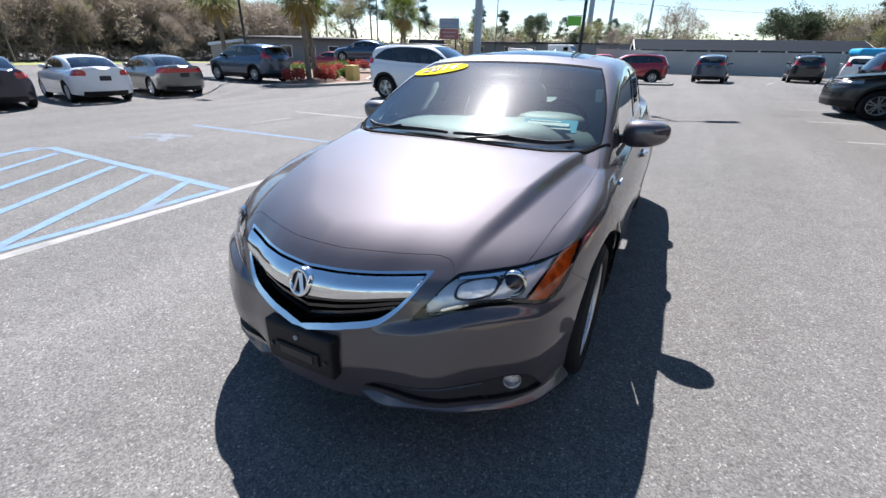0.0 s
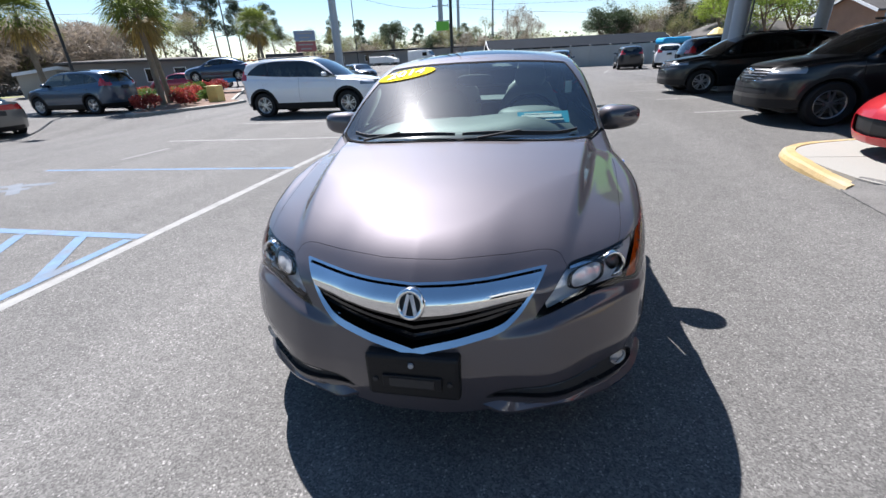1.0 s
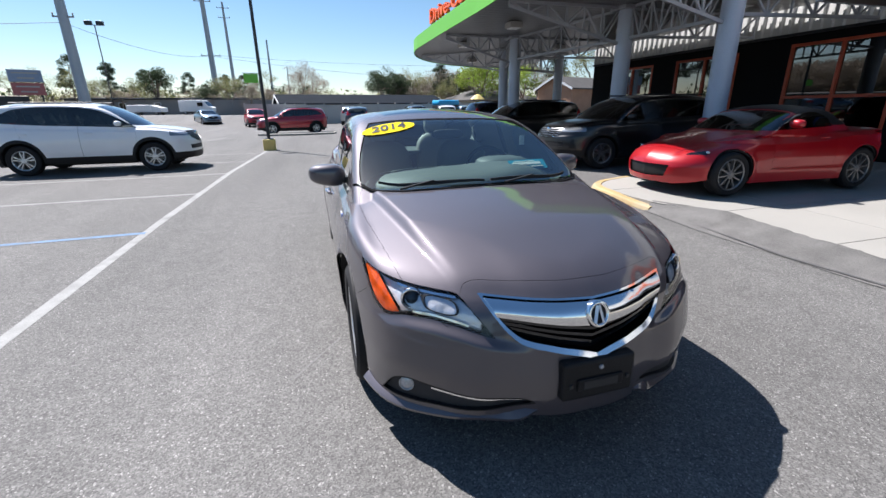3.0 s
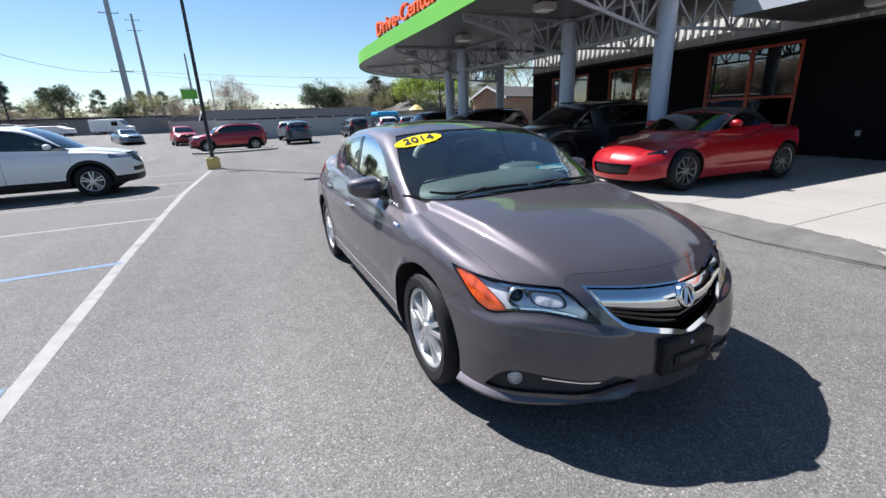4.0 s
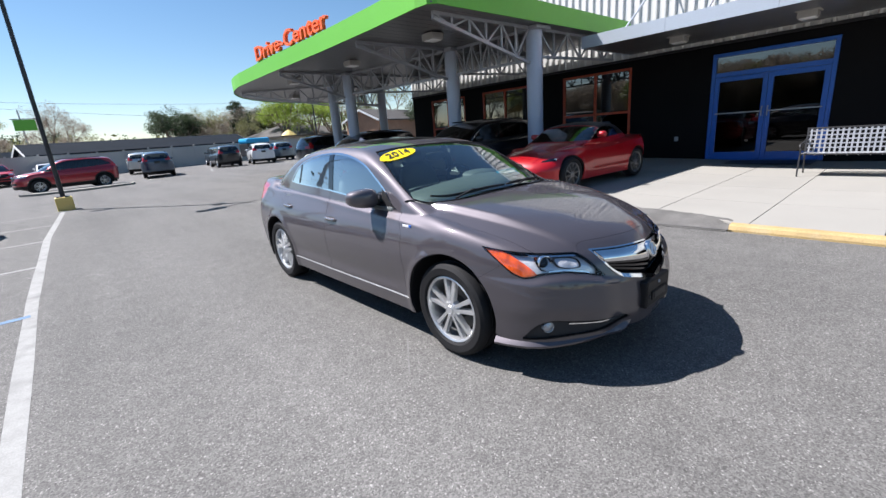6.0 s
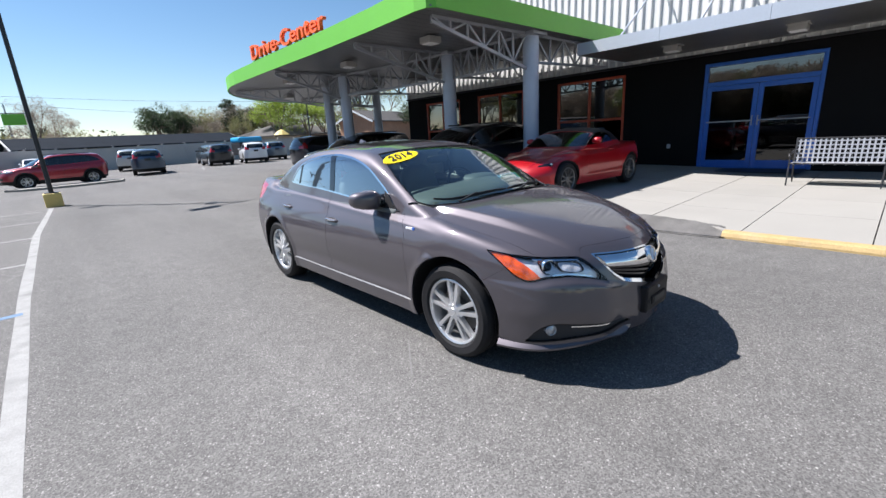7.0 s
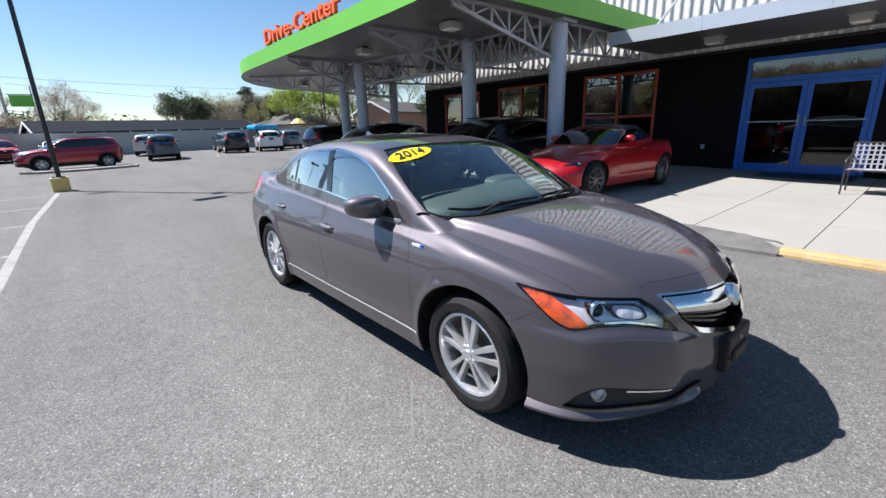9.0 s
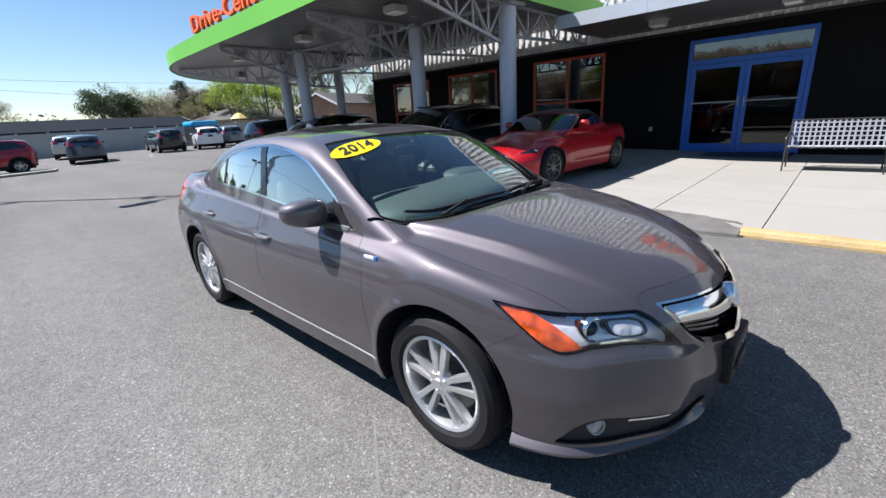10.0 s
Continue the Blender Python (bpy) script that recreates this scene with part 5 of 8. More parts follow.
    # head lamps
    top_l = curve([(0.378, 0.576), (0.440, 0.658), (0.480, 0.712), (0.500, 0.727), (0.59, 0.734), (0.667, 0.740), (0.73, 0.750), (0.771, 0.760), (0.806, 0.774)])
    bot_l = curve([(0.378, 0.575), (0.44, 0.592), (0.52, 0.615), (0.61, 0.630), (0.68, 0.628), (0.755, 0.609), (0.780, 0.628), (0.795, 0.672), (0.803, 0.715), (0.808, 0.774)])
    lampf = lambda x, y, z: mn(mn(top_l(x) - z, z - bot_l(x)), mn(mn(x - 0.379, 0.807 - x), 0.72 - y))
    lamp, rest = split(rest, lampf)
    # tail lamps
    tail, rest = split(rest, lambda x, y, z: mn(mn(z - 0.84, 1.02 - 0.10 * mxm(0, 4.4 - y) - z), mn(y - 4.08 - 0.6 * mxm(0, 0.93 - z), x - 0.46)))
    # lower openings
    slot_t = curve([(0.225, 0.300), (0.25, 0.320), (0.29, 0.334), (0.45, 0.350), (0.61, 0.364), (0.68, 0.374), (0.715, 0.366), (0.75, 0.330), (0.776, 0.262)])
    slot_b = lambda x: body.c_lip(x) + 0.004
    slot, rest = split(rest, lambda x, y, z: mn(mn(slot_t(x) - z, z - slot_b(x)), mn(mn(x - 0.226, 0.776 - x), 0.7 - y)))
    # bonnet
    front_edge = curve([(0.0, 0.150), (0.10, 0.158), (0.19, 0.180), (0.28, 0.211), (0.34, 0.236), (0.448, 0.270), (0.458, 0.270), (0.492, 0.235), (0.55, 0.20)])
    side_edge = curve([(0.15, 0.50), (0.25, 0.58), (0.39, 0.667), (0.46, 0.686), (0.57, 0.701), (0.70, 0.716), (0.85, 0.733), (1.0, 0.747), (1.16, 0.750), (1.25, 0.742), (1.32, 0.722), (1.5, 0.66)])
    bon = lambda x, y, z: mn(mn(y - front_edge(x), cowl(x) - 0.03 - y), mn(side_edge(y) - x, z - 0.6))
    bonnet, rest = split(rest, bon)
    _, bonnet = split(bonnet, lambda x, y, z: 0.0015 - bon(x, y, z))
    cowl_strip, rest = split(rest, lambda x, y, z: mn(mn(y - cowl(x) + 0.03, cowl(x) - y), mn(0.76 - x, z - 0.9)))
    # side shut lines
    f_edge = lambda z: 1.356 + 0.10 * mxm(0, z - 0.55) + 0.5 * mxm(0, z - 0.78)
    m_edge = lambda z: 2.470 + 0.22 * mxm(0, z - 0.77)
    r_edge = lambda z: 3.50 - 0.32 * mxm(0, 0.72 - z) ** 1.1 * 1.8 - 0.12 * mxm(0, z - 0.9)
    door_low = lambda x, y, z: z - 0.318
    inbelt = lambda x, y, z: mn(belt(y) - 0.002 - z, x - 0.6)
    fd = lambda x, y, z: mn(mn(y - f_edge(z), m_edge(z) - y), mn(door_low(x, y, z), inbelt(x, y, z)))
    rd = lambda x, y, z: mn(mn(y - m_edge(z), r_edge(z) - y), mn(door_low(x, y, z), inbelt(x, y, z)))
    fdoor, rest = split(rest, fd)
    _, fdoor = split(fdoor, lambda x, y, z: 0.0022 - mn(mn(y - f_edge(z), m_edge(z) - y), z - 0.318))
    rdoor, rest = split(rest, rd)
    _, rdoor = split(rdoor, lambda x, y, z: 0.0022 - mn(mn(y - m_edge(z), r_edge(z) - y), z - 0.318))
    sill_strip, rest = split(rest, lambda x, y, z: mn(mn(z - 0.305, 0.316 - z), mn(mn(y - 1.33, 3.22 - y), x - 0.6)))
    # bumper covers and wings
    fb = lambda x, y, z: mn(mn(0.70 - y, 0.80 - z), mn(mxm(0.666 - 0.63 * (y - 0.557) - z, 0.552 - y), mxm(0.62 - x, 0.72 - z)))
    fbump, rest = split(rest, fb)
    _, fbump = split(fbump, lambda x, y, z: 0.0018 - mn(fb(x, y, z), 1.0))
    rb = lambda x, y, z: mn(y - 4.02, 0.80 - z)
    rbump, rest = split(rest, rb)
    wing, rest = split(rest, lambda x, y, z: mn(f_edge(z) - y, 0.99 - z))
    quarterp, roof = split(rest, lambda x, y, z: mn(y - 2.58, 1.035 - z))

    wing, bits = largest(wing)
    fbump = fbump + [p for b in bits for p in b]
    roof, bits = largest(roof)
    P = M_HERO
    for k, part_bits in enumerate(bits):
        if len(part_bits) > 12:
            for s in (1, -1):
                child("body_fillet", skin("body_fillet", part_bits, P, only=s, thick=0.005), car)
    t = 0.005
    child("front_bumper", skin("front_bumper", fbump, P, thick=t), car)
    # blade along the bumper's lower edge, one run each side
    for s in (1, -1):
        vs, fs = [], []
        xs = np.r_[np.linspace(0.215, 0.437, 9), np.linspace(0.46, 0.820, 22)]
        for k, x in enumerate(xs):
            x0, x1 = max(0.2, x - 0.01), x + 0.01
            tan = Vector((x1 - x0, float(body.c_nose(x1) - body.c_nose(x0)), 0)).normalized()
            out = Vector((tan.y, -tan.x, 0))
            base = Vector((x, float(body.c_nose(x)) + 0.012 + 0.022 * float(ease(0.48, 0.62, x)) * 0.9, 0))
            zt, zb = float(body.c_lip(x)), float(body.c_floor(x)) + 0.035 * (1 - float(ease(0.215, 0.32, x)))
            o = -0.014 + 0.030 * float(ease(0.20, 0.28, x))
            for d, z in ((-0.050, zt + 0.002), (o - 0.020, zt + 0.001), (o - 0.012, zt - 0.004), (o + 0.012, zb + 0.014), (o + 0.008, zb), (-0.05, zb - 0.004)):
                p = base + out * d
                vs.append((s * p.x, p.y, z))
        for k in range(len(xs) - 1):
            for j in range(6):
                f = (6 * k + j, 6 * k + (j + 1) % 6, 6 * k + 6 + (j + 1) % 6, 6 * k + 6 + j)
                fs.append(f if s < 0 else f[::-1])
        fs += [tuple(range(6)), tuple(range(6 * len(xs) - 6, 6 * len(xs)))]
        child("lip", smooth_by_angle(mesh_from("lip", vs, fs, P, True), 28), car, "painted lower lip")
    child("rear_bumper", skin("rear_bumper", rbump, P, thick=t), car)
    child("bonnet", skin("bonnet", bonnet, P, thick=t), car)
    child("roof", skin("roof", roof, P, thick=t), car, "painted roof and pillars")
    for s in (1, -1):
        child("front_wing", skin("front_wing", wing, P, only=s, thick=t), car)
        child("rear_wing", skin("rear_wing", quarterp, P, only=s, thick=t), car)
        d1 = child("front_door", skin("front_door", fdoor, P, only=s, thick=t), car)
        d2 = child("rear_door", skin("rear_door", rdoor, P, only=s, thick=t), car)
        for d, y, z, xo in ((d1, 2.375, 0.780, body.side(2.375, 0.780) - 0.004), (d2, 3.300, 0.823, body.side(3.300, 0.823) - 0.004)):
            hv, hf = solid_blob(0.016, 0.10, 0.015, 3.0, 18, 8)
            child("door_handle", mesh_from("door_handle", [(v[0] * s + s * (xo + 0.022 - 0.02 * (v[1] / 0.1) ** 2), v[1] + y, v[2] + z + 0.04 * v[1]) for v in hv], hf, P, True), d, "painted pull handle with a bright edge")
            tv, tf = solid_blob(0.005, 0.088, 0.0065, 3.0, 14, 8)
            child("handle_strip", mesh_from("handle_strip", [(v[0] * s + s * (xo + 0.037 - 0.02 * (v[1] / 0.1) ** 2), v[1] + y, v[2] + z + 0.006 + 0.04 * v[1]) for v in tv], tf, M_CHROME, True), d, "bright handle strip")
            # flat black blob paints the shade in the hollow behind the handle
            cv, cf = solid_blob(0.006, 0.07, 0.024, 2.4, 16, 8)
            child("handle_cup", mesh_from("handle_cup", [(v[0] * s + s * xo, v[1] + y, v[2] + z - 0.004) for v in cv], cf, M_BLACKTRIM, True), d)
        w1 = child("front_side_window", skin("front_side_window", front_win, G_SIDE, only=s, sink=0.004), car, "tinted side window")
        w2 = child("rear_side_window", skin("rear_side_window", rear_win, G_SIDE, only=s, sink=0.004), car, "tinted side window")
        w3 = child("quarter_window", skin("quarter_window", quarter, G_SIDE, only=s, sink=0.004), car, "tinted quarter window")
        for w in (w1, w2, w3):
            w.visible_shadow = False
        child("window_surround", skin("window_surround", surround, M_CHROME, only=s, thick=0.006), car, "bright window surround")
        child("sail_panel", skin("sail_panel", sail, M_BLACKTRIM, only=s, thick=0.006), car, "black corner panel")
        child("centre_post", skin("centre_post", posts_b, M_GLOSSBLACK, only=s, thick=0.006), car, "gloss black post")
        child("rear_post", skin("rear_post", posts_c, M_GLOSSBLACK, only=s, thick=0.006), car, "gloss black post")
        child("sill_strip", skin("sill_strip", sill_strip, M_LAMP_SILVER, only=s, thick=0.004), car, "bright sill strip")
        # lamp: housing, lens, amber corner, projector
        hl = child("headlight", skin("headlight", lamp, G_LENS, only=s, sink=0.001), car, "clear headlight with an amber corner")
        hl.visible_shadow = False
        amber, clear = split(lamp, lambda x, y, z: x - 0.737 - 0.45 * (z - 0.69))
        rimp, inner = split(clear, lambda x, y, z: mxm(mxm(0.006 - lampf(x, y, z), 0.398 + 0.55 * (0.66 - z) - x), bot_l(x) + 0.010 - z))
        amber_rim, amber_in = split(amber, lambda x, y, z: mxm(0.004 - lampf(x, y, z), bot_l(x) + 0.010 - z))
        child("amber_corner", skin("amber_corner", amber_in, M_LENS_ORANGE, only=s, sink=0.012), hl, "amber corner lens")
        child("lamp_bezel", skin("lamp_bezel", rimp + amber_rim, M_FRIT, only=s, sink=0.005, thick=0.028), hl)
        child("reflector", skin("reflector", inner, M_LAMP_SILVER, only=s, sink=0.030), hl, "bright reflector bowl")
        for (px, pz, pr) in ((0.645, 0.681, 0.043),):
            py = body.front(px, pz) + 0.012
            aim = Matrix.Translation((px * s, py + 0.03, pz)) @ Vector((0.35 * s, -1, 0.06)).to_track_quat("Z", "Y").to_matrix().to_4x4()
            ring = Geo().lathe([(pr * 0.74, -0.05), (pr * 0.78, 0.012), (pr, 0.020), (pr * 1.08, 0.010), (pr * 1.05, -0.05)], 28)
            child("projector_ring", mesh_from("projector_ring", [aim @ Vector(v) for v in ring.v], ring.f, M_CHROME, True), hl)
            eye = Geo().lathe([(0.0, 0.022), (pr * 0.35, 0.018), (pr * 0.62, 0.006), (pr * 0.76, -0.012)], 24)
            child("projector_lens", mesh_from("projector_lens", [aim @ Vector(v) for v in eye.v], eye.f, M_GLOSSBLACK, True), hl, "dark glass eye")
        # clear inner bowl: a dark edge round a mirror hollow
        oval = lambda x, z: ((np.abs(x - 0.562) / 0.053) ** 3 + (np.abs(z - 0.684 - 0.12 * (x - 0.562)) / 0.029) ** 3) ** (1 / 3)
        bowl, _ = split(inner, lambda x, y, z: 1.14 - oval(x, z))
        edge, hollow = split(bowl, lambda x, y, z: oval(x, z) - 1.0)
        child("bowl_edge", skin("bowl_edge", edge, M_BLACKTRIM, only=s, sink=0.012, thick=0.016), hl, "dark bowl rim")
        child("bowl", skin("bowl", hollow, M_LAMP_BOWL, only=s, sink=0.020), hl, "clear inner lamp bowl")
        # bright blades above and below the bowls
        for lo, hi in ((0.011, 0.020),):
            blade, _ = split(inner, lambda x, y, z: mn(mn(z - bot_l(x) - lo, bot_l(x) + hi - z), mn(x - 0.47, 0.665 - x)))
            if blade:
                blade, _ = largest(blade)
                child("lamp_blade", skin("lamp_blade", blade, M_CHROME, only=s, sink=0.010, thick=0.014), hl, "bright lamp trim")
        brow, _ = split(inner, lambda x, y, z: mn(mn(top_l(x) - 0.008 - z, z - top_l(x) + 0.016), mn(x - 0.50, 0.70 - x)))
        if brow:
            brow, _ = largest(brow)
            child("lamp_blade", skin("lamp_blade", brow, M_CHROME, only=s, sink=0.010, thick=0.014), hl, "bright lamp trim")
        # tail lamp
        child("tail_light", skin("tail_light", tail, M_LENS_RED, only=s, thick=0.01), car, "red tail light")
        # lower intake with fog lamp and chrome strip
        li = child("lower_intake", skin("lower_intake", slot, M_FRIT, only=s, sink=0.035, thick=0.004), car, "black lower intake")
        wall = [p for p in slot]
        rimw, _ = split(wall, lambda x, y, z: 0.006 - mn(slot_t(x) - z, z - slot_b(x)))
        child("intake_edge", skin("intake_edge", rimw, M_BLACKTRIM, only=s, thick=0.036), li)
        aim = Matrix.Translation((0.694 * s, body.front(0.694, 0.330) + 0.018, 0.330)) @ Vector((0.5 * s, -1, 0.0)).to_track_quat("Z", "Y").to_matrix().to_4x4()
        fl = Geo().lathe([(0.026, 0.004), (0.030, 0.010), (0.033, 0.006), (0.034, -0.03)], 24)
        fgl = child("fog_light", mesh_from("fog_light", [aim @ Vector(v) for v in fl.v], fl.f, M_LAMP_GREY, True), li, "round fog light")
        le = Geo().lathe([(0.0, 0.012), (0.012, 0.010), (0.027, 0.003)], 24)
        child("fog_lens", mesh_from("fog_lens", [aim @ Vector(v) for v in le.v], le.f, M_FOG, True), fgl)
        strip_z = lambda x: 0.3235 + 0.055 * (x - 0.27)
        strip_c, _ = split(slot, lambda x, y, z: mn(0.0042 - np.abs(z - strip_z(x)), mn(x - 0.262, 0.618 - x)))
        child("intake_strip", skin("intake_strip", strip_c, M_CHROME, only=s, sink=0.008, thick=0.012), car, "thin chrome strip")
    sw = child("windscreen", skin("windscreen", screen, G_WIND, sink=0.003), car, "tinted windscreen glass")
    sw.visible_shadow = False
    child("windscreen_border", skin("windscreen_border", screen_edge, M_FRIT, sink=0.002, thick=0.003), car)
    rw = child("rear_window", skin("rear_window", rear_glass, G_SIDE, sink=0.003), car)
    rw.visible_shadow = False
    child("sunroof", skin("sunroof", sunroof, M_GLOSSBLACK, sink=0.003, thick=0.003), car, "dark glass sunroof panel")
    child("cowl_panel", skin("cowl_panel", cowl_strip, M_INSIDE, sink=0.012, thick=0.004), car, "black cowl panel")
    # dark shell under the shut lines
    under, _ = split(Saloon((40, 44, 16), 40).polys, lambda x, y, z: mn(mn(0.955 - z, np.hypot(y - yf, z - 0.325) - arch_r + 0.002), np.hypot(y - yr, z - 0.325) - arch_r + 0.002))
    liner, _ = split(under, lambda x, y, z: mxm(mn(y - 0.75, 4.6 - y), 0.5 - z * 0))
    _, liner = split(liner, lambda x, y, z: mn(lampf(x, y, z) + 0.03, 0.9 - y))
    _, liner = split(liner, lambda x, y, z: gr(x, y, z) + 0.01)
    child("inner_shell", skin("inner_shell", liner, M_INSIDE, sink=0.016), car)
    # grille
    gm = child("grille", skin("grille", mesh_area, M_FRIT, sink=0.055, thick=0.004), car, "black grille behind a broad chrome bar")
    child("chrome_frame", skin("chrome_frame", frame_low, M_CHROME, thick=0.05), gm, "chrome grille frame")
    child("chrome_bar", skin("chrome_bar", bar, M_CHROME, sink=-0.006, thick=0.03), gm, "broad chrome bar")
    for z0, slope in ((0.592, 0.16), (0.562, 0.20), (0.533, 0.24)):
        xe = max(x for x in np.linspace(0.02, 0.4, 77) if z0 + slope * x > bot_g(x) + 0.022 and z0 + slope * x < bar_bottom(x) - 0.006)
        vs, fs = [], []
        xs = np.linspace(-xe, xe, 31)
        for x in xs:
            zz = z0 + slope * abs(x)
            yy = float(body.c_nose(abs(x))) + 0.050
            vs += [(x, yy, zz - 0.006), (x, yy + 0.03, zz - 0.004), (x, yy + 0.03, zz + 0.004), (x, yy, zz + 0.006)]
        for k in range(30):
            fs += [(4 * k + j, 4 * k + 4 + j, 4 * k + 4 + (j + 1) % 4, 4 * k + (j + 1) % 4) for j in range(4)]
        fs += [(0, 1, 2, 3), (123, 122, 121, 120)]
        child("grille_slat", mesh_from("grille_slat", vs, fs, M_GLOSSBLACK), gm)
    # round emblem on the bar
    tilt = Matrix.Translation((0, body.front(0.0, 0.661) - 0.014, 0.661)) @ pose(0, 0, 0, 74, 0, 0)
    ring = Geo().lathe([(0.030, 0.004), (0.032, 0.010), (0.040, 0.011), (0.044, 0.004), (0.044, -0.03)], 32)
    emb = child("emblem", mesh_from("emblem", [tilt @ Vector((v[0] * 1.1, v[1] * 1.2, v[2])) for v in ring.v], ring.f, M_CHROME, True), car, "round chrome emblem")
    back = Geo().lathe([(0.0, 0.003), (0.033, 0.003)], 32)
    child("emblem_back", mesh_from("emblem_back", [tilt @ Vector((v[0] * 1.1, v[1] * 1.2, v[2])) for v in back.v], back.f, M_BLACKTRIM), emb)
    for s in (1, -1):
        ln = Geo().bar(tilt @ Vector((0.004 * s, 0.033, 0.008)), tilt @ Vector((0.019 * s, -0.033, 0.008)), 0.012, 0.006)
        child("emblem_stroke", ln.mesh("emblem_stroke", M_LAMP_SILVER), emb)
    # plate bracket
    pb = Geo().box(-0.157, 0.157, -0.009, 0.05, 0.33, 0.497, 0.012)
    br = child("plate_bracket", pb.mesh("plate_bracket", M_BLACKTRIM), car, "empty black plate bracket")
    child("bracket_ledge", Geo().box(-0.10, 0.10, -0.018, -0.006, 0.375, 0.425, 0.004).mesh("bracket_ledge", M_BLACKTRIM), br)
    child("bracket_label", Geo().box(-0.075, 0.075, -0.0205, -0.017, 0.383, 0.417).mesh("bracket_label", M_DARK_METAL), br)
    for px, pz in ((-0.125, 0.40), (0.125, 0.40), (0.0, 0.465)):
        child("bracket_screw", Geo().lathe([(0.0, -0.016), (0.009, -0.015), (0.010, -0.008)], 10, "y", (px, 0, pz)).mesh("bracket_screw", M_STEEL if px == 0 else M_DARK_METAL), br)
    # mirrors
    for s in (1, -1):
        vs, fs = solid_blob(0.120, 0.080, 0.070, 2.9, 28, 16)
        sh = []
        for x, y, z in vs:
            k = x / 0.125
            sh.append((s * (0.892 + x), 1.765 + y * (1 - 0.15 * k) + 0.03 * k * k, 0.994 + z * (1 - 0.16 * k) + 0.008 * k))
        mir = child("mirror", mesh_from("mirror", sh, fs, M_HERO, True), car, "painted door mirror")
        child("mirror_glass", Geo().box(s * 0.885 - 0.08, s * 0.885 + 0.07, 1.836, 1.848, 0.950, 1.036, 0.004).mesh("mirror_glass", M_CHROME), mir)
        st = Geo().bar((s * 0.765, 1.765, 0.955), (s * 0.83, 1.78, 0.972), 0.07, 0.04)
        child("mirror_foot", st.mesh("mirror_foot", M_BLACKTRIM), mir, "black mirror foot")
        # side badge
        bx = max(body.side(q, 0.826) for q in (1.30, 1.335, 1.37)) - 0.002
        bd = Geo().box(s * bx - 0.006, s * bx + 0.006, 1.300, 1.372, 0.817, 0.834, 0.003)
        bg = child("side_badge", bd.mesh("side_badge", M_LAMP_SILVER), car, "small chrome side badge")
        child("badge_tab", Geo().box(s * bx - 0.007, s * bx + 0.007, 1.278, 1.299, 0.816, 0.835, 0.003).mesh("badge_tab", M_BLUE_FRAME), bg, "blue tab")
    # wipers: an arm and a bent blade each, lying along the foot of the glass
    for x0, x1, up in ((-0.62, -0.02, 0.045), (0.02, 0.60, 0.05)):
        vs, fs = [], []
        for k in range(13):
            q = k / 12
            x = x0 + (x1 - x0) * q
            y = float(cowl(abs(x))) + 0.030 + up * (1 - q if x0 < -0.1 else q)
            z, h = body.top(x, y) + 0.020, 0.011 * (1 - 0.4 * abs(2 * q - 1))
            vs += [(x, y - 0.010, z - h), (x, y + 0.010, z - h), (x, y + 0.006, z + h), (x, y - 0.006, z + h)]
        for k in range(12):
            fs += [(4 * k + j, 4 * k + (j + 1) % 4, 4 * k + 4 + (j + 1) % 4, 4 * k + 4 + j) for j in range(4)]
        fs += [(3, 2, 1, 0), (48, 49, 50, 51)]
        wp = child("wiper", mesh_from("wiper", vs, fs, M_BLACKTRIM), car, "black wiper blade")
        xa = x0 + 0.10 if x0 < -0.1 else x0 + 0.08
        xm = (x0 + x1) / 2
        ya, ym = float(cowl(abs(xa))) - 0.01, float(cowl(abs(xm))) + 0.045
        child("wiper_arm", Geo().bar((xa, ya, body.top(xa, ya) + 0.012), (xm, ym, body.top(xm, ym) + 0.038), 0.016, 0.010).mesh("wiper_arm", M_BLACKTRIM), wp)
    # wheels, arch liners
    key = (0.316, 0.227, 0.205, 5, True, M_ALLOY)
    for ya in (yf, yr):
        for s in (1, -1):
            add_wheel(car, key, s * 0.765, ya, 0.316, s < 0)
            lin = Geo()
            n = 20
            pr = [(arch_r + 0.004, 0.0), (arch_r + 0.006, 0.60), (0.0, 0.58)]
            vs, fs = [], []
            for r, x in pr:
                for i in range(n + 1):
                    a = math.pi * (-0.12 + 1.24 * i / n)
                    y, z = ya + r * math.cos(a), max(0.2, 0.325 + r * math.sin(a))
                    vs.append((s * (x or min(0.875, body.side(y, z) - 0.004)), y, z))
            for k in range(2):
                for i in range(n):
                    fs.append((k * (n + 1) + i, k * (n + 1) + i + 1, (k + 1) * (n + 1) + i + 1, (k + 1) * (n + 1) + i))
            child("arch_liner", lin.add(vs, fs).mesh("arch_liner", M_BLACKTRIM, True), car)
    # underbody
    child("underbody", Geo().box(-0.60, 0.60, 0.45, 4.30, 0.17, 0.26, 0.03).mesh("underbody", M_INSIDE), car)
    child("exhaust_shield", Geo().box(-0.55, 0.55, 0.3, 0.58, 0.26, 0.6, 0.05).mesh("exhaust_shield", M_INSIDE), car)
    # cabin
    child("cabin_floor", Geo().box(-0.70, 0.70, 1.25, 4.0, 0.26, 0.34).mesh("cabin_floor", M_INSIDE), car)
    dv, df = solid_blob(0.66, 0.33, 0.16, 3.2, 28, 14)
    dash = child("dashboard", mesh_from("dashboard", [(x, 1.60 + y + 0.05 * (x / 0.66) ** 2, 0.86 + z * (1.0 + 0.25 * math.exp(-((x - 0.36) / 0.2) ** 2) * (z > 0))) for x, y, z in dv], df, M_DASH, True), car, "grey dashboard")
    child("binnacle", blob_mesh("binnacle", M_DASH, 0.20, 0.14, 0.05, 2.6, pose(0.36, 1.76, 1.02)), dash)
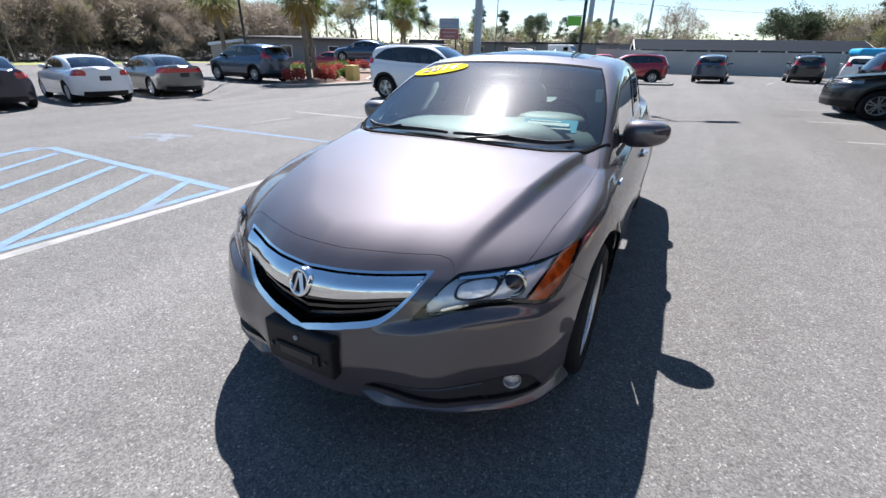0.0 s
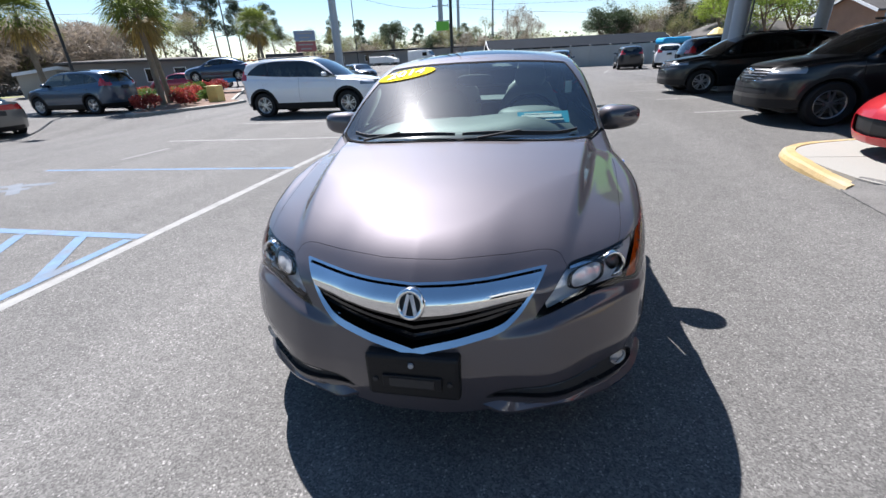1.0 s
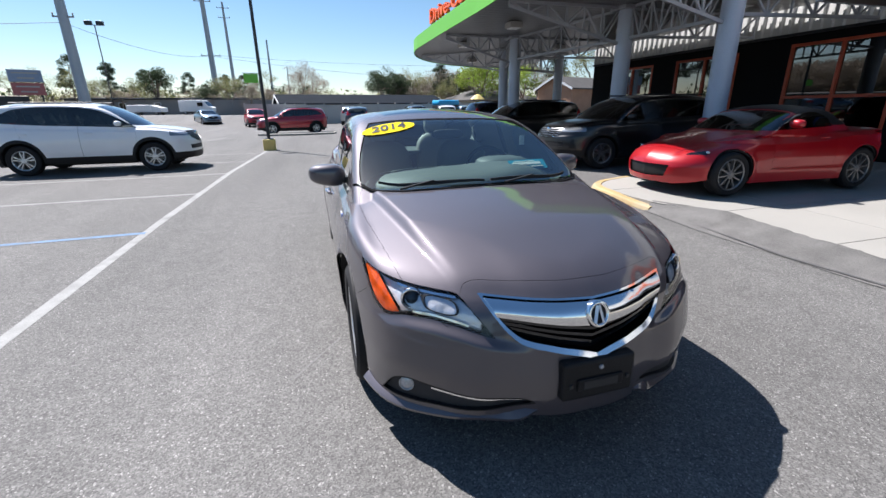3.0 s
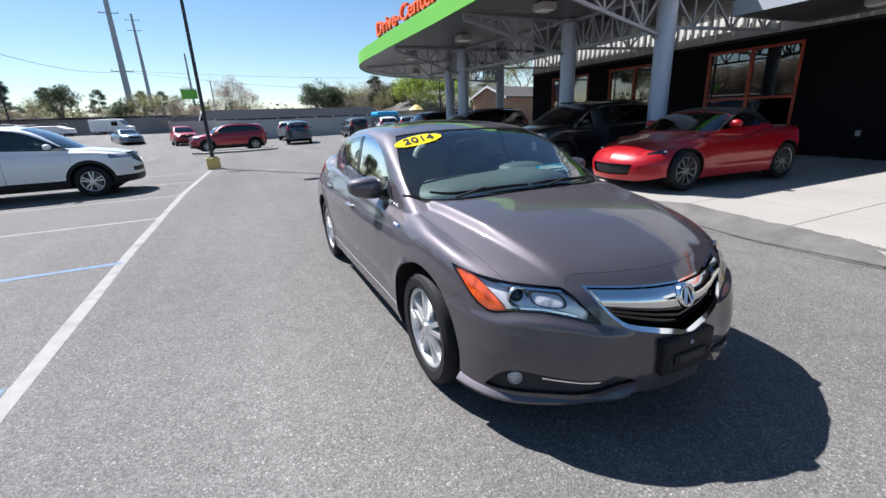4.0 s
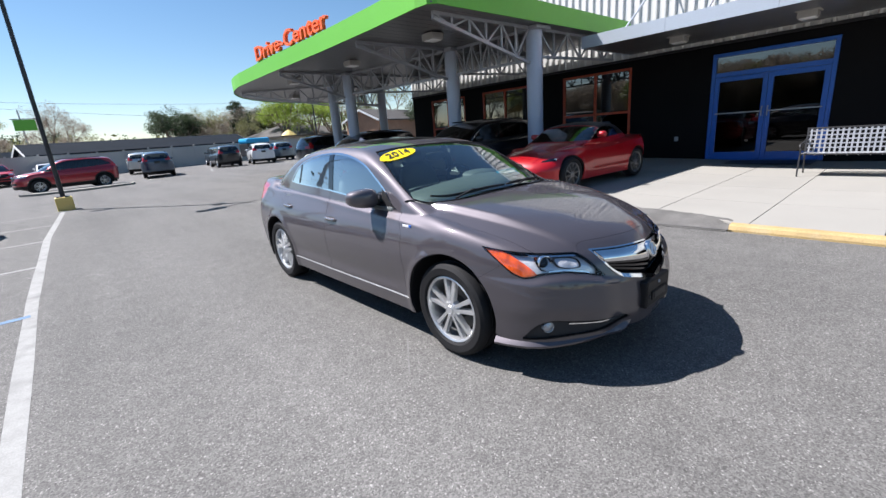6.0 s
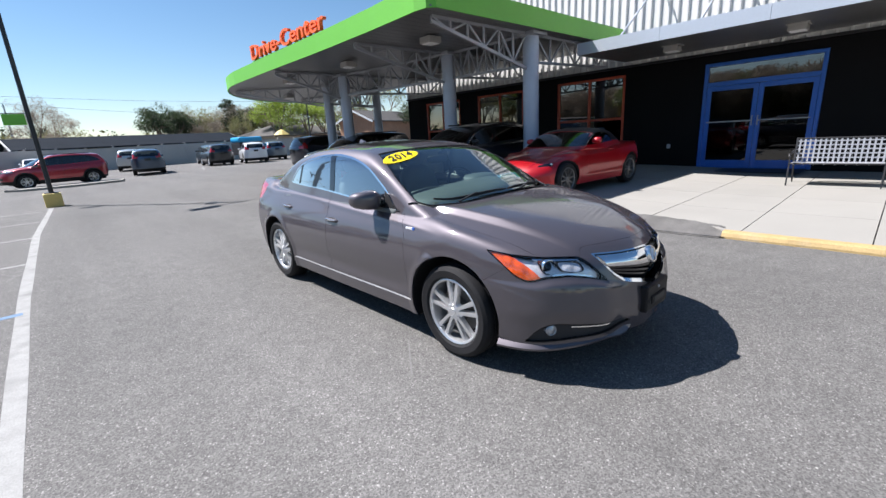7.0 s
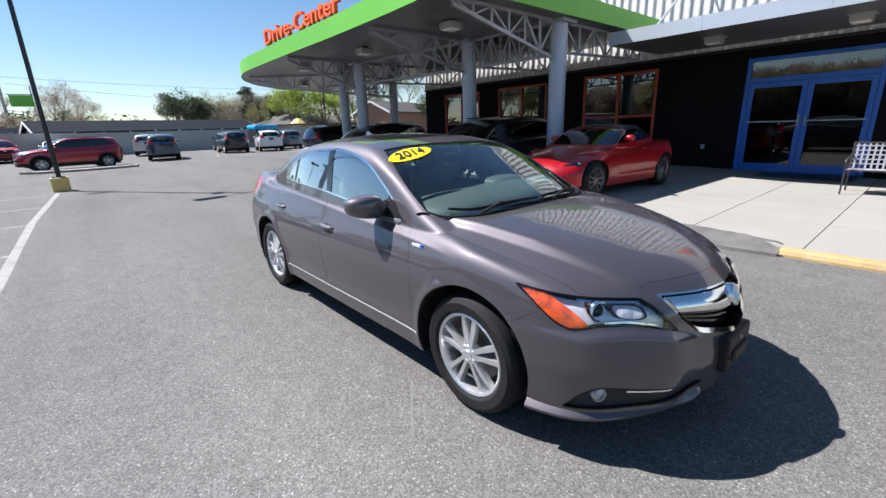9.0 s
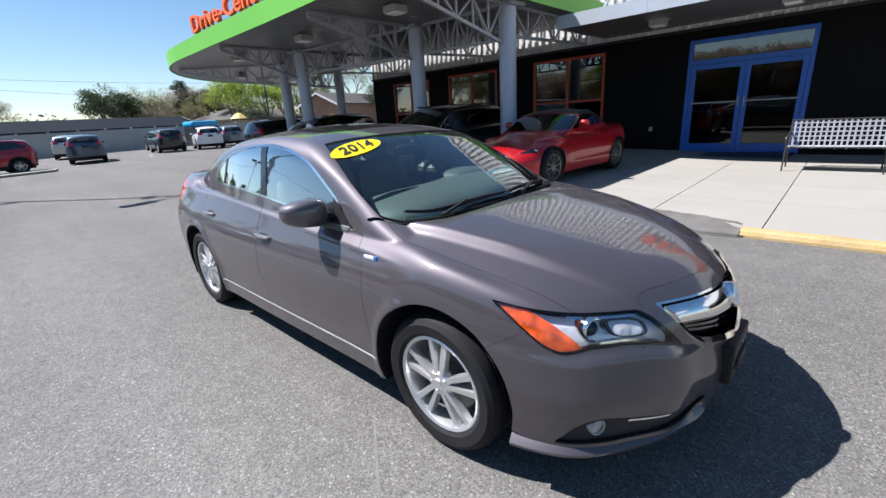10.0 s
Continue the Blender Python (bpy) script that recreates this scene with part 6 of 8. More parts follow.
    card = child("dash_card", Geo().box(0.28, 0.56, 1.545, 1.551, 1.022, 1.022 + 0.085).mesh("dash_card", material("blue_card", (0.02, 0.30, 0.46), 0.4, vary=0.05)), dash, "blue card propped behind the windscreen")
    card.matrix_basis = Matrix.Translation((0.435, 1.44, 1.005)) @ pose(0, 0, 0, -50, 0, 6) @ Matrix.Translation((-0.42, -1.55, -1.02))
    bars = Geo()
    bars.box(0.315, 0.475, 1.540, 1.5445, 1.086, 1.092)
    bars.box(0.300, 0.520, 1.540, 1.5445, 1.060, 1.080)
    bars.box(0.43, 0.53, 1.540, 1.5445, 1.038, 1.045)
    child("card_print", bars.mesh("card_print", M_WHITE), card, "pale print bars")
    wheel_m = Matrix.Translation((0.36, 1.97, 0.94)) @ pose(0, 0, 0, 65, 0, 0)
    rg = Geo()
    for i in range(28):
        a, b = 2 * math.pi * i / 28, 2 * math.pi * (i + 1) / 28
        rg.tube(wheel_m @ Vector((0.185 * math.cos(a), 0.185 * math.sin(a), 0)), wheel_m @ Vector((0.185 * math.cos(b), 0.185 * math.sin(b), 0)), 0.015, n=6, caps=False)
    for a in (0, math.pi, -math.pi / 2):
        rg.bar(wheel_m @ Vector((0, 0, 0)), wheel_m @ Vector((0.18 * math.cos(a), 0.18 * math.sin(a), 0)), 0.035, 0.012)
    child("steering_wheel", rg.mesh("steering_wheel", M_INSIDE, True), car)
    for x, y, zc in ((0.36, 2.28, 0.0), (-0.36, 2.28, 0.0), (0.36, 3.12, 0.02), (-0.36, 3.12, 0.02)):
        seat = child("seat", blob_mesh("seat", M_SEAT, 0.25, 0.26, 0.09, 3.0, pose(x, y, 0.52 + zc)), car, "grey leather seat")
        child("backrest", blob_mesh("backrest", M_SEAT, 0.245, 0.075, 0.31, 3.0, pose(x, y + 0.33, 0.84 + zc, -16)), seat)
        child("headrest", blob_mesh("headrest", M_SEAT, 0.125, 0.05, 0.085, 2.8, pose(x, y + 0.45, 1.20 + zc, -12)), seat)
        for hx in (-0.05, 0.05):
            child("headrest_post", Geo().tube((x + hx, y + 0.40, 1.06 + zc), (x + hx, y + 0.44, 1.16 + zc), 0.006, n=6).mesh("headrest_post", M_STEEL), seat)
    child("rear_shelf", Geo().box(-0.62, 0.62, 3.42, 3.95, 0.94, 0.98, 0.02).mesh("rear_shelf", M_DASH), car)
    child("rear_view_mirror", blob_mesh("rear_view_mirror", M_INSIDE, 0.12, 0.02, 0.035, 3.0, pose(0, 1.93, 1.225, -12)), car)
    for s in (1, -1):
        child("door_trim", Geo().box(s * 0.76 - 0.03, s * 0.76 + 0.03, 1.55, 3.45, 0.35, 0.93, 0.02).mesh("door_trim", M_DASH), car)
    # roof aerial fin
    fin = Geo().add([(-0.02, 3.02, 1.385), (0.02, 3.02, 1.385), (0.022, 3.17, 1.36), (-0.022, 3.17, 1.36), (0, 3.15, 1.43), (0, 3.12, 1.43)], [(0, 1, 5), (1, 2, 4, 5), (2, 3, 4), (3, 0, 5, 4), (0, 3, 2, 1)])
    child("aerial_fin", fin.mesh("aerial_fin", M_HERO), car)
    # year oval on the windscreen
    return car


hero_car()


M_STICKER = material("yellow_sticker", (0.74, 0.56, 0.02), 0.85, vary=0.03, scale=5, fine=60, spec=0.05)
M_INK = material("black_ink", (0.012, 0.012, 0.014), 0.5, vary=0.05, scale=9, fine=60)


# oval year sticker on the grey saloon's windscreen
def on_screen(x, y):
    f = HERO_SHELL.flat
    f = f[(f[:, 2] > 1.0)]
    d = np.hypot(f[:, 0] - abs(x), f[:, 1] - y)
    i = np.argsort(d)[:6]
    w = 1 / (d[i] + 1e-4) ** 2
    return float((f[i, 2] * w).sum() / w.sum())


HERO_SHELL = Saloon()


def stick(me, cx, cy, lift):
    """Lays a flat mesh on the windscreen at cx, cy."""
    for v in me.vertices:
        u, w = v.co.x, v.co.y
        x, y = cx + u * 0.99 + w * 0.10, cy + w * 0.90 + u * 0.10
        v.co = Vector((x, y - lift * 0.45, on_screen(x, y) + lift * 0.9))
    me.update()
    return me


OVAL = (-0.446, 1.882)
g = Geo()
rings = [(0.192 * r, 0.075 * r) for r in (0.0, 0.35, 0.7, 1.0)]
vs, fs = [(0, 0, 0)], []
for a, b in rings[1:]:
    vs += [(a * math.cos(2 * math.pi * k / 40), b * math.sin(2 * math.pi * k / 40), 0) for k in range(40)]
fs += [(0, 1 + k, 1 + (k + 1) % 40) for k in range(40)]
for q in range(2):
    fs += [(1 + q * 40 + k, 41 + q * 40 + k, 41 + q * 40 + (k + 1) % 40, 1 + q * 40 + (k + 1) % 40) for k in range(40)]
sticker = thing("window_sticker", "yellow oval year sticker on the windscreen", "sticker", at=(HERO_AT[0], HERO_AT[1], 0))
child("oval", stick(mesh_from("oval", vs, fs, M_STICKER, True), *OVAL, 0.004), sticker)
child("year", stick(flat_text("2014", 0.116, M_INK, 0, 1.08, 0.003), OVAL[0], OVAL[1], 0.008), sticker, "black printed year")
tag = thing("price_tag", "small white tag behind the windscreen", "tag", at=(HERO_AT[0], HERO_AT[1], 0))
child("card", Geo().box(0.575, 0.615, 1.90, 1.904, 1.13, 1.20).mesh("card", M_WHITE), tag)

# ---- other vehicles ----
SUV = dict(
    front_axle=0.88, rear_axle=3.50, style=Crossover, length=4.40, belt=1.06, roof=1.60, tyre=0.345, rimr=0.225, track=0.765,
    profile=[(0.22, 0.22), (0.08, 0.25), (0.0, 0.46), (0.02, 0.70), (0.08, 0.88), (0.25, 0.97), (0.65, 1.03), (1.02, 1.07), (1.45, 1.32), (1.85, 1.52), (2.2, 1.60), (2.8, 1.63), (3.5, 1.60), (3.92, 1.52), (4.10, 1.30), (4.24, 1.06), (4.36, 0.92), (4.40, 0.62), (4.36, 0.40), (4.22, 0.30)],
    dlo_belt=[(1.15, 1.03), (2.0, 1.07), (3.0, 1.11), (4.0, 1.18)],
    dlo_head=[(1.16, 1.035), (1.5, 1.24), (1.9, 1.43), (2.3, 1.50), (3.0, 1.51), (3.5, 1.46), (3.8, 1.33), (3.98, 1.185)],
    posts=(2.32, 3.30), screen=(1.03, 0.20, 1.93, 0.765, 0.36, 1.06), rear=(3.85, 4.45, 1.15, 1.47), clad=0.40,
)
SEDAN = dict(
    front_axle=0.94, rear_axle=3.61, style=Saloon, length=4.55, belt=0.97, roof=1.40, tyre=0.316, rimr=0.212, track=0.765,
    profile=[(0.20, 0.128), (0.09, 0.136), (0.036, 0.175), (0.014, 0.28), (0.0, 0.47), (0.06, 0.69), (0.12, 0.765), (0.24, 0.815), (0.55, 0.895), (0.90, 0.950), (4.44, 1.05), (4.50, 0.95), (4.545, 0.72), (4.55, 0.55), (4.50, 0.35), (4.40, 0.27)],
    dlo_belt=[(1.47, 0.905), (1.85, 0.938), (2.45, 0.991), (3.3, 1.033), (3.45, 1.046)],
    dlo_head=[(1.48, 0.906), (1.66, 1.025), (2.03, 1.236), (2.30, 1.300), (2.52, 1.319), (2.75, 1.311), (3.0, 1.279), (3.17, 1.236), (3.31, 1.172), (3.42, 1.050)],
    posts=(2.52, 3.21), screen=(1.125, 0.27, 2.00, 0.722, 0.45, 0.98), rear=(3.32, 3.98, 1.02, 1.345), clad=0.0,
)
ROADSTER = dict(
    front_axle=0.80, rear_axle=3.11, style=Roadster, length=3.81, belt=0.90, roof=1.20, tyre=0.305, rimr=0.222, track=0.745,
    profile=[(0.22, 0.15), (0.10, 0.16), (0.04, 0.24), (0.0, 0.36), (0.01, 0.48), (0.07, 0.60), (0.40, 0.745), (0.9, 0.835), (1.26, 0.89), (1.42, 0.95), (1.70, 1.10), (1.95, 1.185), (2.25, 1.21), (2.55, 1.17), (2.80, 1.07), (3.0, 0.96), (3.25, 0.91), (3.58, 0.88), (3.72, 0.80), (3.80, 0.58), (3.78, 0.40), (3.66, 0.26)],
    dlo_belt=[(1.42, 0.875), (2.0, 0.90), (2.6, 0.92)],
    dlo_head=[(1.44, 0.885), (1.70, 1.02), (1.95, 1.10), (2.2, 1.12), (2.45, 1.06), (2.6, 0.93)],
    posts=(), screen=(1.28, 0.18, 1.86, 0.70, 0.36, 0.90), rear=(2.62, 2.90, 0.97, 1.10), clad=0.0, soft=True,
)


def parked_car(name, S, colour, label, at, rz, detail=1.0, dark_glass=True, alloy=None, scale=(1, 1, 1), grille=True, plate=True, band=False):
    """A whole vehicle from a body style: painted panels, glass, lamps, grille, wheels, mirrors."""
    mn, mxm = np.minimum, np.maximum
    alloy = alloy or M_ALLOY
    x, y = at[0], at[1]
    z = at[2] if len(at) > 2 else gz(x, y)
    car = thing(name, label, "car", at=(x, y, z), rz=rz)
    car.scale = scale
    yf, yr, L = S["front_axle"], S["rear_axle"], S["length"]
    R = S["tyre"]
    arch = R + (0.035 if S.get("soft") else 0.05)
    body = skin_of(S["style"], detail)
    rest = body.polys
    for ya in (yf, yr):
        _, rest = split(rest, lambda x, y, z, ya=ya: mn(arch - np.hypot(y - ya, z - R - 0.01), x - 0.45))
    c0, c1, top, px, ps, pz = S["screen"]
    cowl = lambda x: c0 + c1 * np.abs(x / 0.72) ** 2.4
    wind = lambda x, y, z: mn(mn(mn(y - cowl(x), top - y), px - ps * (z - pz) - x), z - S["belt"] + 0.06)
    screen, rest = split(rest, wind)
    r0, r1, rz0, rz1 = S["rear"]
    rear_glass, rest = split(rest, lambda x, y, z: mn(mn(y - r0, r1 + 0.05 - y), mn(mn(z - rz0, rz1 - z), 0.64 - 0.3 * (z - rz0) - x)))
    belt, head = curve(S["dlo_belt"]), curve(S["dlo_head"])
    y0, y1 = S["dlo_head"][0][0], S["dlo_head"][-1][0]
    dlo = lambda x, y, z: mn(mn(z - belt(y), (head(y) - z) * 0.85), mn(mn(y - y0, y1 - y), x - 0.38))
    wins, rest = split(rest, dlo)
    glass = G_DARK if dark_glass else G_SIDE
    panes, posts = [], []
    for p in S["posts"]:
        po, wins = split(wins, lambda x, y, z, p=p: 0.04 - np.abs(y - p - 0.3 * (z - S["belt"])))
        posts.append(po)
        a, wins = split(wins, lambda x, y, z, p=p: p + 0.3 * (z - S["belt"]) - y)
        panes.append(a)
    panes.append(wins)
    # lamps and grille on the nose
    zl = float(np.interp(0.35, [p[0] for p in S["profile"][:9]], [p[1] for p in S["profile"][:9]])) - 0.13
    slim = bool(S.get("soft"))
    head_l, rest = split(rest, lambda x, y, z: mn(mn(0.008 + 0.024 * mxm(0, 1 - np.abs(x - 0.70) / 0.22) - np.abs(z - 0.595 - 0.16 * (x - 0.62)), mn(x - 0.52, 0.84 - x)), 0.50 - y)) if slim else split(rest, lambda x, y, z: mn(mn(0.036 + 0.08 * (x - 0.45) - np.abs(z - zl - 0.10 * (x - 0.5)), mn(x - 0.44, 0.86 - x)), 0.50 - y - 0.6 * mxm(0, zl - z)))
    if S.get("soft"):
        gtop, gbot, gw = 0.42, 0.24, 0.43
    else:
        gtop, gbot, gw = zl + 0.07, zl - 0.20, 0.44
    gr, rest = split(rest, lambda x, y, z: mn(mn(gtop - z, z - gbot - (0.02 if slim else 0.12) * (x / gw) ** 2), mn((gw - 0.35 * (gtop - z) if slim else gw) - x, 0.42 - y)))
    low, rest = split(rest, lambda x, y, z: mn(mn(gbot - 0.06 - z, z - gbot + 0.16), mn(0.55 - x, 0.5 - y))) if not S.get("soft") else ([], rest)
    tl = (float(S["profile"][-5][1]) + 0.02 if S["clad"] else 0.86) if not S.get("soft") else 0.72
    tail, rest = split(rest, lambda x, y, z: mn(mn(0.085 - np.abs(z - tl - 0.04), x - 0.46), y - (L - 0.42)))
    if S["clad"]:
        tall, rest = split(rest, lambda x, y, z: mn(mn(1.30 - z, z - tl - 0.10), mn(x - 0.60 - 0.12 * (z - 1.0), y - (L - 0.36))))
        tail = tail + tall
    valance = []
    if not S["clad"] and not S.get("soft"):
        valance, rest = split(rest, lambda x, y, z: mn(mn(0.36 - z, y - (L - 0.5)), 0.62 - x))
        if band:
            mid_band, rest = split(rest, lambda x, y, z: mn(mn(0.075 - np.abs(z - tl - 0.045), 0.465 - x), y - (L - 0.42)))
            tail = tail + mid_band
    clad = []
    if S["clad"]:
        clad, rest = split(rest, lambda x, y, z: mxm(mxm(mxm(S["clad"] - z, mn(0.43 - z, 0.6 - y)), arch + 0.06 - np.hypot(y - yf, z - R - 0.01)), arch + 0.06 - np.hypot(y - yr, z - R - 0.01)))
    hood, rest = split(rest, lambda x, y, z: mn(mn(y - 0.26 - 0.3 * x * x, cowl(x) - y), mn(0.70 - x, z - 0.55)))
    _, hood = split(hood, lambda x, y, z: 0.004 - mn(mn(y - 0.26 - 0.3 * x * x, cowl(x) - y), 0.70 - x))
    fe, re_ = y0 + 0.02, (S["posts"][0] if S["posts"] else y1 - 0.02)
    fd = lambda x, y, z: mn(mn(y - fe, re_ - y), mn(mn(z - 0.36, belt(y) - z), x - 0.55))
    fdoor, rest = split(rest, fd)
    _, fdoor = split(fdoor, lambda x, y, z: 0.004 - mn(mn(y - fe, re_ - y), z - 0.36))
    rdoor = []
    if S["posts"]:
        ye = yr - 0.12
        rd = lambda x, y, z: mn(mn(y - re_, ye + 0.35 * mxm(0, z - 0.7) - y), mn(mn(z - 0.36, belt(y) - z), x - 0.55))
        rdoor, rest = split(rest, rd)
        _, rdoor = split(rdoor, lambda x, y, z: 0.004 - mn(mn(y - re_, ye + 0.35 * mxm(0, z - 0.7) - y), z - 0.36))
    cloth = []
    if S.get("soft"):
        cloth, rest = split(rest, lambda x, y, z: mn(mn(y - 1.90, 3.02 - y), mn(z - 0.935, 0.74 - x)))
    t = 0.006
    child("body", skin("body", rest, colour, thick=t), car)
    child("bonnet", skin("bonnet", hood, colour, thick=t), car)
    for s in (1, -1):
        child("front_door", skin("front_door", fdoor, colour, only=s, thick=t), car)
        if rdoor:
            child("rear_door", skin("rear_door", rdoor, colour, only=s, thick=t), car)
        for p in panes:
            if p:
                w = child("side_window", skin("side_window", p, glass, only=s, sink=0.004), car)
                w.visible_shadow = False
        hl = child("headlight", skin("headlight", head_l, M_GLOSSBLACK if slim else M_LAMP_GREY, only=s, thick=0.02), car, "dark slim headlight" if slim else "")
        if slim:
            child("lamp_lens", blob_mesh("lamp_lens", M_LAMP_SILVER, 0.03, 0.02, 0.018, 2.2, pose(s * 0.68, body.front(0.68, 0.605) + 0.012, 0.607), 14, 8), hl)
        child("tail_light", skin("tail_light", tail, M_LENS_RED, only=s, thick=0.02), car, "red tail light")
        zb = S["belt"] + 0.07
        mv, mf = solid_blob(0.10, 0.07, 0.06, 2.5, 16, 8)
        mx0 = body.side(y0 + 0.35, S["belt"] - 0.04) + 0.08
        mi = child("mirror", mesh_from("mirror", [(s * (mx0 + q[0]), y0 + 0.33 + q[1], zb + q[2]) for q in mv], mf, colour, True), car)
        child("mirror_foot", Geo().bar((s * (mx0 - 0.14), y0 + 0.33, zb - 0.06), (s * (mx0 - 0.03), y0 + 0.33, zb - 0.02), 0.05, 0.035).mesh("mirror_foot", M_BLACKTRIM), mi)
        for hy in ([re_ - 0.2] + ([yr - 0.12] if rdoor else [])):
            hx = body.side(hy, S["belt"] - 0.13)
            hv, hf = solid_blob(0.016, 0.09, 0.014, 3, 10, 6)
            child("door_handle", mesh_from("door_handle", [(s * (hx + 0.012) + q[0], hy + q[1], S["belt"] - 0.13 + q[2]) for q in hv], hf, colour, True), car)
    sc = child("windscreen", skin("windscreen", screen, G_WIND if not dark_glass else G_DARK, sink=0.004), car)
    sc.visible_shadow = False
    rg = child("rear_window", skin("rear_window", rear_glass, glass, sink=0.004), car)
    rg.visible_shadow = False
    for po in posts:
        for s in (1, -1):
            child("window_post", skin("window_post", po, M_GLOSSBLACK, only=s, thick=t), car)
    if valance:
        child("rear_valance", skin("rear_valance", valance, M_BLACKTRIM, thick=t), car, "black lower rear valance")
    if clad:
        child("lower_cladding", skin("lower_cladding", clad, M_BLACKTRIM, thick=t), car, "black plastic cladding")
    if cloth:
        child("soft_top", skin("soft_top", cloth, M_BLACKTRIM, thick=t, sink=-0.006), car, "black folding soft top")
    gm = child("grille", skin("grille", gr, M_BLACKTRIM, sink=0.03, thick=0.01), car, "dark grille")
    if grille and not S.get("soft"):
        for k in range(5):
            zc = gbot + 0.05 + 0.045 * k
            sl, _ = split(gr, lambda x, y, z: 0.007 - np.abs(z - zc))
            if sl:
                child("grille_slat", skin("grille_slat", sl, M_CHROME if k == 0 else M_DARKALLOY, sink=0.010, thick=0.012), gm)
    if low:
        child("lower_grille", skin("lower_grille", low, M_BLACKTRIM, sink=0.01, thick=0.01), car)
    liner, _ = split(skin_of(S["style"], 0.45).polys, lambda x, y, z: mn(mn(S["belt"] - 0.04 - z, np.hypot(y - yf, z - R) - arch + 0.004), np.hypot(y - yr, z - R) - arch + 0.004))
    child("inner_shell", skin("inner_shell", liner, M_INSIDE, sink=0.035), car)
    key = (R, S["rimr"], 0.215, 5, not slim, alloy) if not slim else (R, S["rimr"], 0.215, 10, False, M_GUNMETAL)
    for ya in (yf, yr):
        for s in (1, -1):
            add_wheel(car, key, s * S["track"], ya, R, s < 0)
            n = 14
            vs, fs = [], []
            for r, xx in ((arch + 0.004, 0.0), (arch + 0.006, 0.58), (0.0, 0.56)):
                for i in range(n + 1):
                    a = math.pi * (-0.1 + 1.2 * i / n)
                    yy, zz = ya + r * math.cos(a), max(0.24, R + 0.01 + r * math.sin(a))
                    vs.append((s * (xx or min(0.875, body.side(yy, zz) - 0.006)), yy, zz))
            for k in range(2):
                fs += [(k * (n + 1) + i, k * (n + 1) + i + 1, (k + 1) * (n + 1) + i + 1, (k + 1) * (n + 1) + i) for i in range(n)]
            child("arch_liner", mesh_from("arch_liner", vs, fs, M_BLACKTRIM, True), car)
    child("underbody", Geo().box(-0.62, 0.62, 0.4, L - 0.3, 0.19, 0.30, 0.03).mesh("underbody", M_INSIDE), car)
    for xx in (0.36, -0.36):
        for yy in ((2.25,) if not S["posts"] else (2.2, 3.0)):
            seat = child("seat", blob_mesh("seat", M_INSIDE, 0.25, 0.25, 0.09, 3.0, pose(xx, yy, S["belt"] - 0.45), 12, 8), car)
            child("backrest", blob_mesh("backrest", M_INSIDE, 0.24, 0.07, 0.30, 3.0, pose(xx, yy + 0.30, S["belt"] - 0.14, -14), 12, 8), seat)
            child("headrest", blob_mesh("headrest", M_INSIDE, 0.12, 0.05, 0.08, 2.8, pose(xx, yy + 0.40, S["belt"] + 0.22, -12), 10, 6), seat)
    child("dashboard", blob_mesh("dashboard", M_DASH, 0.64, 0.25, 0.14, 3.0, pose(0, c0 + 0.42, S["belt"] - 0.12), 16, 8), car)
    if plate:
        child("number_plate", Geo().box(-0.155, 0.155, L - 0.005, L + 0.012, tl - 0.19, tl - 0.05, 0.004).mesh("number_plate", M_DARK_METAL), car, "dark blank dealer plate")
    if not S.get("soft"):
        child("emblem", Geo().lathe([(0.0, -0.012), (0.05, -0.010), (0.06, 0.0), (0.06, 0.03)], 20, "y", (0, body.front(0.0, zl) - 0.005, zl)).mesh("emblem", M_CHROME, True), car)
    if S["clad"] and detail > 0.5:
        for s in (1, -1):
            child("roof_rail", Geo().tube((s * 0.56, 2.0, S["roof"] + 0.0), (s * 0.57, 3.6, S["roof"] + 0.0), 0.018, n=8).mesh("roof_rail", M_BLACKTRIM), car)
    return car


P_WHITE = paint("white_paint", (0.74, 0.75, 0.76), 0.0, 0.3)
P_ROADSTER = paint("deep_candy_red_paint", (0.36, 0.000, 0.005), 0.25, 0.36, coat=0.55)
P_RED = paint("bright_red_paint", (0.38, 0.001, 0.010), 0.1, 0.40, coat=0.6)
P_DARKRED = paint("dark_red_paint", (0.30, 0.010, 0.022), 0.3, 0.3)
P_BLACK = paint("black_paint", (0.003, 0.003, 0.004), 0.0, 0.3, coat=0.4)
P_NAVY = paint("navy_paint", (0.010, 0.014, 0.032), 0.4, 0.3)
P_SLATE = paint("slate_blue_paint", (0.045, 0.075, 0.12), 0.55, 0.32)
P_STEEL = paint("steel_grey_paint", (0.16, 0.16, 0.155), 0.6, 0.32)
P_TEAL = paint("blue_grey_paint", (0.16, 0.21, 0.25), 0.55, 0.32)
P_CHAR = paint("charcoal_paint", (0.018, 0.022, 0.028), 0.5, 0.32)
P_SILVER = paint("silver_paint", (0.42, 0.45, 0.46), 0.6, 0.3)

parked_car("roadster", ROADSTER, P_ROADSTER, "bright red two-seat roadster with a black soft top on the walk", (2.80, 5.02, wz(4.8)), -93.5, 1.4, True, M_DARKALLOY, plate=False)
parked_car("compact_suv", SUV, P_BLACK, "black compact crossover with a silver grille under the canopy", (2.78, 7.95), -90, 1.2, True, M_DARKALLOY, (0.98, 0.97, 0.905))
parked_car("compact_suv", SUV, P_BLACK, "black compact crossover parked under the canopy edge", (3.0, 13.7), -90, 1.0, True, M_ALLOY, (0.98, 0.97, 0.90))
parked_car("hatchback", SUV, P_NAVY, "dark navy hatchback with its tail to the lane", (9.2, 19.2), 92, 0.9, True, M_ALLOY, (0.98, 0.97, 0.95))
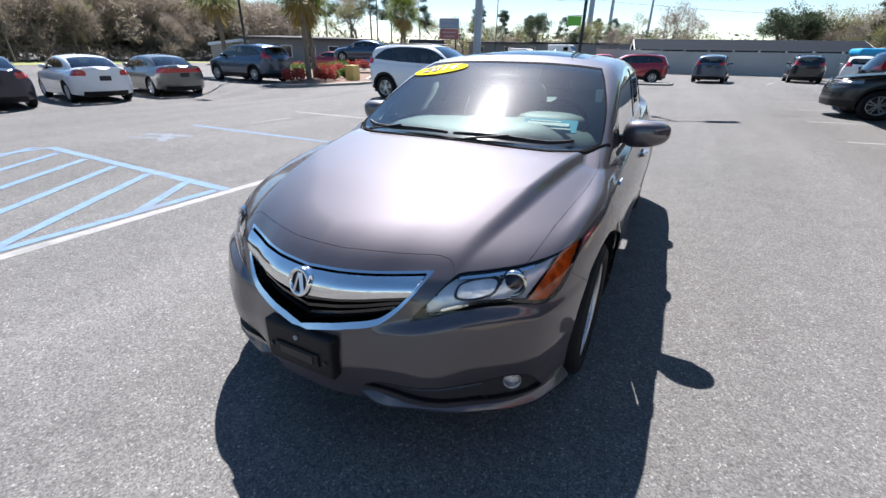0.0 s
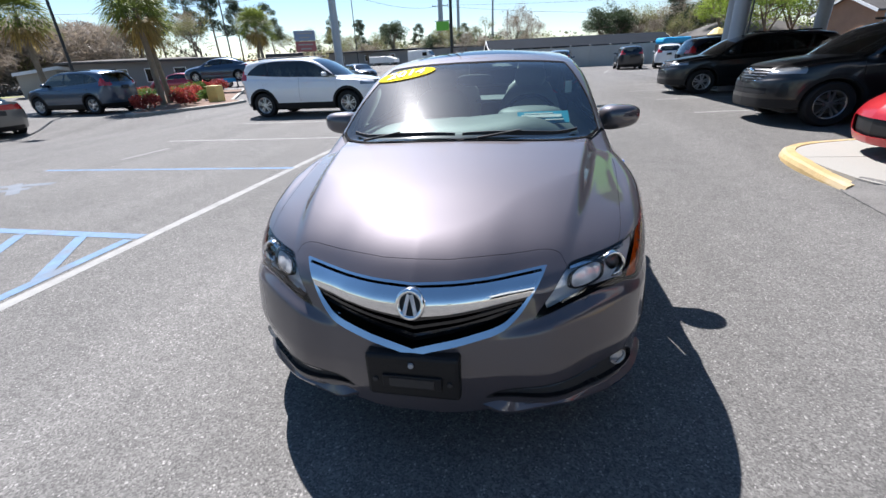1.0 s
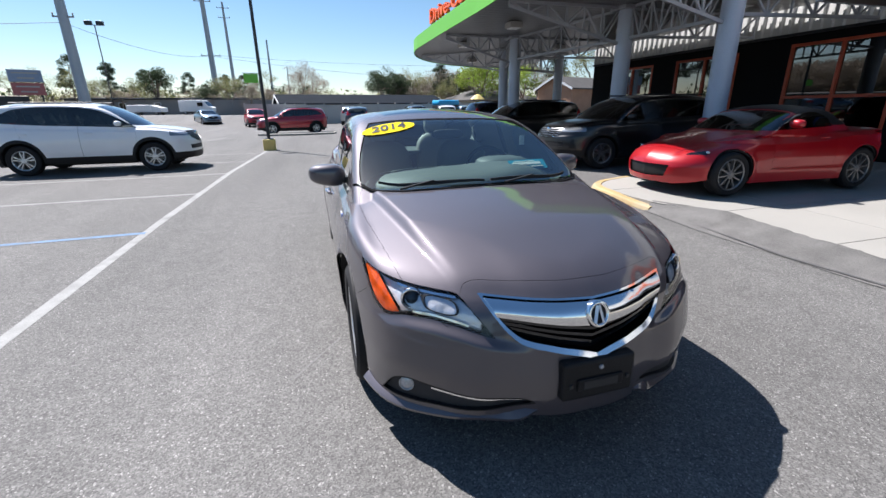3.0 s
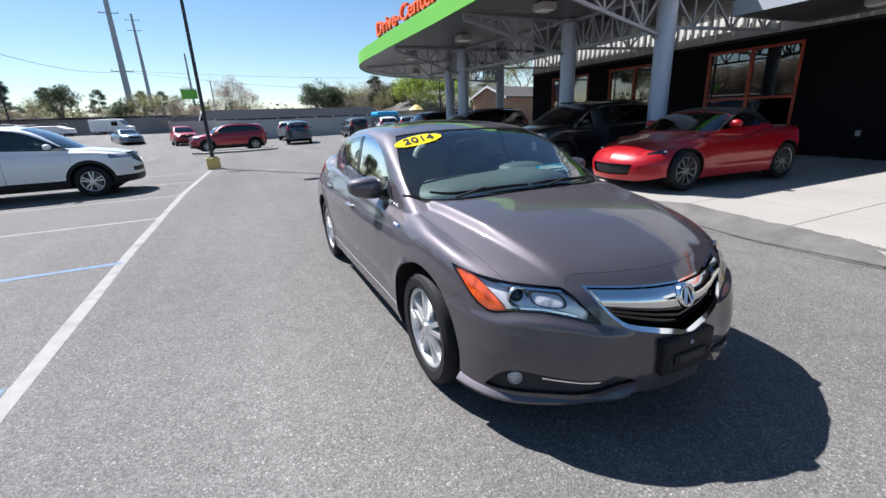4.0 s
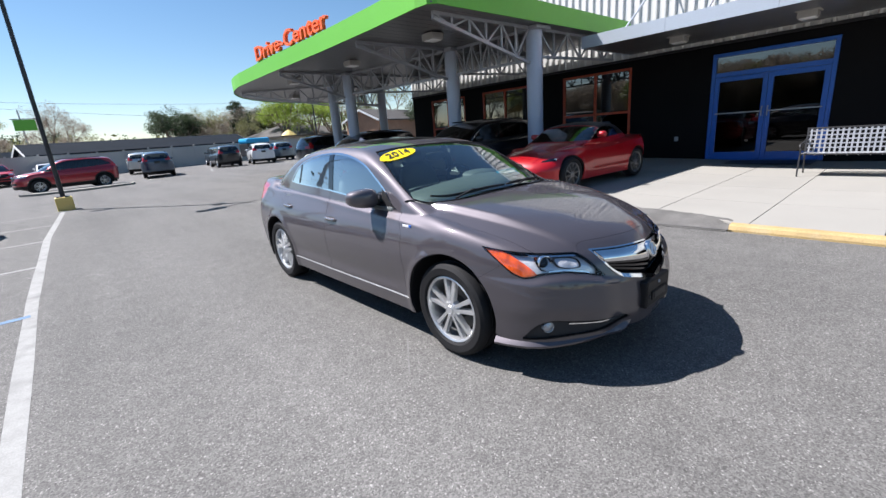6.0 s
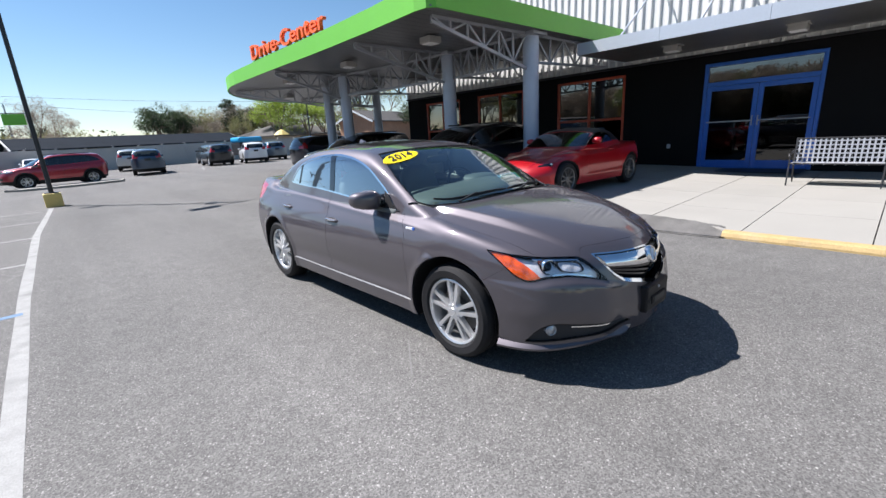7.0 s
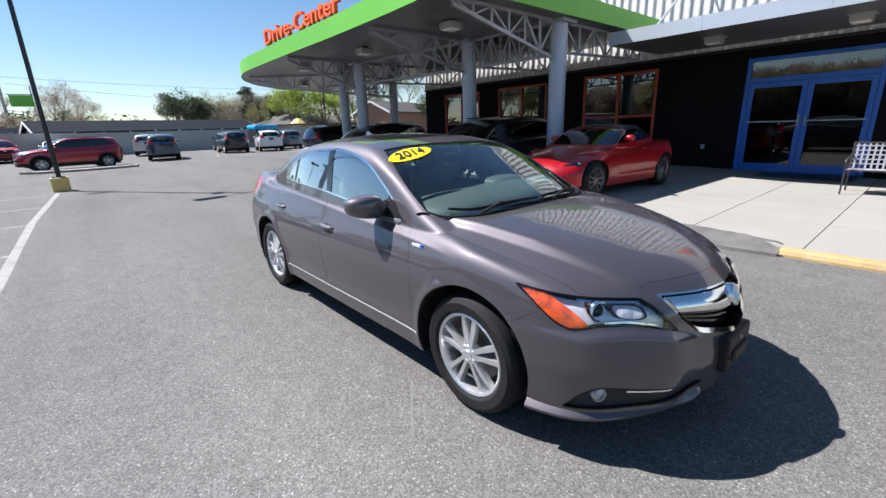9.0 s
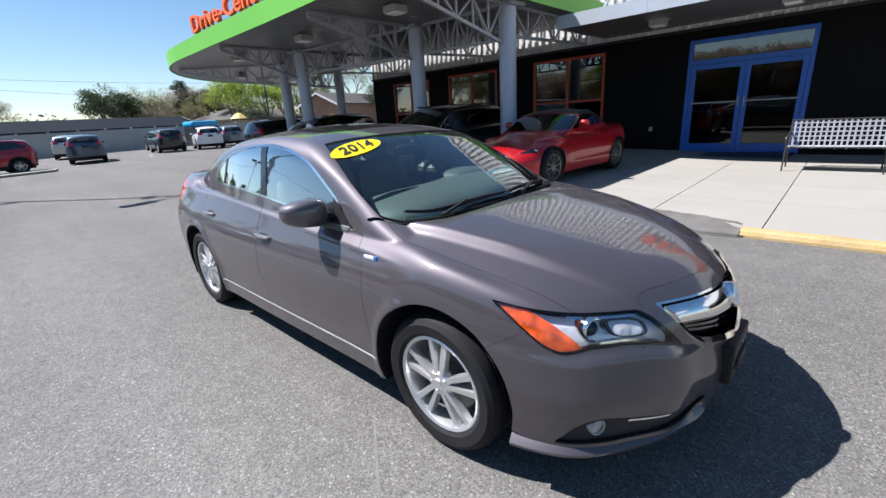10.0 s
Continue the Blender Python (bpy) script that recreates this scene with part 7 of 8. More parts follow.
parked_car("suv", SUV, P_WHITE, "white crossover with black lower cladding parked across the stalls", (-4.87, 12.85), 90, 1.2, True, M_ALLOY, (1.01, 1.02, 1.02))
parked_car("saloon", SEDAN, P_NAVY, "dark blue saloon parked in the far row", (-21.0, 5.9), -99, 0.7, True, M_ALLOY, (1.0, 1.02, 1.03))
parked_car("saloon", SEDAN, P_WHITE, "white saloon parked in the far row", (-21.2, 8.67), -99, 0.8, True, M_ALLOY, (1.01, 1.03, 1.03))
parked_car("saloon", SEDAN, P_STEEL, "steel grey saloon with a full-width red tail light", (-21.4, 11.45), -99, 0.8, True, M_CHROME, (1.03, 1.05, 1.03), band=True)
parked_car("suv", SUV, P_SLATE, "slate blue crossover parked beside the planted island", (-21.2, 15.6), -91, 0.9, True, M_ALLOY, (1.02, 1.02, 1.02))
parked_car("saloon", SEDAN, P_SLATE, "dark blue saloon displayed on the raised bed", (-22.5, 26.0, 0.75), -75, 0.6)
parked_car("saloon", SEDAN, P_DARKRED, "maroon saloon parked far off", (-29.5, 30.5), -80, 0.5)
parked_car("suv", SUV, P_DARKRED, "dark red crossover parked beside the lot island", (-5.2, 29.2), -80, 0.8, True, M_ALLOY, (1.0, 1.0, 0.98))
parked_car("suv", SUV, P_SLATE, "dark slate blue crossover seen from behind", (1.8, 35.1), 172, 0.8, True, M_DARKALLOY, (0.98, 0.97, 0.96))
parked_car("suv", SUV, P_SILVER, "silver crossover half hidden behind another car", (2.15, 44.4), 172, 0.6)
parked_car("suv", SUV, P_CHAR, "charcoal crossover seen from behind", (7.0, 39.6), 176, 0.8, True, M_ALLOY)
parked_car("suv", SUV, P_CHAR, "dark crossover parked by the fence", (8.0, 45.0), 176, 0.5)
parked_car("suv", SUV, P_WHITE, "white crossover seen from behind", (9.9, 38.9), 168, 0.7, True, M_ALLOY)
parked_car("suv", SUV, P_TEAL, "blue-grey crossover parked by the fence", (12.6, 41.4), 168, 0.5)
parked_car("suv", SUV, P_RED, "red crossover facing the lot", (-6.3, 42.0), 12, 0.5)
parked_car("saloon", SEDAN, P_WHITE, "white saloon parked near the fence", (-3.6, 44.0), 5, 0.5)
parked_car("saloon", SEDAN, P_TEAL, "blue-grey saloon facing the lot", (-10.9, 47.5), 25, 0.5)
for x, y, c, lb in ((-13.5, 36.0, P_CHAR, "charcoal saloon in a far row"), (-15.0, 39.0, P_NAVY, "navy saloon in a far row"), (-16.3, 42.0, P_CHAR, "charcoal saloon in a far row"), (-17.6, 45.0, P_SLATE, "slate blue saloon in a far row")):
    parked_car("saloon", SEDAN, c, lb, (x, y), 40, 0.45)


# ---- poles, signs, fence and far buildings ----
def light_pole(x, y, height, label, base=True, arms=1, r=0.062, span=0.7):
    z = gz(x, y)
    p = thing("light_pole", label, "light pole", group="light poles", at=(x, y, z))
    if base:
        child("pole_base", Geo().box(-0.21, 0.21, -0.21, 0.21, -0.1, 0.40, 0.03).mesh("pole_base", M_YELLOW), p, "yellow painted concrete base")
        child("base_plate", Geo().box(-0.16, 0.16, -0.16, 0.16, 0.40, 0.425).mesh("base_plate", M_POLE), p)
    child("shaft", smooth_by_angle(Geo().tube((0, 0, 0.40 if base else -0.1), (0, 0, height), r, r * 0.75, 14).mesh("shaft", M_POLE), 40), p)
    for k in range(arms):
        s = 1 if k % 2 == 0 else -1
        child("arm", Geo().tube((0, 0, height - 0.1), (s * span, 0, height), 0.03).mesh("arm", M_POLE), p)
        child("lamp_head", Geo().box(min(s * (span - 0.1), s * (span + 0.55)), max(s * (span - 0.1), s * (span + 0.55)), -0.17, 0.17, height - 0.06, height + (0.1 if span > 0.5 else 0.34), 0.03).mesh("lamp_head", M_POLE), p)
    return p


pole = light_pole(-3.52, 17.15, 8.6, "tall black light pole on a yellow concrete base", arms=2)
banner = thing("banner", "small green banner on the light pole", "banner", at=(-3.52, 17.15, gz(-3.5, 17.1)))
child("cloth", Geo().box(-0.56, -0.08, -0.01, 0.01, 2.36, 2.66).mesh("cloth", M_GREEN), banner)
child("rod", Geo().tube((-0.60, 0, 2.68), (-0.02, 0, 2.68), 0.012).mesh("rod", M_POLE), banner)
light_pole(-19.9, 16.3, 9.0, "black light pole rising behind the parked cars", base=False)
light_pole(-26.3, 36.6, 9.0, "black light pole rising behind the parked cars", base=False)
light_pole(-22.0, 56.0, 9.0, "thin light pole with a twin lamp head in the far lot", base=False, arms=2, span=0.28)
light_pole(13.4, 34.0, 6.5, "thin light pole beyond the canopy", base=False)


def power_pole(x, y, height, r, label, arms=()):
    p = thing("power_pole", label, "power pole", group="power poles", at=(x, y, gz(x, y)))
    child("shaft", smooth_by_angle(Geo().tube((0, 0, -0.3), (0, 0, height), r, r * 0.45, 16).mesh("shaft", M_GALV), 40), p)
    for z, w in arms:
        child("cross_arm", Geo().bar((-w, 0, z), (w, 0, z), 0.12, 0.14).mesh("cross_arm", M_GALV), p)
        for s in (-1, 1):
            child("insulator", Geo().lathe([(0.0, 0.0), (0.10, 0.05), (0.05, 0.2), (0.10, 0.3), (0.0, 0.4)], 8, "z", (s * w * 0.92, 0, z)).mesh("insulator", M_LAMP), p)
    return p


power_pole(-24.1, 55.0, 30.0, 0.52, "thick grey steel transmission pole", ((9.5, 0.9),))
power_pole(-20.7, 108.3, 36.0, 0.66, "tall tapered grey steel power pole with cross arms", ((11.7, 1.9), (22.0, 1.6), (26.0, 1.8), (30.0, 2.0)))
power_pole(-22.5, 148.4, 30.0, 0.6, "grey steel power pole far off", ((26.0, 1.6), (28.5, 1.6)))
power_pole(-12.6, 159.0, 22.0, 0.5, "thin grey power pole far off", ())
power_pole(-6.0, 120.0, 11.0, 0.25, "thin grey power pole far off", ())
wires = thing("power_lines", "dark power lines strung between far poles", "power line")
for a, b, sag in (((-24.1, 55.0, 9.8), (-20.7, 108.3, 12.7), 1.2), ((-20.7, 108.3, 12.8), (60.0, 118.0, 13.0), 1.0), ((-24.1, 55.0, 9.9), (-90.0, 60.0, 12.0), 1.5), ((-24.1, 55.0, 18.0), (-90.0, 50.0, 22.0), 1.5), ((-20.7, 108.3, 26.0), (-90.0, 70.0, 30.0), 2.0), ((-20.7, 108.3, 12.6), (70.0, 100.0, 8.0), 2.0)):
    a, b = Vector(a), Vector(b)
    line = [a.lerp(b, i / 16) - Vector((0, 0, sag * 4 * (i / 16) * (1 - i / 16))) for i in range(17)]
    aside = (b - a).cross(Vector((0, 0, 1))).normalized() * 0.022
    vs = [p + o for p in line for o in (aside, Vector((0, 0, 0.022)), -aside, Vector((0, 0, -0.022)))]
    fs = [(4 * i + k, 4 * i + (k + 1) % 4, 4 * i + 4 + (k + 1) % 4, 4 * i + 4 + k) for i in range(16) for k in range(4)]
    child("wire", mesh_from("wire", vs, fs, M_DARK_METAL), wires)

far_wall = thing("far_wall", "long grey wall beyond the grass", "wall", kind="structure")
for k in range(6):
    child("wall_panel", Geo().box(-13.0 + 2.0 * k + 0.01, -11.0 + 2.0 * k - 0.01, 61.0, 61.15, 0.5, 2.75).mesh("wall_panel", M_GREYWALL), far_wall)
# roadside sign board
bill = thing("sign_board", "tall roadside sign board with faded blue and red panels", "sign", at=(-35.4, 69.2, 0), rz=25)
for s in (-1, 1):
    child("post", Geo().tube((s * 1.1, 0, -0.2), (s * 1.1, 0, 6.4), 0.11).mesh("post", M_DARK_METAL), bill)
child("upper_panel", Geo().box(-1.6, 1.6, -0.2, 0.2, 5.15, 6.6, 0.03).mesh("upper_panel", material("faded_blue_panel", (0.20, 0.26, 0.36), 0.5, vary=0.15, scale=1.2, fine=8)), bill, "faded blue panel")
child("lower_panel", Geo().box(-1.55, 1.55, -0.2, 0.2, 3.6, 5.05, 0.03).mesh("lower_panel", material("faded_red_panel", (0.32, 0.10, 0.10), 0.5, vary=0.15, scale=1.2, fine=8)), bill, "faded red panel")
for z, w in ((6.2, 1.2), (5.6, 0.8), (4.6, 1.1), (4.0, 0.8)):
    child("print_bar", Geo().box(-w, w, -0.215, -0.203, z - 0.09, z + 0.09).mesh("print_bar", M_LAMP), bill)
dark_board = thing("menu_board", "black board standing on the lot", "sign", at=(-29.8, 52.0, 0), rz=30)
child("panel", Geo().box(-2.2, 2.2, -0.3, 0.3, 1.4, 3.0, 0.05).mesh("panel", M_DARK_METAL), dark_board)
for s in (-1, 1):
    child("leg", Geo().box(s * 1.8 - 0.1, s * 1.8 + 0.1, -0.1, 0.1, -0.1, 1.4).mesh("leg", M_DARK_METAL), dark_board)

# grey panel fence along the back of the lot
fence = thing("fence", "grey weathered panel fence along the back of the lot", "fence", kind="structure")
fx0, fy0, fx1, fy1 = -8.0, 47.6, 34.0, 49.6
count = 22
for k in range(count):
    a, b = k / count, (k + 1) / count
    xa, ya, xb, yb = fx0 + (fx1 - fx0) * a, fy0 + (fy1 - fy0) * a, fx0 + (fx1 - fx0) * b, fy0 + (fy1 - fy0) * b
    zg = gz(xa, ya)
    child("fence_panel", Geo().prism([(xa + 0.05, ya - 0.03), (xb - 0.05, yb - 0.03), (xb - 0.05, yb + 0.03), (xa + 0.05, ya + 0.03)], zg - 0.02, zg + 1.88).mesh("fence_panel", M_FENCE), fence)
    child("fence_post", Geo().box(xa - 0.07, xa + 0.07, ya - 0.07, ya + 0.07, zg - 0.1, zg + 2.0).mesh("fence_post", M_FENCE), fence)


def hip_building(name, label, cx, cy, rz, w, d, h, roof_h, wall, roof, overhang=0.5, gable=False, windows=0):
    b = thing(name, label, "building", at=(cx, cy, gz(cx, cy) - 0.1), rz=rz)
    o = overhang
    if gable:
        # brick or board end walls up to the ridge, a roof slab of some thickness, pale verge boards
        half, run = min(w, d) / 2, max(w, d) / 2
        lay = (lambda u, v, z: (v, u, z)) if w >= d else (lambda u, v, z: (u, v, z))

        def pulled(section, a, c):
            n = len(section)
            vs = [lay(u, v, z) for v in (a, c) for u, z in section]
            fs = [(k, (k + 1) % n, n + (k + 1) % n, n + k) for k in range(n)]
            ends = [tuple(range(n)), tuple(range(2 * n - 1, n - 1, -1))] if n == 5 else [(0, 1, 4, 5), (1, 2, 3, 4), (11, 10, 7, 6), (10, 9, 8, 7)]
            return vs, fs + ends

        def chevron(eave, rise, thick):
            return [(-eave, h - 0.02), (0, h + rise), (eave, h - 0.02), (eave, h - 0.02 - thick), (0, h + rise - thick), (-eave, h - 0.02 - thick)]
        child("wall", mesh_from("wall", *pulled([(-half, 0), (half, 0), (half, h), (0, h + roof_h - 0.2), (-half, h)], -run, run), wall), b)
        child("roof", mesh_from("roof", *pulled(chevron(half + o, roof_h, 0.14), -run - o, run + o), roof), b)
        for a in (-run - o - 0.05, run + o + 0.005):
            child("verge_board", mesh_from("verge_board", *pulled(chevron(half + o, roof_h - 0.02, 0.24), a, a + 0.045), M_WHITE), b)
    else:
        child("wall", Geo().box(-w / 2, w / 2, -d / 2, d / 2, 0, h).mesh("wall", wall), b)
        x0, x1, y0, y1 = -w / 2 - o, w / 2 + o, -d / 2 - o, d / 2 + o
        e = min(w, d) * 0.42
        rg = [(x0 + e, 0, h + roof_h), (x1 - e, 0, h + roof_h)]
        vs = [(x0, y0, h), (x1, y0, h), (x1, y1, h), (x0, y1, h), (x0, y0, h + 0.15), (x1, y0, h + 0.15), (x1, y1, h + 0.15), (x0, y1, h + 0.15)] + rg
        fs = [(3, 2, 1, 0), (0, 1, 5, 4), (1, 2, 6, 5), (2, 3, 7, 6), (3, 0, 4, 7), (4, 5, 9, 8), (5, 6, 9), (6, 7, 8, 9), (7, 4, 8)]
        child("roof", mesh_from("roof", vs, fs, roof), b)
    for k in range(windows):
        x = -w / 2 + w * (k + 0.5) / windows
        wd = child("window", Geo().box(x - 0.5, x + 0.5, -d / 2 - 0.04, -d / 2 + 0.02, h * 0.35, h * 0.8).mesh("window", M_WHITE), b)
        child("pane", Geo().box(x - 0.42, x + 0.42, -d / 2 - 0.06, -d / 2 - 0.041, h * 0.38, h * 0.77).mesh("pane", M_GLOSSBLACK), wd)
    return b


hip_building("long_building", "long low building with a dark shingle roof behind the fence", 4.6, 57.5, 10, 20.0, 6.0, 2.2, 1.05, M_GREYWALL, M_ROOF, 0.4, True)
hip_building("brick_house", "tan brick house with a grey gable roof", 31.4, 49.6, -71, 5.2, 10.0, 3.6, 1.4, M_BRICK, M_HOUSEROOF, 0.35, True)
hip_building("low_house", "pale house with a grey roof beyond the fence", 24.0, 61.0, 15, 12.0, 8.0, 2.4, 1.6, M_BEIGE, M_HOUSEROOF, 0.5, False, 3)
hip_building("store", "low brown-grey store with a dark flat roof beyond the palms", -35.6, 37.4, 43, 11.0, 8.0, 2.5, 0.4, M_GREYWALL, M_HOUSEROOF, 0.8, False, 5)
hip_building("shed", "long pale metal shed beyond the grass", -42.0, 34.0, 50, 5.5, 6.0, 2.1, 0.4, M_BEIGE, M_BEIGE, 0.2, True, 0)
hip_building("garage", "low flat building in the distance", -25.0, 92.0, 10, 30.0, 8.0, 2.6, 0.4, M_GREYWALL, M_ROOF, 0.5, False, 6)
brella = thing("parasol", "yellow garden parasol beyond the fence", "parasol", at=(14.9, 43.2, gz(14.9, 43.2)))
child("canopy", Geo().lathe([(0.0, 2.75), (0.35, 2.6), (0.78, 2.22), (0.76, 2.20), (0.35, 2.56), (0.0, 2.70)], 10).mesh("canopy", M_YELLOW), brella)
child("stem", Geo().tube((0, 0, -0.05), (0, 0, 2.7), 0.03).mesh("stem", M_STEEL), brella)
tarp = thing("tarpaulin_stack", "bright blue tarpaulin over a trailer by the fence", "tarpaulin", at=(12.2, 45.6, gz(12.2, 45.6)), rz=10)
child("cover", Geo().box(-1.25, 1.25, -0.9, 0.9, 1.70, 2.20, 0.18).mesh("cover", M_CYAN), tarp)
child("trailer", Geo().box(-1.2, 1.2, -0.85, 0.85, 0.5, 1.71, 0.05).mesh("trailer", M_DARK_METAL), tarp)
for s in (-1, 1):
    child("trailer_wheel", Geo().lathe([(0.0, -0.1), (0.33, -0.1), (0.35, 0.0), (0.33, 0.1), (0.0, 0.1)], 20, "y", (s * 0.5, -0.9, 0.34)).mesh("trailer_wheel", M_TYRE), tarp)


def box_van(name, label, at, rz, body_m, L, H, cab=True):
    """A van or truck: rounded box body, sloping cab, glass, wheels."""
    v = thing(name, label, "van", at=(at[0], at[1], gz(*at)), rz=rz)
    child("body", Geo().box(-0.95, 0.95, 1.5, L, 0.45, H, 0.08).mesh("body", body_m), v)
    g = Geo().add([(-0.92, 0, 0.45), (0.92, 0, 0.45), (0.92, 1.5, 0.45), (-0.92, 1.5, 0.45), (-0.9, 0.05, 1.05), (0.9, 0.05, 1.05), (0.88, 1.5, H - 0.05), (-0.88, 1.5, H - 0.05), (-0.88, 0.7, 1.2), (0.88, 0.7, 1.2)],
                  [(3, 2, 1, 0), (0, 1, 5, 4), (4, 5, 9, 8), (8, 9, 6, 7), (1, 2, 6, 9, 5), (3, 0, 4, 8, 7), (2, 3, 7, 6)])
    child("cab", g.mesh("cab", body_m), v)
    child("windscreen", Geo().add([(-0.78, 0.74, 1.25), (0.78, 0.74, 1.25), (0.78, 1.38, H - 0.2), (-0.78, 1.38, H - 0.2), (-0.78, 0.72, 1.27), (0.78, 0.72, 1.27), (0.78, 1.36, H - 0.18), (-0.78, 1.36, H - 0.18)], [(4, 5, 6, 7), (0, 1, 5, 4), (1, 2, 6, 5), (2, 3, 7, 6), (3, 0, 4, 7)]).mesh("windscreen", M_GLOSSBLACK), v)
    for s in (-1, 1):
        child("side_window", Geo().box(s * 0.955 - 0.01, s * 0.955 + 0.01, 1.55, 2.4, 1.25, min(H - 0.25, 1.85)).mesh("side_window", M_GLOSSBLACK), v)
        for y in (0.85, L - 0.9):
            add_wheel(v, (0.345, 0.225, 0.215, 5, True, M_ALLOY), s * 0.78, y, 0.345, s < 0)
    return v


cv = box_van("work_van", "cyan work van with a ladder on its roof", (-28.2, 36.5), -50, M_CYAN, 4.6, 1.95)
for s in (-0.3, 0.3):
    child("ladder_rail", Geo().bar((s, 1.2, 2.12), (s, 4.6, 2.2), 0.05, 0.06).mesh("ladder_rail", M_ORANGE), cv)
for k in range(8):
    child("ladder_rung", Geo().tube((-0.3, 1.4 + 0.4 * k, 2.14), (0.3, 1.4 + 0.4 * k, 2.14), 0.018).mesh("ladder_rung", M_ORANGE), cv)
box_van("camper_van", "old white van parked by the grass", (-16.4, 80.0), 75, M_WHITE, 5.4, 2.2)
box_van("pickup_truck", "white pickup parked in the distance", (-23.5, 79.0), 75, M_WHITE, 5.2, 1.5)

# grass strips and planted island
for pts, nm in (([(-16, 51), (2, 49.5)], "grass_strip"), ([(-41.5, -8), (-48.0, 36)], "grass_strip")):
    (x0, y0), (x1, y1) = pts
    d = Vector((x1 - x0, y1 - y0)).normalized()
    w = 5.0 if x0 > -30 else 10.0
    vs = [(x0, y0, gz(x0, y0) + 0.02), (x1, y1, gz(x1, y1) + 0.02), (x1 - d.y * w, y1 + d.x * w, gz(x1, y1) + 0.06), (x0 - d.y * w, y0 + d.x * w, gz(x0, y0) + 0.06)]
    tagged(new(nm, mesh_from(nm, vs, [(0, 1, 2, 3)], M_GRASS)), "patchy dry grass strip", "grass", kind="structure")


def island(name, outline, label, soil, height=0.10):
    o = thing(name, label, "island", kind="structure")
    n = len(outline)
    cx, cy = sum(p[0] for p in outline) / n, sum(p[1] for p in outline) / n
    inner = [(cx + (x - cx) * 0.94, cy + (y - cy) * 0.94) for x, y in outline]
    bed = [(x, y, gz(x, y) - 0.1) for x, y in inner] + [(x, y, gz(x, y) + height - 0.02) for x, y in inner]
    fan = [(cx, cy, gz(cx, cy) + height - 0.02)]
    child("bed", mesh_from("bed", bed + fan, [(i, (i + 1) % n, n + (i + 1) % n, n + i) for i in range(n)] + [(n + i, n + (i + 1) % n, 2 * n) for i in range(n)], soil), o)
    for i in range(n):
        (x0, y0), (x1, y1) = outline[i], outline[(i + 1) % n]
        (u0, w0), (u1, w1) = inner[i], inner[(i + 1) % n]
        vs = [(x, y, gz(x, y) + dz) for dz in (-0.12, height) for x, y in ((x0, y0), (x1, y1), (u1, w1), (u0, w0))]
        child("kerb_stone", mesh_from("kerb_stone", vs, [(3, 2, 1, 0), (4, 5, 6, 7), (0, 1, 5, 4), (1, 2, 6, 5), (2, 3, 7, 6), (3, 0, 4, 7)], M_CONCRETE), o)
    return o


M_MULCH = material("mulch", (0.16, 0.10, 0.07), 0.95, vary=0.3, scale=3, fine=40, bump=0.8)
island("lot_island", [(-14.5, 13.3), (-13.8, 14.6), (-13.2, 16.8), (-13.4, 18.4), (-14.6, 19.2), (-21.5, 30.5), (-26.5, 29.5), (-25.0, 24.0), (-21.0, 17.8), (-17.4, 16.9), (-15.6, 15.0), (-15.2, 13.6)], "planted island with kerb, mulch and low bushes", M_MULCH)
island("lot_island", [(-0.6, 27.4), (-0.4, 28.4), (-1.0, 28.9), (-4.4, 28.3), (-5.0, 27.6), (-4.4, 26.9), (-2.6, 26.8)], "small concrete kerb island on the lot", M_CONCRETE, 0.10)
bol = thing("bollard", "square yellow concrete bollard at the island edge", "bollard", at=(-14.9, 18.4, 0.0))
child("post", Geo().box(-0.26, 0.26, -0.26, 0.26, -0.05, 0.78, 0.03).mesh("post", M_YELLOW), bol)


# ---- planting ----
def leaf_cloud(rng, centre, radii, count, size, wide=0.5):
    """Small leaf blades in a ball, thicker towards its outside."""
    n = rng.normal(size=(count, 3))
    n /= np.linalg.norm(n, axis=1)[:, None]
    p = n * (rng.random((count, 1)) ** 0.45) * np.array(radii) + np.array(centre)
    a = rng.normal(size=(count, 3))
    a /= np.linalg.norm(a, axis=1)[:, None]
    b = np.cross(a, rng.normal(size=(count, 3)))
    b /= np.linalg.norm(b, axis=1)[:, None]
    s = size * (0.6 + 0.8 * rng.random((count, 1)))
    return np.stack([p - a * s, p + b * s * wide, p + a * s, p - b * s * wide], axis=1).reshape(-1, 3)


def cloud_mesh(name, pts, mat):
    n = len(pts) // 4
    return mesh_from(name, pts, np.arange(4 * n).reshape(n, 4), mat)


def branch_tree(g, rng, base, direction, length, radius, depth, tips, spread=0.55):
    end = base + direction * length
    g.tube(base, end, radius, radius * 0.68, 6 if depth > 1 else 5, caps=False)
    if depth == 0:
        tips.append(end)
        return
    for _ in range(3 if depth > 1 else 4):
        d = (direction + Vector(rng.normal(size=3)) * spread + Vector((0, 0, 0.12))).normalized()
        branch_tree(g, rng, base + direction * length * (0.6 + 0.4 * rng.random()), d, length * (0.62 + 0.2 * rng.random()), radius * 0.55, depth - 1, tips, spread)


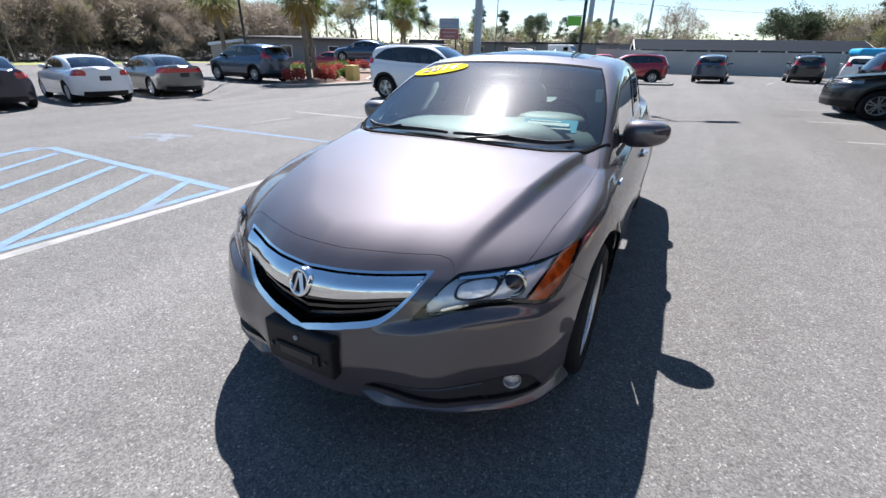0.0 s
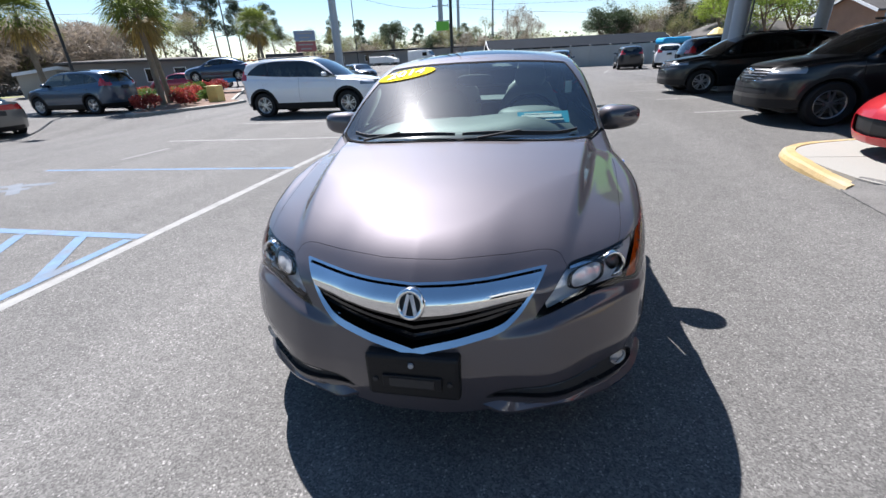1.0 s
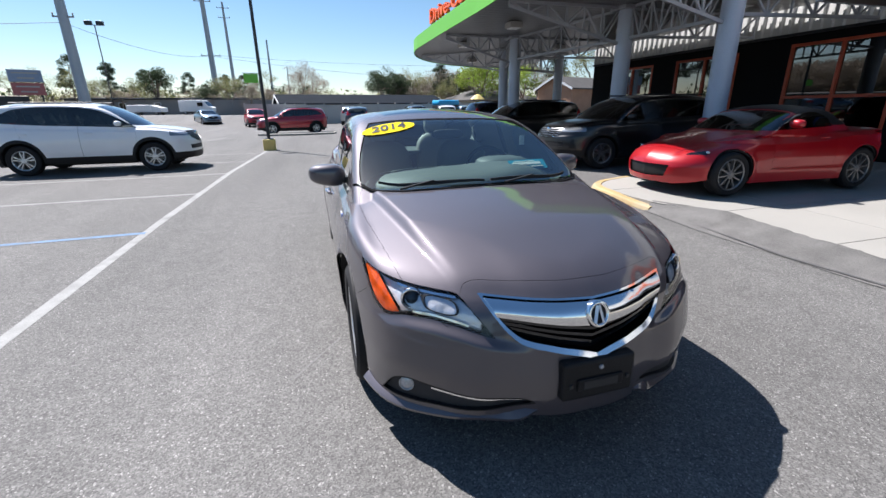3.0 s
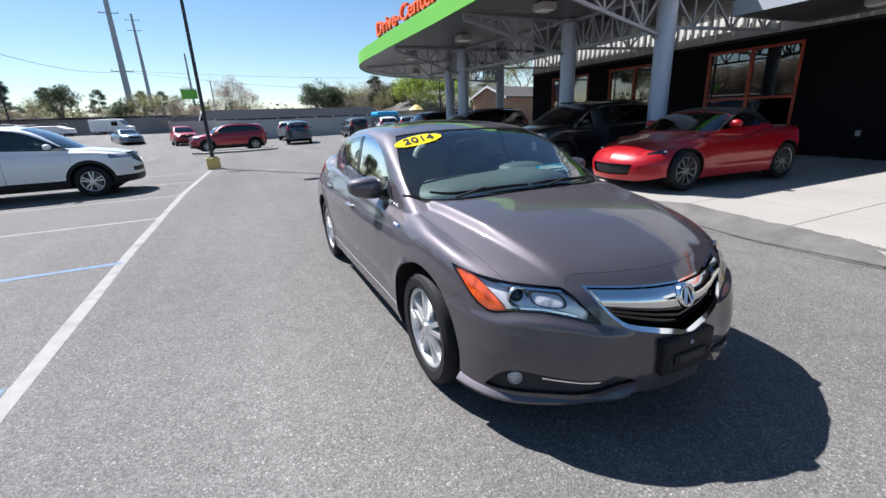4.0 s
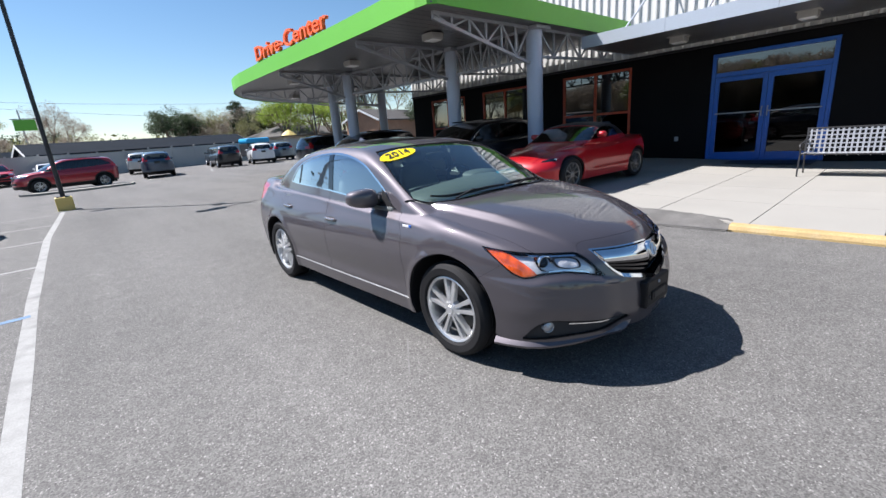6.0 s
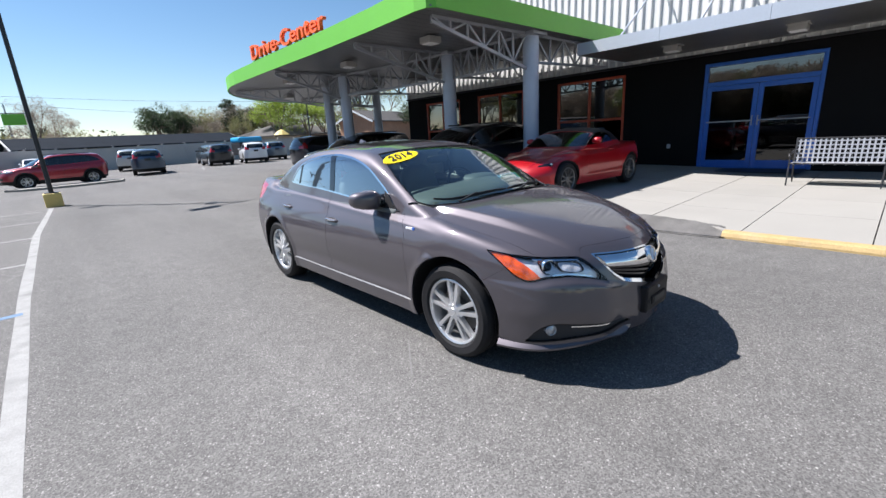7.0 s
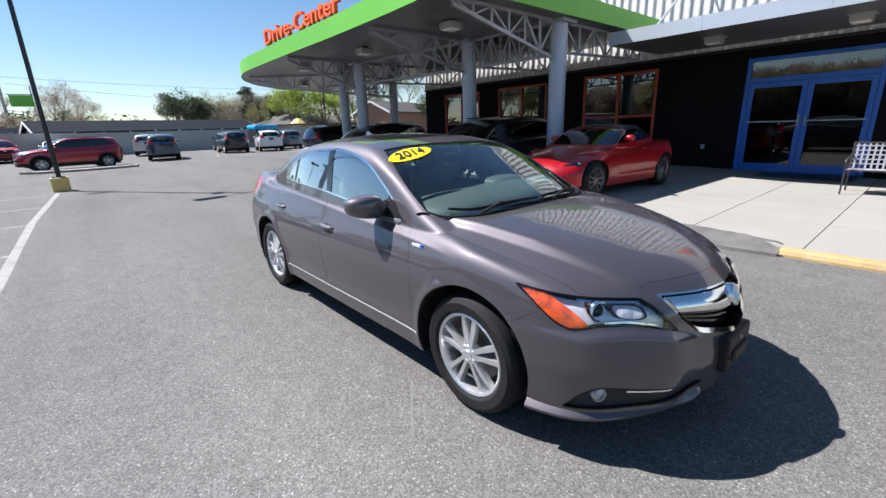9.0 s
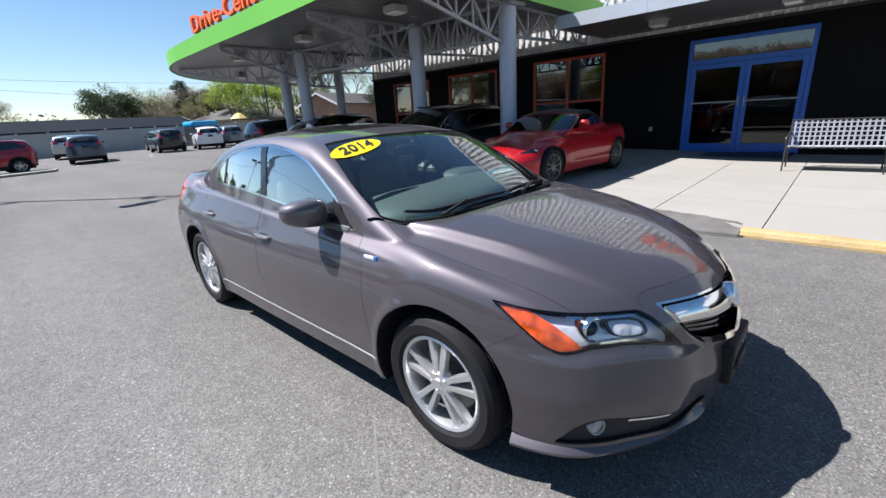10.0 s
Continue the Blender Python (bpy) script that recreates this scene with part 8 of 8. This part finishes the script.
def make_tree(kind, seed):
    rng = np.random.default_rng(seed)
    g, tips = Geo(), []
    t = thing(kind["name"], kind["label"], "tree", group=kind["group"], at=(0, 0, -200))
    h = kind["height"]
    if kind.get("pine"):
        lean = Vector((rng.normal() * 0.03, rng.normal() * 0.03, 1)).normalized()
        g.tube((0, 0, -0.2), lean * h, 0.17, 0.04, 8)
        pts = []
        for k in range(34):
            u = 0.45 + 0.55 * rng.random()
            a = rng.random() * 6.28
            r = (1.25 - u) * h * 0.22 * (0.5 + 0.8 * rng.random())
            p = lean * h * u
            tip = p + Vector((math.cos(a) * r, math.sin(a) * r, 0.25 * r))
            g.tube(p, tip, 0.04, 0.015, 4, caps=False)
            pts.append(leaf_cloud(rng, tip, (0.8, 0.8, 0.5), 200, kind["leaf"]))
        leaves = np.vstack(pts)
    else:
        top = Vector((rng.normal() * 0.05, rng.normal() * 0.05, 1)).normalized()
        branch_tree(g, rng, Vector((0, 0, -0.2)), top, h * 0.34, h * kind.get("girth", 0.024), kind.get("depth", 3), tips, kind.get("spread", 0.55))
        pts = [leaf_cloud(rng, tip + Vector(rng.normal(size=3)) * 0.2, (h * kind["puff"], h * kind["puff"], h * kind["puff"] * 0.75), kind["count"], kind["leaf"], kind.get("wide", 0.5)) for tip in tips]
        leaves = np.vstack(pts)
    child("trunk", g.mesh("trunk", kind.get("bark", M_BARK), True), t)
    child("crown", cloud_mesh("crown", leaves, kind["mat"]), t)
    return t


KINDS = {
    "oak": dict(name="oak_tree", label="dark evergreen oak with a dense rounded crown", group="background trees", height=8.0, puff=0.115, count=170, leaf=0.085, mat=M_OAK, depth=3, spread=0.60),
    "pine": dict(name="pine_tree", label="tall dark pine with an open crown", group="background trees", height=11.0, pine=True, leaf=0.10, mat=M_PINE),
    "spring": dict(name="spring_tree", label="tree in bright yellow-green spring leaf", group="background trees", height=7.5, puff=0.11, count=130, leaf=0.075, mat=M_SPRING, depth=3, spread=0.6),
    "olive": dict(name="budding_tree", label="tree with a thin olive-brown budding crown", group="background trees", height=8.5, puff=0.105, count=120, leaf=0.065, mat=M_OLIVE, depth=3, spread=0.5, girth=0.016),
    "bare": dict(name="bare_tree", label="bare grey-brown tree with fine twigs", group="background trees", height=8.0, puff=0.10, count=100, leaf=0.17, wide=0.07, mat=M_TWIG, depth=3, spread=0.5, girth=0.014),
}
PROTO = {k: [make_tree(v, 11 + 7 * i + j) for j in range(2)] for i, (k, v) in enumerate(KINDS.items())}
rng_t = np.random.default_rng(5)


def plant(kind, x, y, size=1.0):
    src = PROTO[kind][int(rng_t.integers(2))]
    s = size * (1.0 if kind == "pine" else 1.55) * (0.92 + 0.16 * rng_t.random())
    src_scale = src.scale.copy()
    src.scale = (s, s, s)
    t = copy_thing(src, pose(x, y, gz(x, y) - 0.05, 0, 0, rng_t.random() * 360))
    src.scale = src_scale
    return t


for kind, x, y, s in (
        ("oak", 9.2, 69.0, 0.66), ("oak", 11.6, 69.5, 0.70), ("oak", 10.4, 71.0, 0.76), ("bare", 13.3, 72.0, 0.58), ("olive", 15.2, 72.0, 0.66), ("olive", 17.2, 73.0, 0.68), ("bare", 16.2, 70.0, 0.6), ("pine", 19.6, 72.0, 0.72), ("oak", 20.3, 71.0, 0.75), ("bare", 22.4, 72.5, 0.9),
        ("olive", 17.5, 63.0, 0.5), ("spring", 20.6, 57.0, 0.82), ("spring", 24.0, 56.0, 0.85), ("spring", 22.0, 60.0, 0.8), ("spring", 27.0, 58.0, 0.8), ("bare", 31.0, 60.0, 1.0), ("pine", 33.0, 58.0, 0.8), ("olive", 36.0, 54.0, 0.9), ("oak", 36.5, 47.0, 0.6),
        ("bare", -8.6, 60.0, 0.44), ("bare", -6.6, 63.5, 0.36), ("bare", -2.8, 76.0, 0.78), ("bare", -1.2, 78.0, 0.72), ("olive", -11.5, 63.0, 0.5),
        ("pine", -30.0, 95.0, 0.7), ("oak", -27.0, 90.0, 0.8), ("pine", -23.5, 96.0, 0.65), ("pine", -17.0, 98.0, 0.62), ("pine", -14.0, 96.0, 0.60), ("oak", -19.0, 92.0, 0.55), ("olive", -10.0, 94.0, 0.6), ("pine", -33.0, 88.0, 0.7), ("pine", -37.0, 84.0, 0.75), ("olive", -38.0, 80.0, 0.7), ("olive", -31.0, 85.0, 0.65),
        ("olive", -42.0, 80.0, 0.8), ("pine", -46.0, 78.0, 0.9), ("pine", -50.0, 74.0, 1.05), ("pine", -53.0, 72.0, 1.1), ("pine", -56.0, 70.0, 1.15), ("pine", -58.5, 66.0, 1.1), ("bare", -52.0, 66.0, 1.0), ("bare", -57.0, 60.0, 1.1), ("oak", -62.0, 58.0, 1.0), ("olive", -50.0, 62.0, 0.8),
        ("bare", -60.0, 52.0, 1.2), ("bare", -56.0, 46.0, 1.2), ("olive", -60.0, 42.0, 1.25), ("bare", -55.0, 38.0, 1.2), ("bare", -58.0, 33.0, 1.3), ("olive", -56.0, 28.0, 1.3), ("bare", -53.0, 24.0, 1.25), ("bare", -57.0, 20.0, 1.3), ("olive", -54.0, 16.0, 1.35), ("bare", -56.0, 11.0, 1.3), ("bare", -53.0, 6.0, 1.3), ("pine", -60.0, 36.0, 1.2), ("pine", -61.0, 24.0, 1.25), ("oak", -60.0, 14.0, 1.2), ("bare", -50.0, 31.0, 1.1), ("bare", -51.0, 18.0, 1.15),
        ("olive", -40.0, -55.0, 0.8), ("oak", -14.0, -62.0, 0.8), ("pine", 6.0, -60.0, 0.8), ("olive", -58.0, -32.0, 0.8), ("oak", -60.0, -12.0, 0.8), ("pine", -60.0, -20.0, 0.8), ("oak", -30.0, -60.0, 0.8)):
    plant(kind, x, y, s * (0.50 if x < -49 and -10 < y < 60 else 1.0))
for group in PROTO.values():
    for o in group:
        for c in (*o.children_recursive, o):
            bpy.data.objects.remove(c)


def bush(x, y, r, mat, label, seed):
    rng = np.random.default_rng(seed)
    b = thing("bush", label, "bush", group="island bushes", at=(x, y, gz(x, y) + 0.10))
    pts = np.vstack([leaf_cloud(rng, (rng.normal() * r * 0.35, rng.normal() * r * 0.35, r * 0.55 + rng.random() * r * 0.15), (r * 0.6, r * 0.6, r * 0.5), 330, 0.045) for _ in range(4)])
    pts[:, 2] = np.maximum(pts[:, 2], 0.01)
    child("leaves", cloud_mesh("leaves", pts, mat), b)
    g = Geo()
    for k in range(5):
        a = 1.256 * k
        g.tube((0, 0, -0.05), (0.4 * r * math.cos(a), 0.4 * r * math.sin(a), 0.6 * r), 0.015, 0.008, 4)
    child("stems", g.mesh("stems", M_BARK), b)


for i, (x, y, r, red) in enumerate(((-14.0, 13.4, 0.5, 1), (-13.6, 15.0, 0.55, 1), (-14.1, 16.2, 0.4, 0), (-14.6, 17.6, 0.45, 0), (-15.8, 17.6, 0.6, 1), (-16.6, 18.6, 0.6, 0), (-17.3, 19.7, 0.6, 1), (-18.0, 20.8, 0.65, 0), (-18.8, 21.9, 0.65, 1), (-19.5, 23.0, 0.7, 0), (-20.3, 24.2, 0.7, 1), (-20.9, 25.4, 0.65, 0), (-21.5, 26.8, 0.7, 1), (-15.2, 16.6, 0.45, 0), (-18.6, 18.2, 0.6, 0), (-20.0, 20.0, 0.6, 1), (-21.5, 28.4, 0.7, 1))):
    bush(x - 1.5, y + 1.6, r, M_BUSHRED if red else M_BUSHGREEN, "low red-leaved bush in the island bed" if red else "clipped green bush in the island bed", 40 + i)


def palm(x, y, h, seed, label, crown=1.0):
    rng = np.random.default_rng(seed)
    p = thing("palm_tree", label, "palm tree", group="palms", at=(x, y, gz(x, y)))
    g = Geo()
    lean = (rng.normal() * 0.12, rng.normal() * 0.12)
    prev = Vector((0, 0, -0.1))
    for k in range(1, 13):
        u = k / 12
        q = Vector((lean[0] * u * u * h * 0.3, lean[1] * u * u * h * 0.3, h * u))
        g.tube(prev, q, 0.135 - 0.03 * u + (0.012 if k % 2 else 0), 0.135 - 0.03 * u, 10, caps=False)
        prev = q
    child("trunk", g.mesh("trunk", M_PALMBARK, True), p)
    top = prev
    for part_name, mat, count, droop in (("fronds", M_PALM, 54, 0.0), ("dry_fronds", M_PALMDRY, 12, 1.0)):
        vs, fs = [], []
        for k in range(count):
            a = 2 * math.pi * (k * 0.618 + 0.1 * rng.random())
            el = (1.35 - 1.7 * k / count) if not droop else (-0.5 - 0.7 * rng.random())
            L = crown * (1.0 + 0.2 * rng.random()) * (0.85 if droop else 1.0)
            d = Vector((math.cos(a) * math.cos(el), math.sin(a) * math.cos(el), math.sin(el)))
            side_v = Vector((-math.sin(a), math.cos(a), 0))
            up = d.cross(side_v) * -1
            hub = top + d * L * 0.55 + Vector((0, 0, -0.04))
            o = len(vs)
            vs += [top - side_v * 0.015, top + side_v * 0.015, hub + side_v * 0.01, hub - side_v * 0.01]
            fs.append((o, o + 1, o + 2, o + 3))
            # folded fan of narrow blades with drooping tips
            for w in np.linspace(-1.5, 1.5, 17):
                dv = (d * math.cos(w) + side_v * math.sin(w) + up * 0.12 * rng.normal()).normalized()
                ln = L * 0.75 * (0.75 + 0.25 * math.cos(w)) * (0.85 + 0.3 * rng.random())
                nb = dv.cross(up).normalized() * 0.028
                m1 = hub + dv * ln * 0.55
                tip = hub + dv * ln + Vector((0, 0, -0.28 * ln))
                o = len(vs)
                vs += [hub, m1 - nb, tip, m1 + nb]
                fs.append((o, o + 1, o + 2, o + 3))
        child(part_name, mesh_from(part_name, vs, fs, mat), p, "green fan fronds" if not droop else "dry yellow hanging fronds")


palm(-17.0, 17.5, 3.9, 3, "cabbage palm with yellowing fronds on the island", 1.15)
palm(-17.7, 18.7, 3.6, 8, "short cabbage palm on the island", 1.1)
palm(-23.5, 17.8, 4.0, 4, "cabbage palm behind the parked cars", 1.2)
palm(-22.6, 35.6, 4.6, 5, "cabbage palm by the far lot", 1.35)
palm(-24.0, 37.0, 4.3, 6, "cabbage palm by the far lot", 1.3)

# far woods that close the horizon
rng_w = np.random.default_rng(21)
for name, mat, n, size in (("far_woods", M_OLIVE, 260, 0.5), ("far_woods", M_PINE, 220, 0.5), ("far_woods", M_TWIG, 160, 0.5)):
    pts = []
    for k in range(n):
        a = radians(-100 + 200 * (k + rng_w.random()) / n) if k % 4 else radians(rng_w.random() * 360)
        d = 125 + 45 * rng_w.random()
        hh = 2.5 + 4.5 * rng_w.random() ** 1.5
        pts.append(leaf_cloud(rng_w, (d * math.sin(a), d * math.cos(a), hh * 0.55), (3.2 + 2 * rng_w.random(), 3.2, hh * 0.6), 70, size))
    tagged(new(name, cloud_mesh(name, np.vstack(pts), mat)), "distant belt of mixed trees", "woods", kind="stuff")
# nearer belts: mixed trees beyond the lot, brown winter wood beyond the grass
for name, mat, n, x0, y0, x1, y1, top, leaf in (("far_woods", M_OLIVE, 90, -48, 92, 4, 100, 5.0, 0.20), ("far_woods", M_PINE, 60, -50, 96, 0, 104, 6.0, 0.22), ("far_woods", M_TWIG, 60, -46, 90, 2, 96, 4.5, 0.18),
                                                 ("winter_wood", M_TWIG, 560, -55, -16, -60, 60, 7.4, 0.20), ("winter_wood", M_OLIVE, 300, -58, -16, -63, 62, 7.2, 0.17), ("winter_wood", M_TWIG, 420, -61, -16, -66, 62, 7.8, 0.30), ("winter_wood", M_OAK, 240, -60, -16, -65, 64, 4.6, 0.24), ("far_woods", M_TWIG, 80, 12.5, 75, 26, 71, 6.6, 0.13), ("far_woods", M_OLIVE, 70, 13.5, 77, 32, 68, 6.2, 0.14), ("far_woods", M_OAK, 26, 19, 78, 34, 66, 5.0, 0.16)):
    pts = []
    for k in range(n):
        u = (k + rng_w.random()) / n
        hh = top * (0.25 + 0.75 * rng_w.random())
        pts.append(leaf_cloud(rng_w, (x0 + (x1 - x0) * u + rng_w.normal() * 2, y0 + (y1 - y0) * u + rng_w.normal() * 1.5, hh), (1.7, 1.7, 1.3), 150, leaf * (2.6 if mat is M_TWIG else 1.0), 0.07 if mat is M_TWIG else 0.4))
    tagged(new(name, cloud_mesh(name, np.vstack(pts), mat)), "distant belt of mixed trees" if name == "far_woods" else "brown winter wood beyond the grass", "woods", kind="stuff")
# dark undergrowth below the left-hand trees
pts = np.vstack([leaf_cloud(rng_w, (-53 - 6 * rng_w.random(), -16 + 78 * k / 150, 0.8), (2.2, 1.2, 0.9), 70, 0.4, 0.12) for k in range(150)])
tagged(new("undergrowth", cloud_mesh("undergrowth", pts, M_TWIG)), "brown brush below the trees", "brush", kind="stuff")


# ---- bench ----
def garden_bench():
    b = thing("bench", "grey steel park bench with a woven strap back on the walk", "bench", at=(6.98, 1.38, wz(1.2)))
    L = 1.30
    M_STRAP = material("pale_grey_bench_paint", (0.30, 0.31, 0.33), 0.45, vary=0.08, scale=3, fine=40)
    # seat straps along the length, front to back; the bench faces the lot
    for k in range(6):
        x = 0.02 + 0.085 * k
        child("seat_slat", Geo().box(x, x + 0.079, -L, 0, 0.425 - 0.003 * k, 0.432 - 0.003 * k).mesh("seat_slat", M_STRAP), b)
    for k in range(9):
        y = -L + 0.03 + k * (L - 0.1) / 8
        child("seat_cross_strap", Geo().bar((0.01, y + 0.02, 0.421), (0.50, y + 0.02, 0.405), 0.006, 0.045).mesh("seat_cross_strap", M_STRAP), b)
    # woven back
    lean = 0.20
    for k in range(5):
        z = 0.50 + 0.078 * k
        x = 0.52 + lean * (z - 0.42)
        child("back_slat", Geo().bar((x, -L, z), (x, 0, z), 0.006, 0.022).mesh("back_slat", M_STRAP, False), b).rotation_euler = (0, 0, 0)
    for k in range(17):
        y = -L + 0.04 + k * (L - 0.08) / 16
        child("back_strap", Geo().bar((0.525, y, 0.42), (0.525 + lean * 0.44, y, 0.86), 0.028, 0.005).mesh("back_strap", M_STRAP), b)
    child("top_rail", Geo().tube((0.525 + lean * 0.44, -L - 0.02, 0.865), (0.525 + lean * 0.44, 0.02, 0.865), 0.014).mesh("top_rail", M_DARK_METAL), b)
    child("front_rail", Geo().tube((0.02, -L - 0.02, 0.42), (0.02, 0.02, 0.42), 0.014).mesh("front_rail", M_DARK_METAL), b)
    for y in (-L - 0.01, 0.01):
        child("leg", Geo().bar((-0.03, y, 0.0), (0.03, y, 0.43), 0.024, 0.024).mesh("leg", M_DARK_METAL), b)
        child("leg", Geo().bar((0.62, y, 0.0), (0.52, y, 0.40), 0.024, 0.024).mesh("leg", M_DARK_METAL), b)
        child("back_post", Geo().bar((0.52, y, 0.40), (0.525 + lean * 0.46, y, 0.88), 0.03, 0.03).mesh("back_post", M_DARK_METAL), b)
        child("armrest", Geo().tube((-0.02, y, 0.60), (0.36, y, 0.64), 0.018).tube((0.36, y, 0.64), (0.56, y, 0.66), 0.018).tube((-0.02, y, 0.60), (-0.05, y, 0.56), 0.018).mesh("armrest", M_DARK_METAL), b)
        child("arm_post", Geo().bar((0.02, y, 0.42), (0.02, y, 0.60), 0.022, 0.022).mesh("arm_post", M_DARK_METAL), b)


garden_bench()

# red letters on the siding above the doors, out of direct view: plain strokes
wall_sign = thing("wall_sign", "row of red letter-like strokes on the white siding", "sign")
for k in range(11):
    y = 2.6 - 0.55 * k
    g = Geo().box(WALL_X - 0.17, WALL_X - 0.09, y - 0.36, y, 5.0, 5.75, 0.01)
    child("stroke", g.mesh("stroke", M_ORANGE), wall_sign)

# ---- walk slabs ----
def clip_rect(poly, x0, x1, y0, y1):
    def cut(pts, inside, meet):
        out = []
        for i, p in enumerate(pts):
            q = pts[i - 1]
            if inside(p):
                if not inside(q):
                    out.append(meet(q, p))
                out.append(p)
            elif inside(q):
                out.append(meet(q, p))
        return out
    lx = lambda v: (lambda q, p: (v, q[1] + (p[1] - q[1]) * (v - q[0]) / (p[0] - q[0])))
    ly = lambda v: (lambda q, p: (q[0] + (p[0] - q[0]) * (v - q[1]) / (p[1] - q[1]), v))
    for ins, mt in ((lambda p: p[0] >= x0, lx(x0)), (lambda p: p[0] <= x1, lx(x1)), (lambda p: p[1] >= y0, ly(y0)), (lambda p: p[1] <= y1, ly(y1))):
        if poly:
            poly = cut(poly, ins, mt)
    return poly


walk_outline = WALK_EDGE + [(9.9, 6.45), (9.9, -14.0)]
ys = [-14.0, -11.0, -8.6, -6.2, -3.8, -2.45, -1.2, -0.04, 1.11, 2.32, 3.6, 5.1, 6.45]
xs = [2.3, 3.92, 5.38, 6.84, 8.3, 9.9]
for ya, yb in zip(ys, ys[1:]):
    for xa, xb in zip(xs, xs[1:]):
        gx = 0.004
        poly = clip_rect(list(walk_outline), xa + gx, xb - gx, ya + 0.006, yb - 0.006)
        if len(poly) < 3:
            continue
        n = len(poly)
        vs = [(x, y, 0.0) for x, y in poly] + [(x, y, wz(y)) for x, y in poly]
        fs = [tuple(range(n)), tuple(range(n, 2 * n))[::-1]] + [(i, n + i, n + (i + 1) % n, (i + 1) % n) for i in range(n)]
        child("slab", mesh_from("slab", vs, fs, M_CONCRETE), walkway)
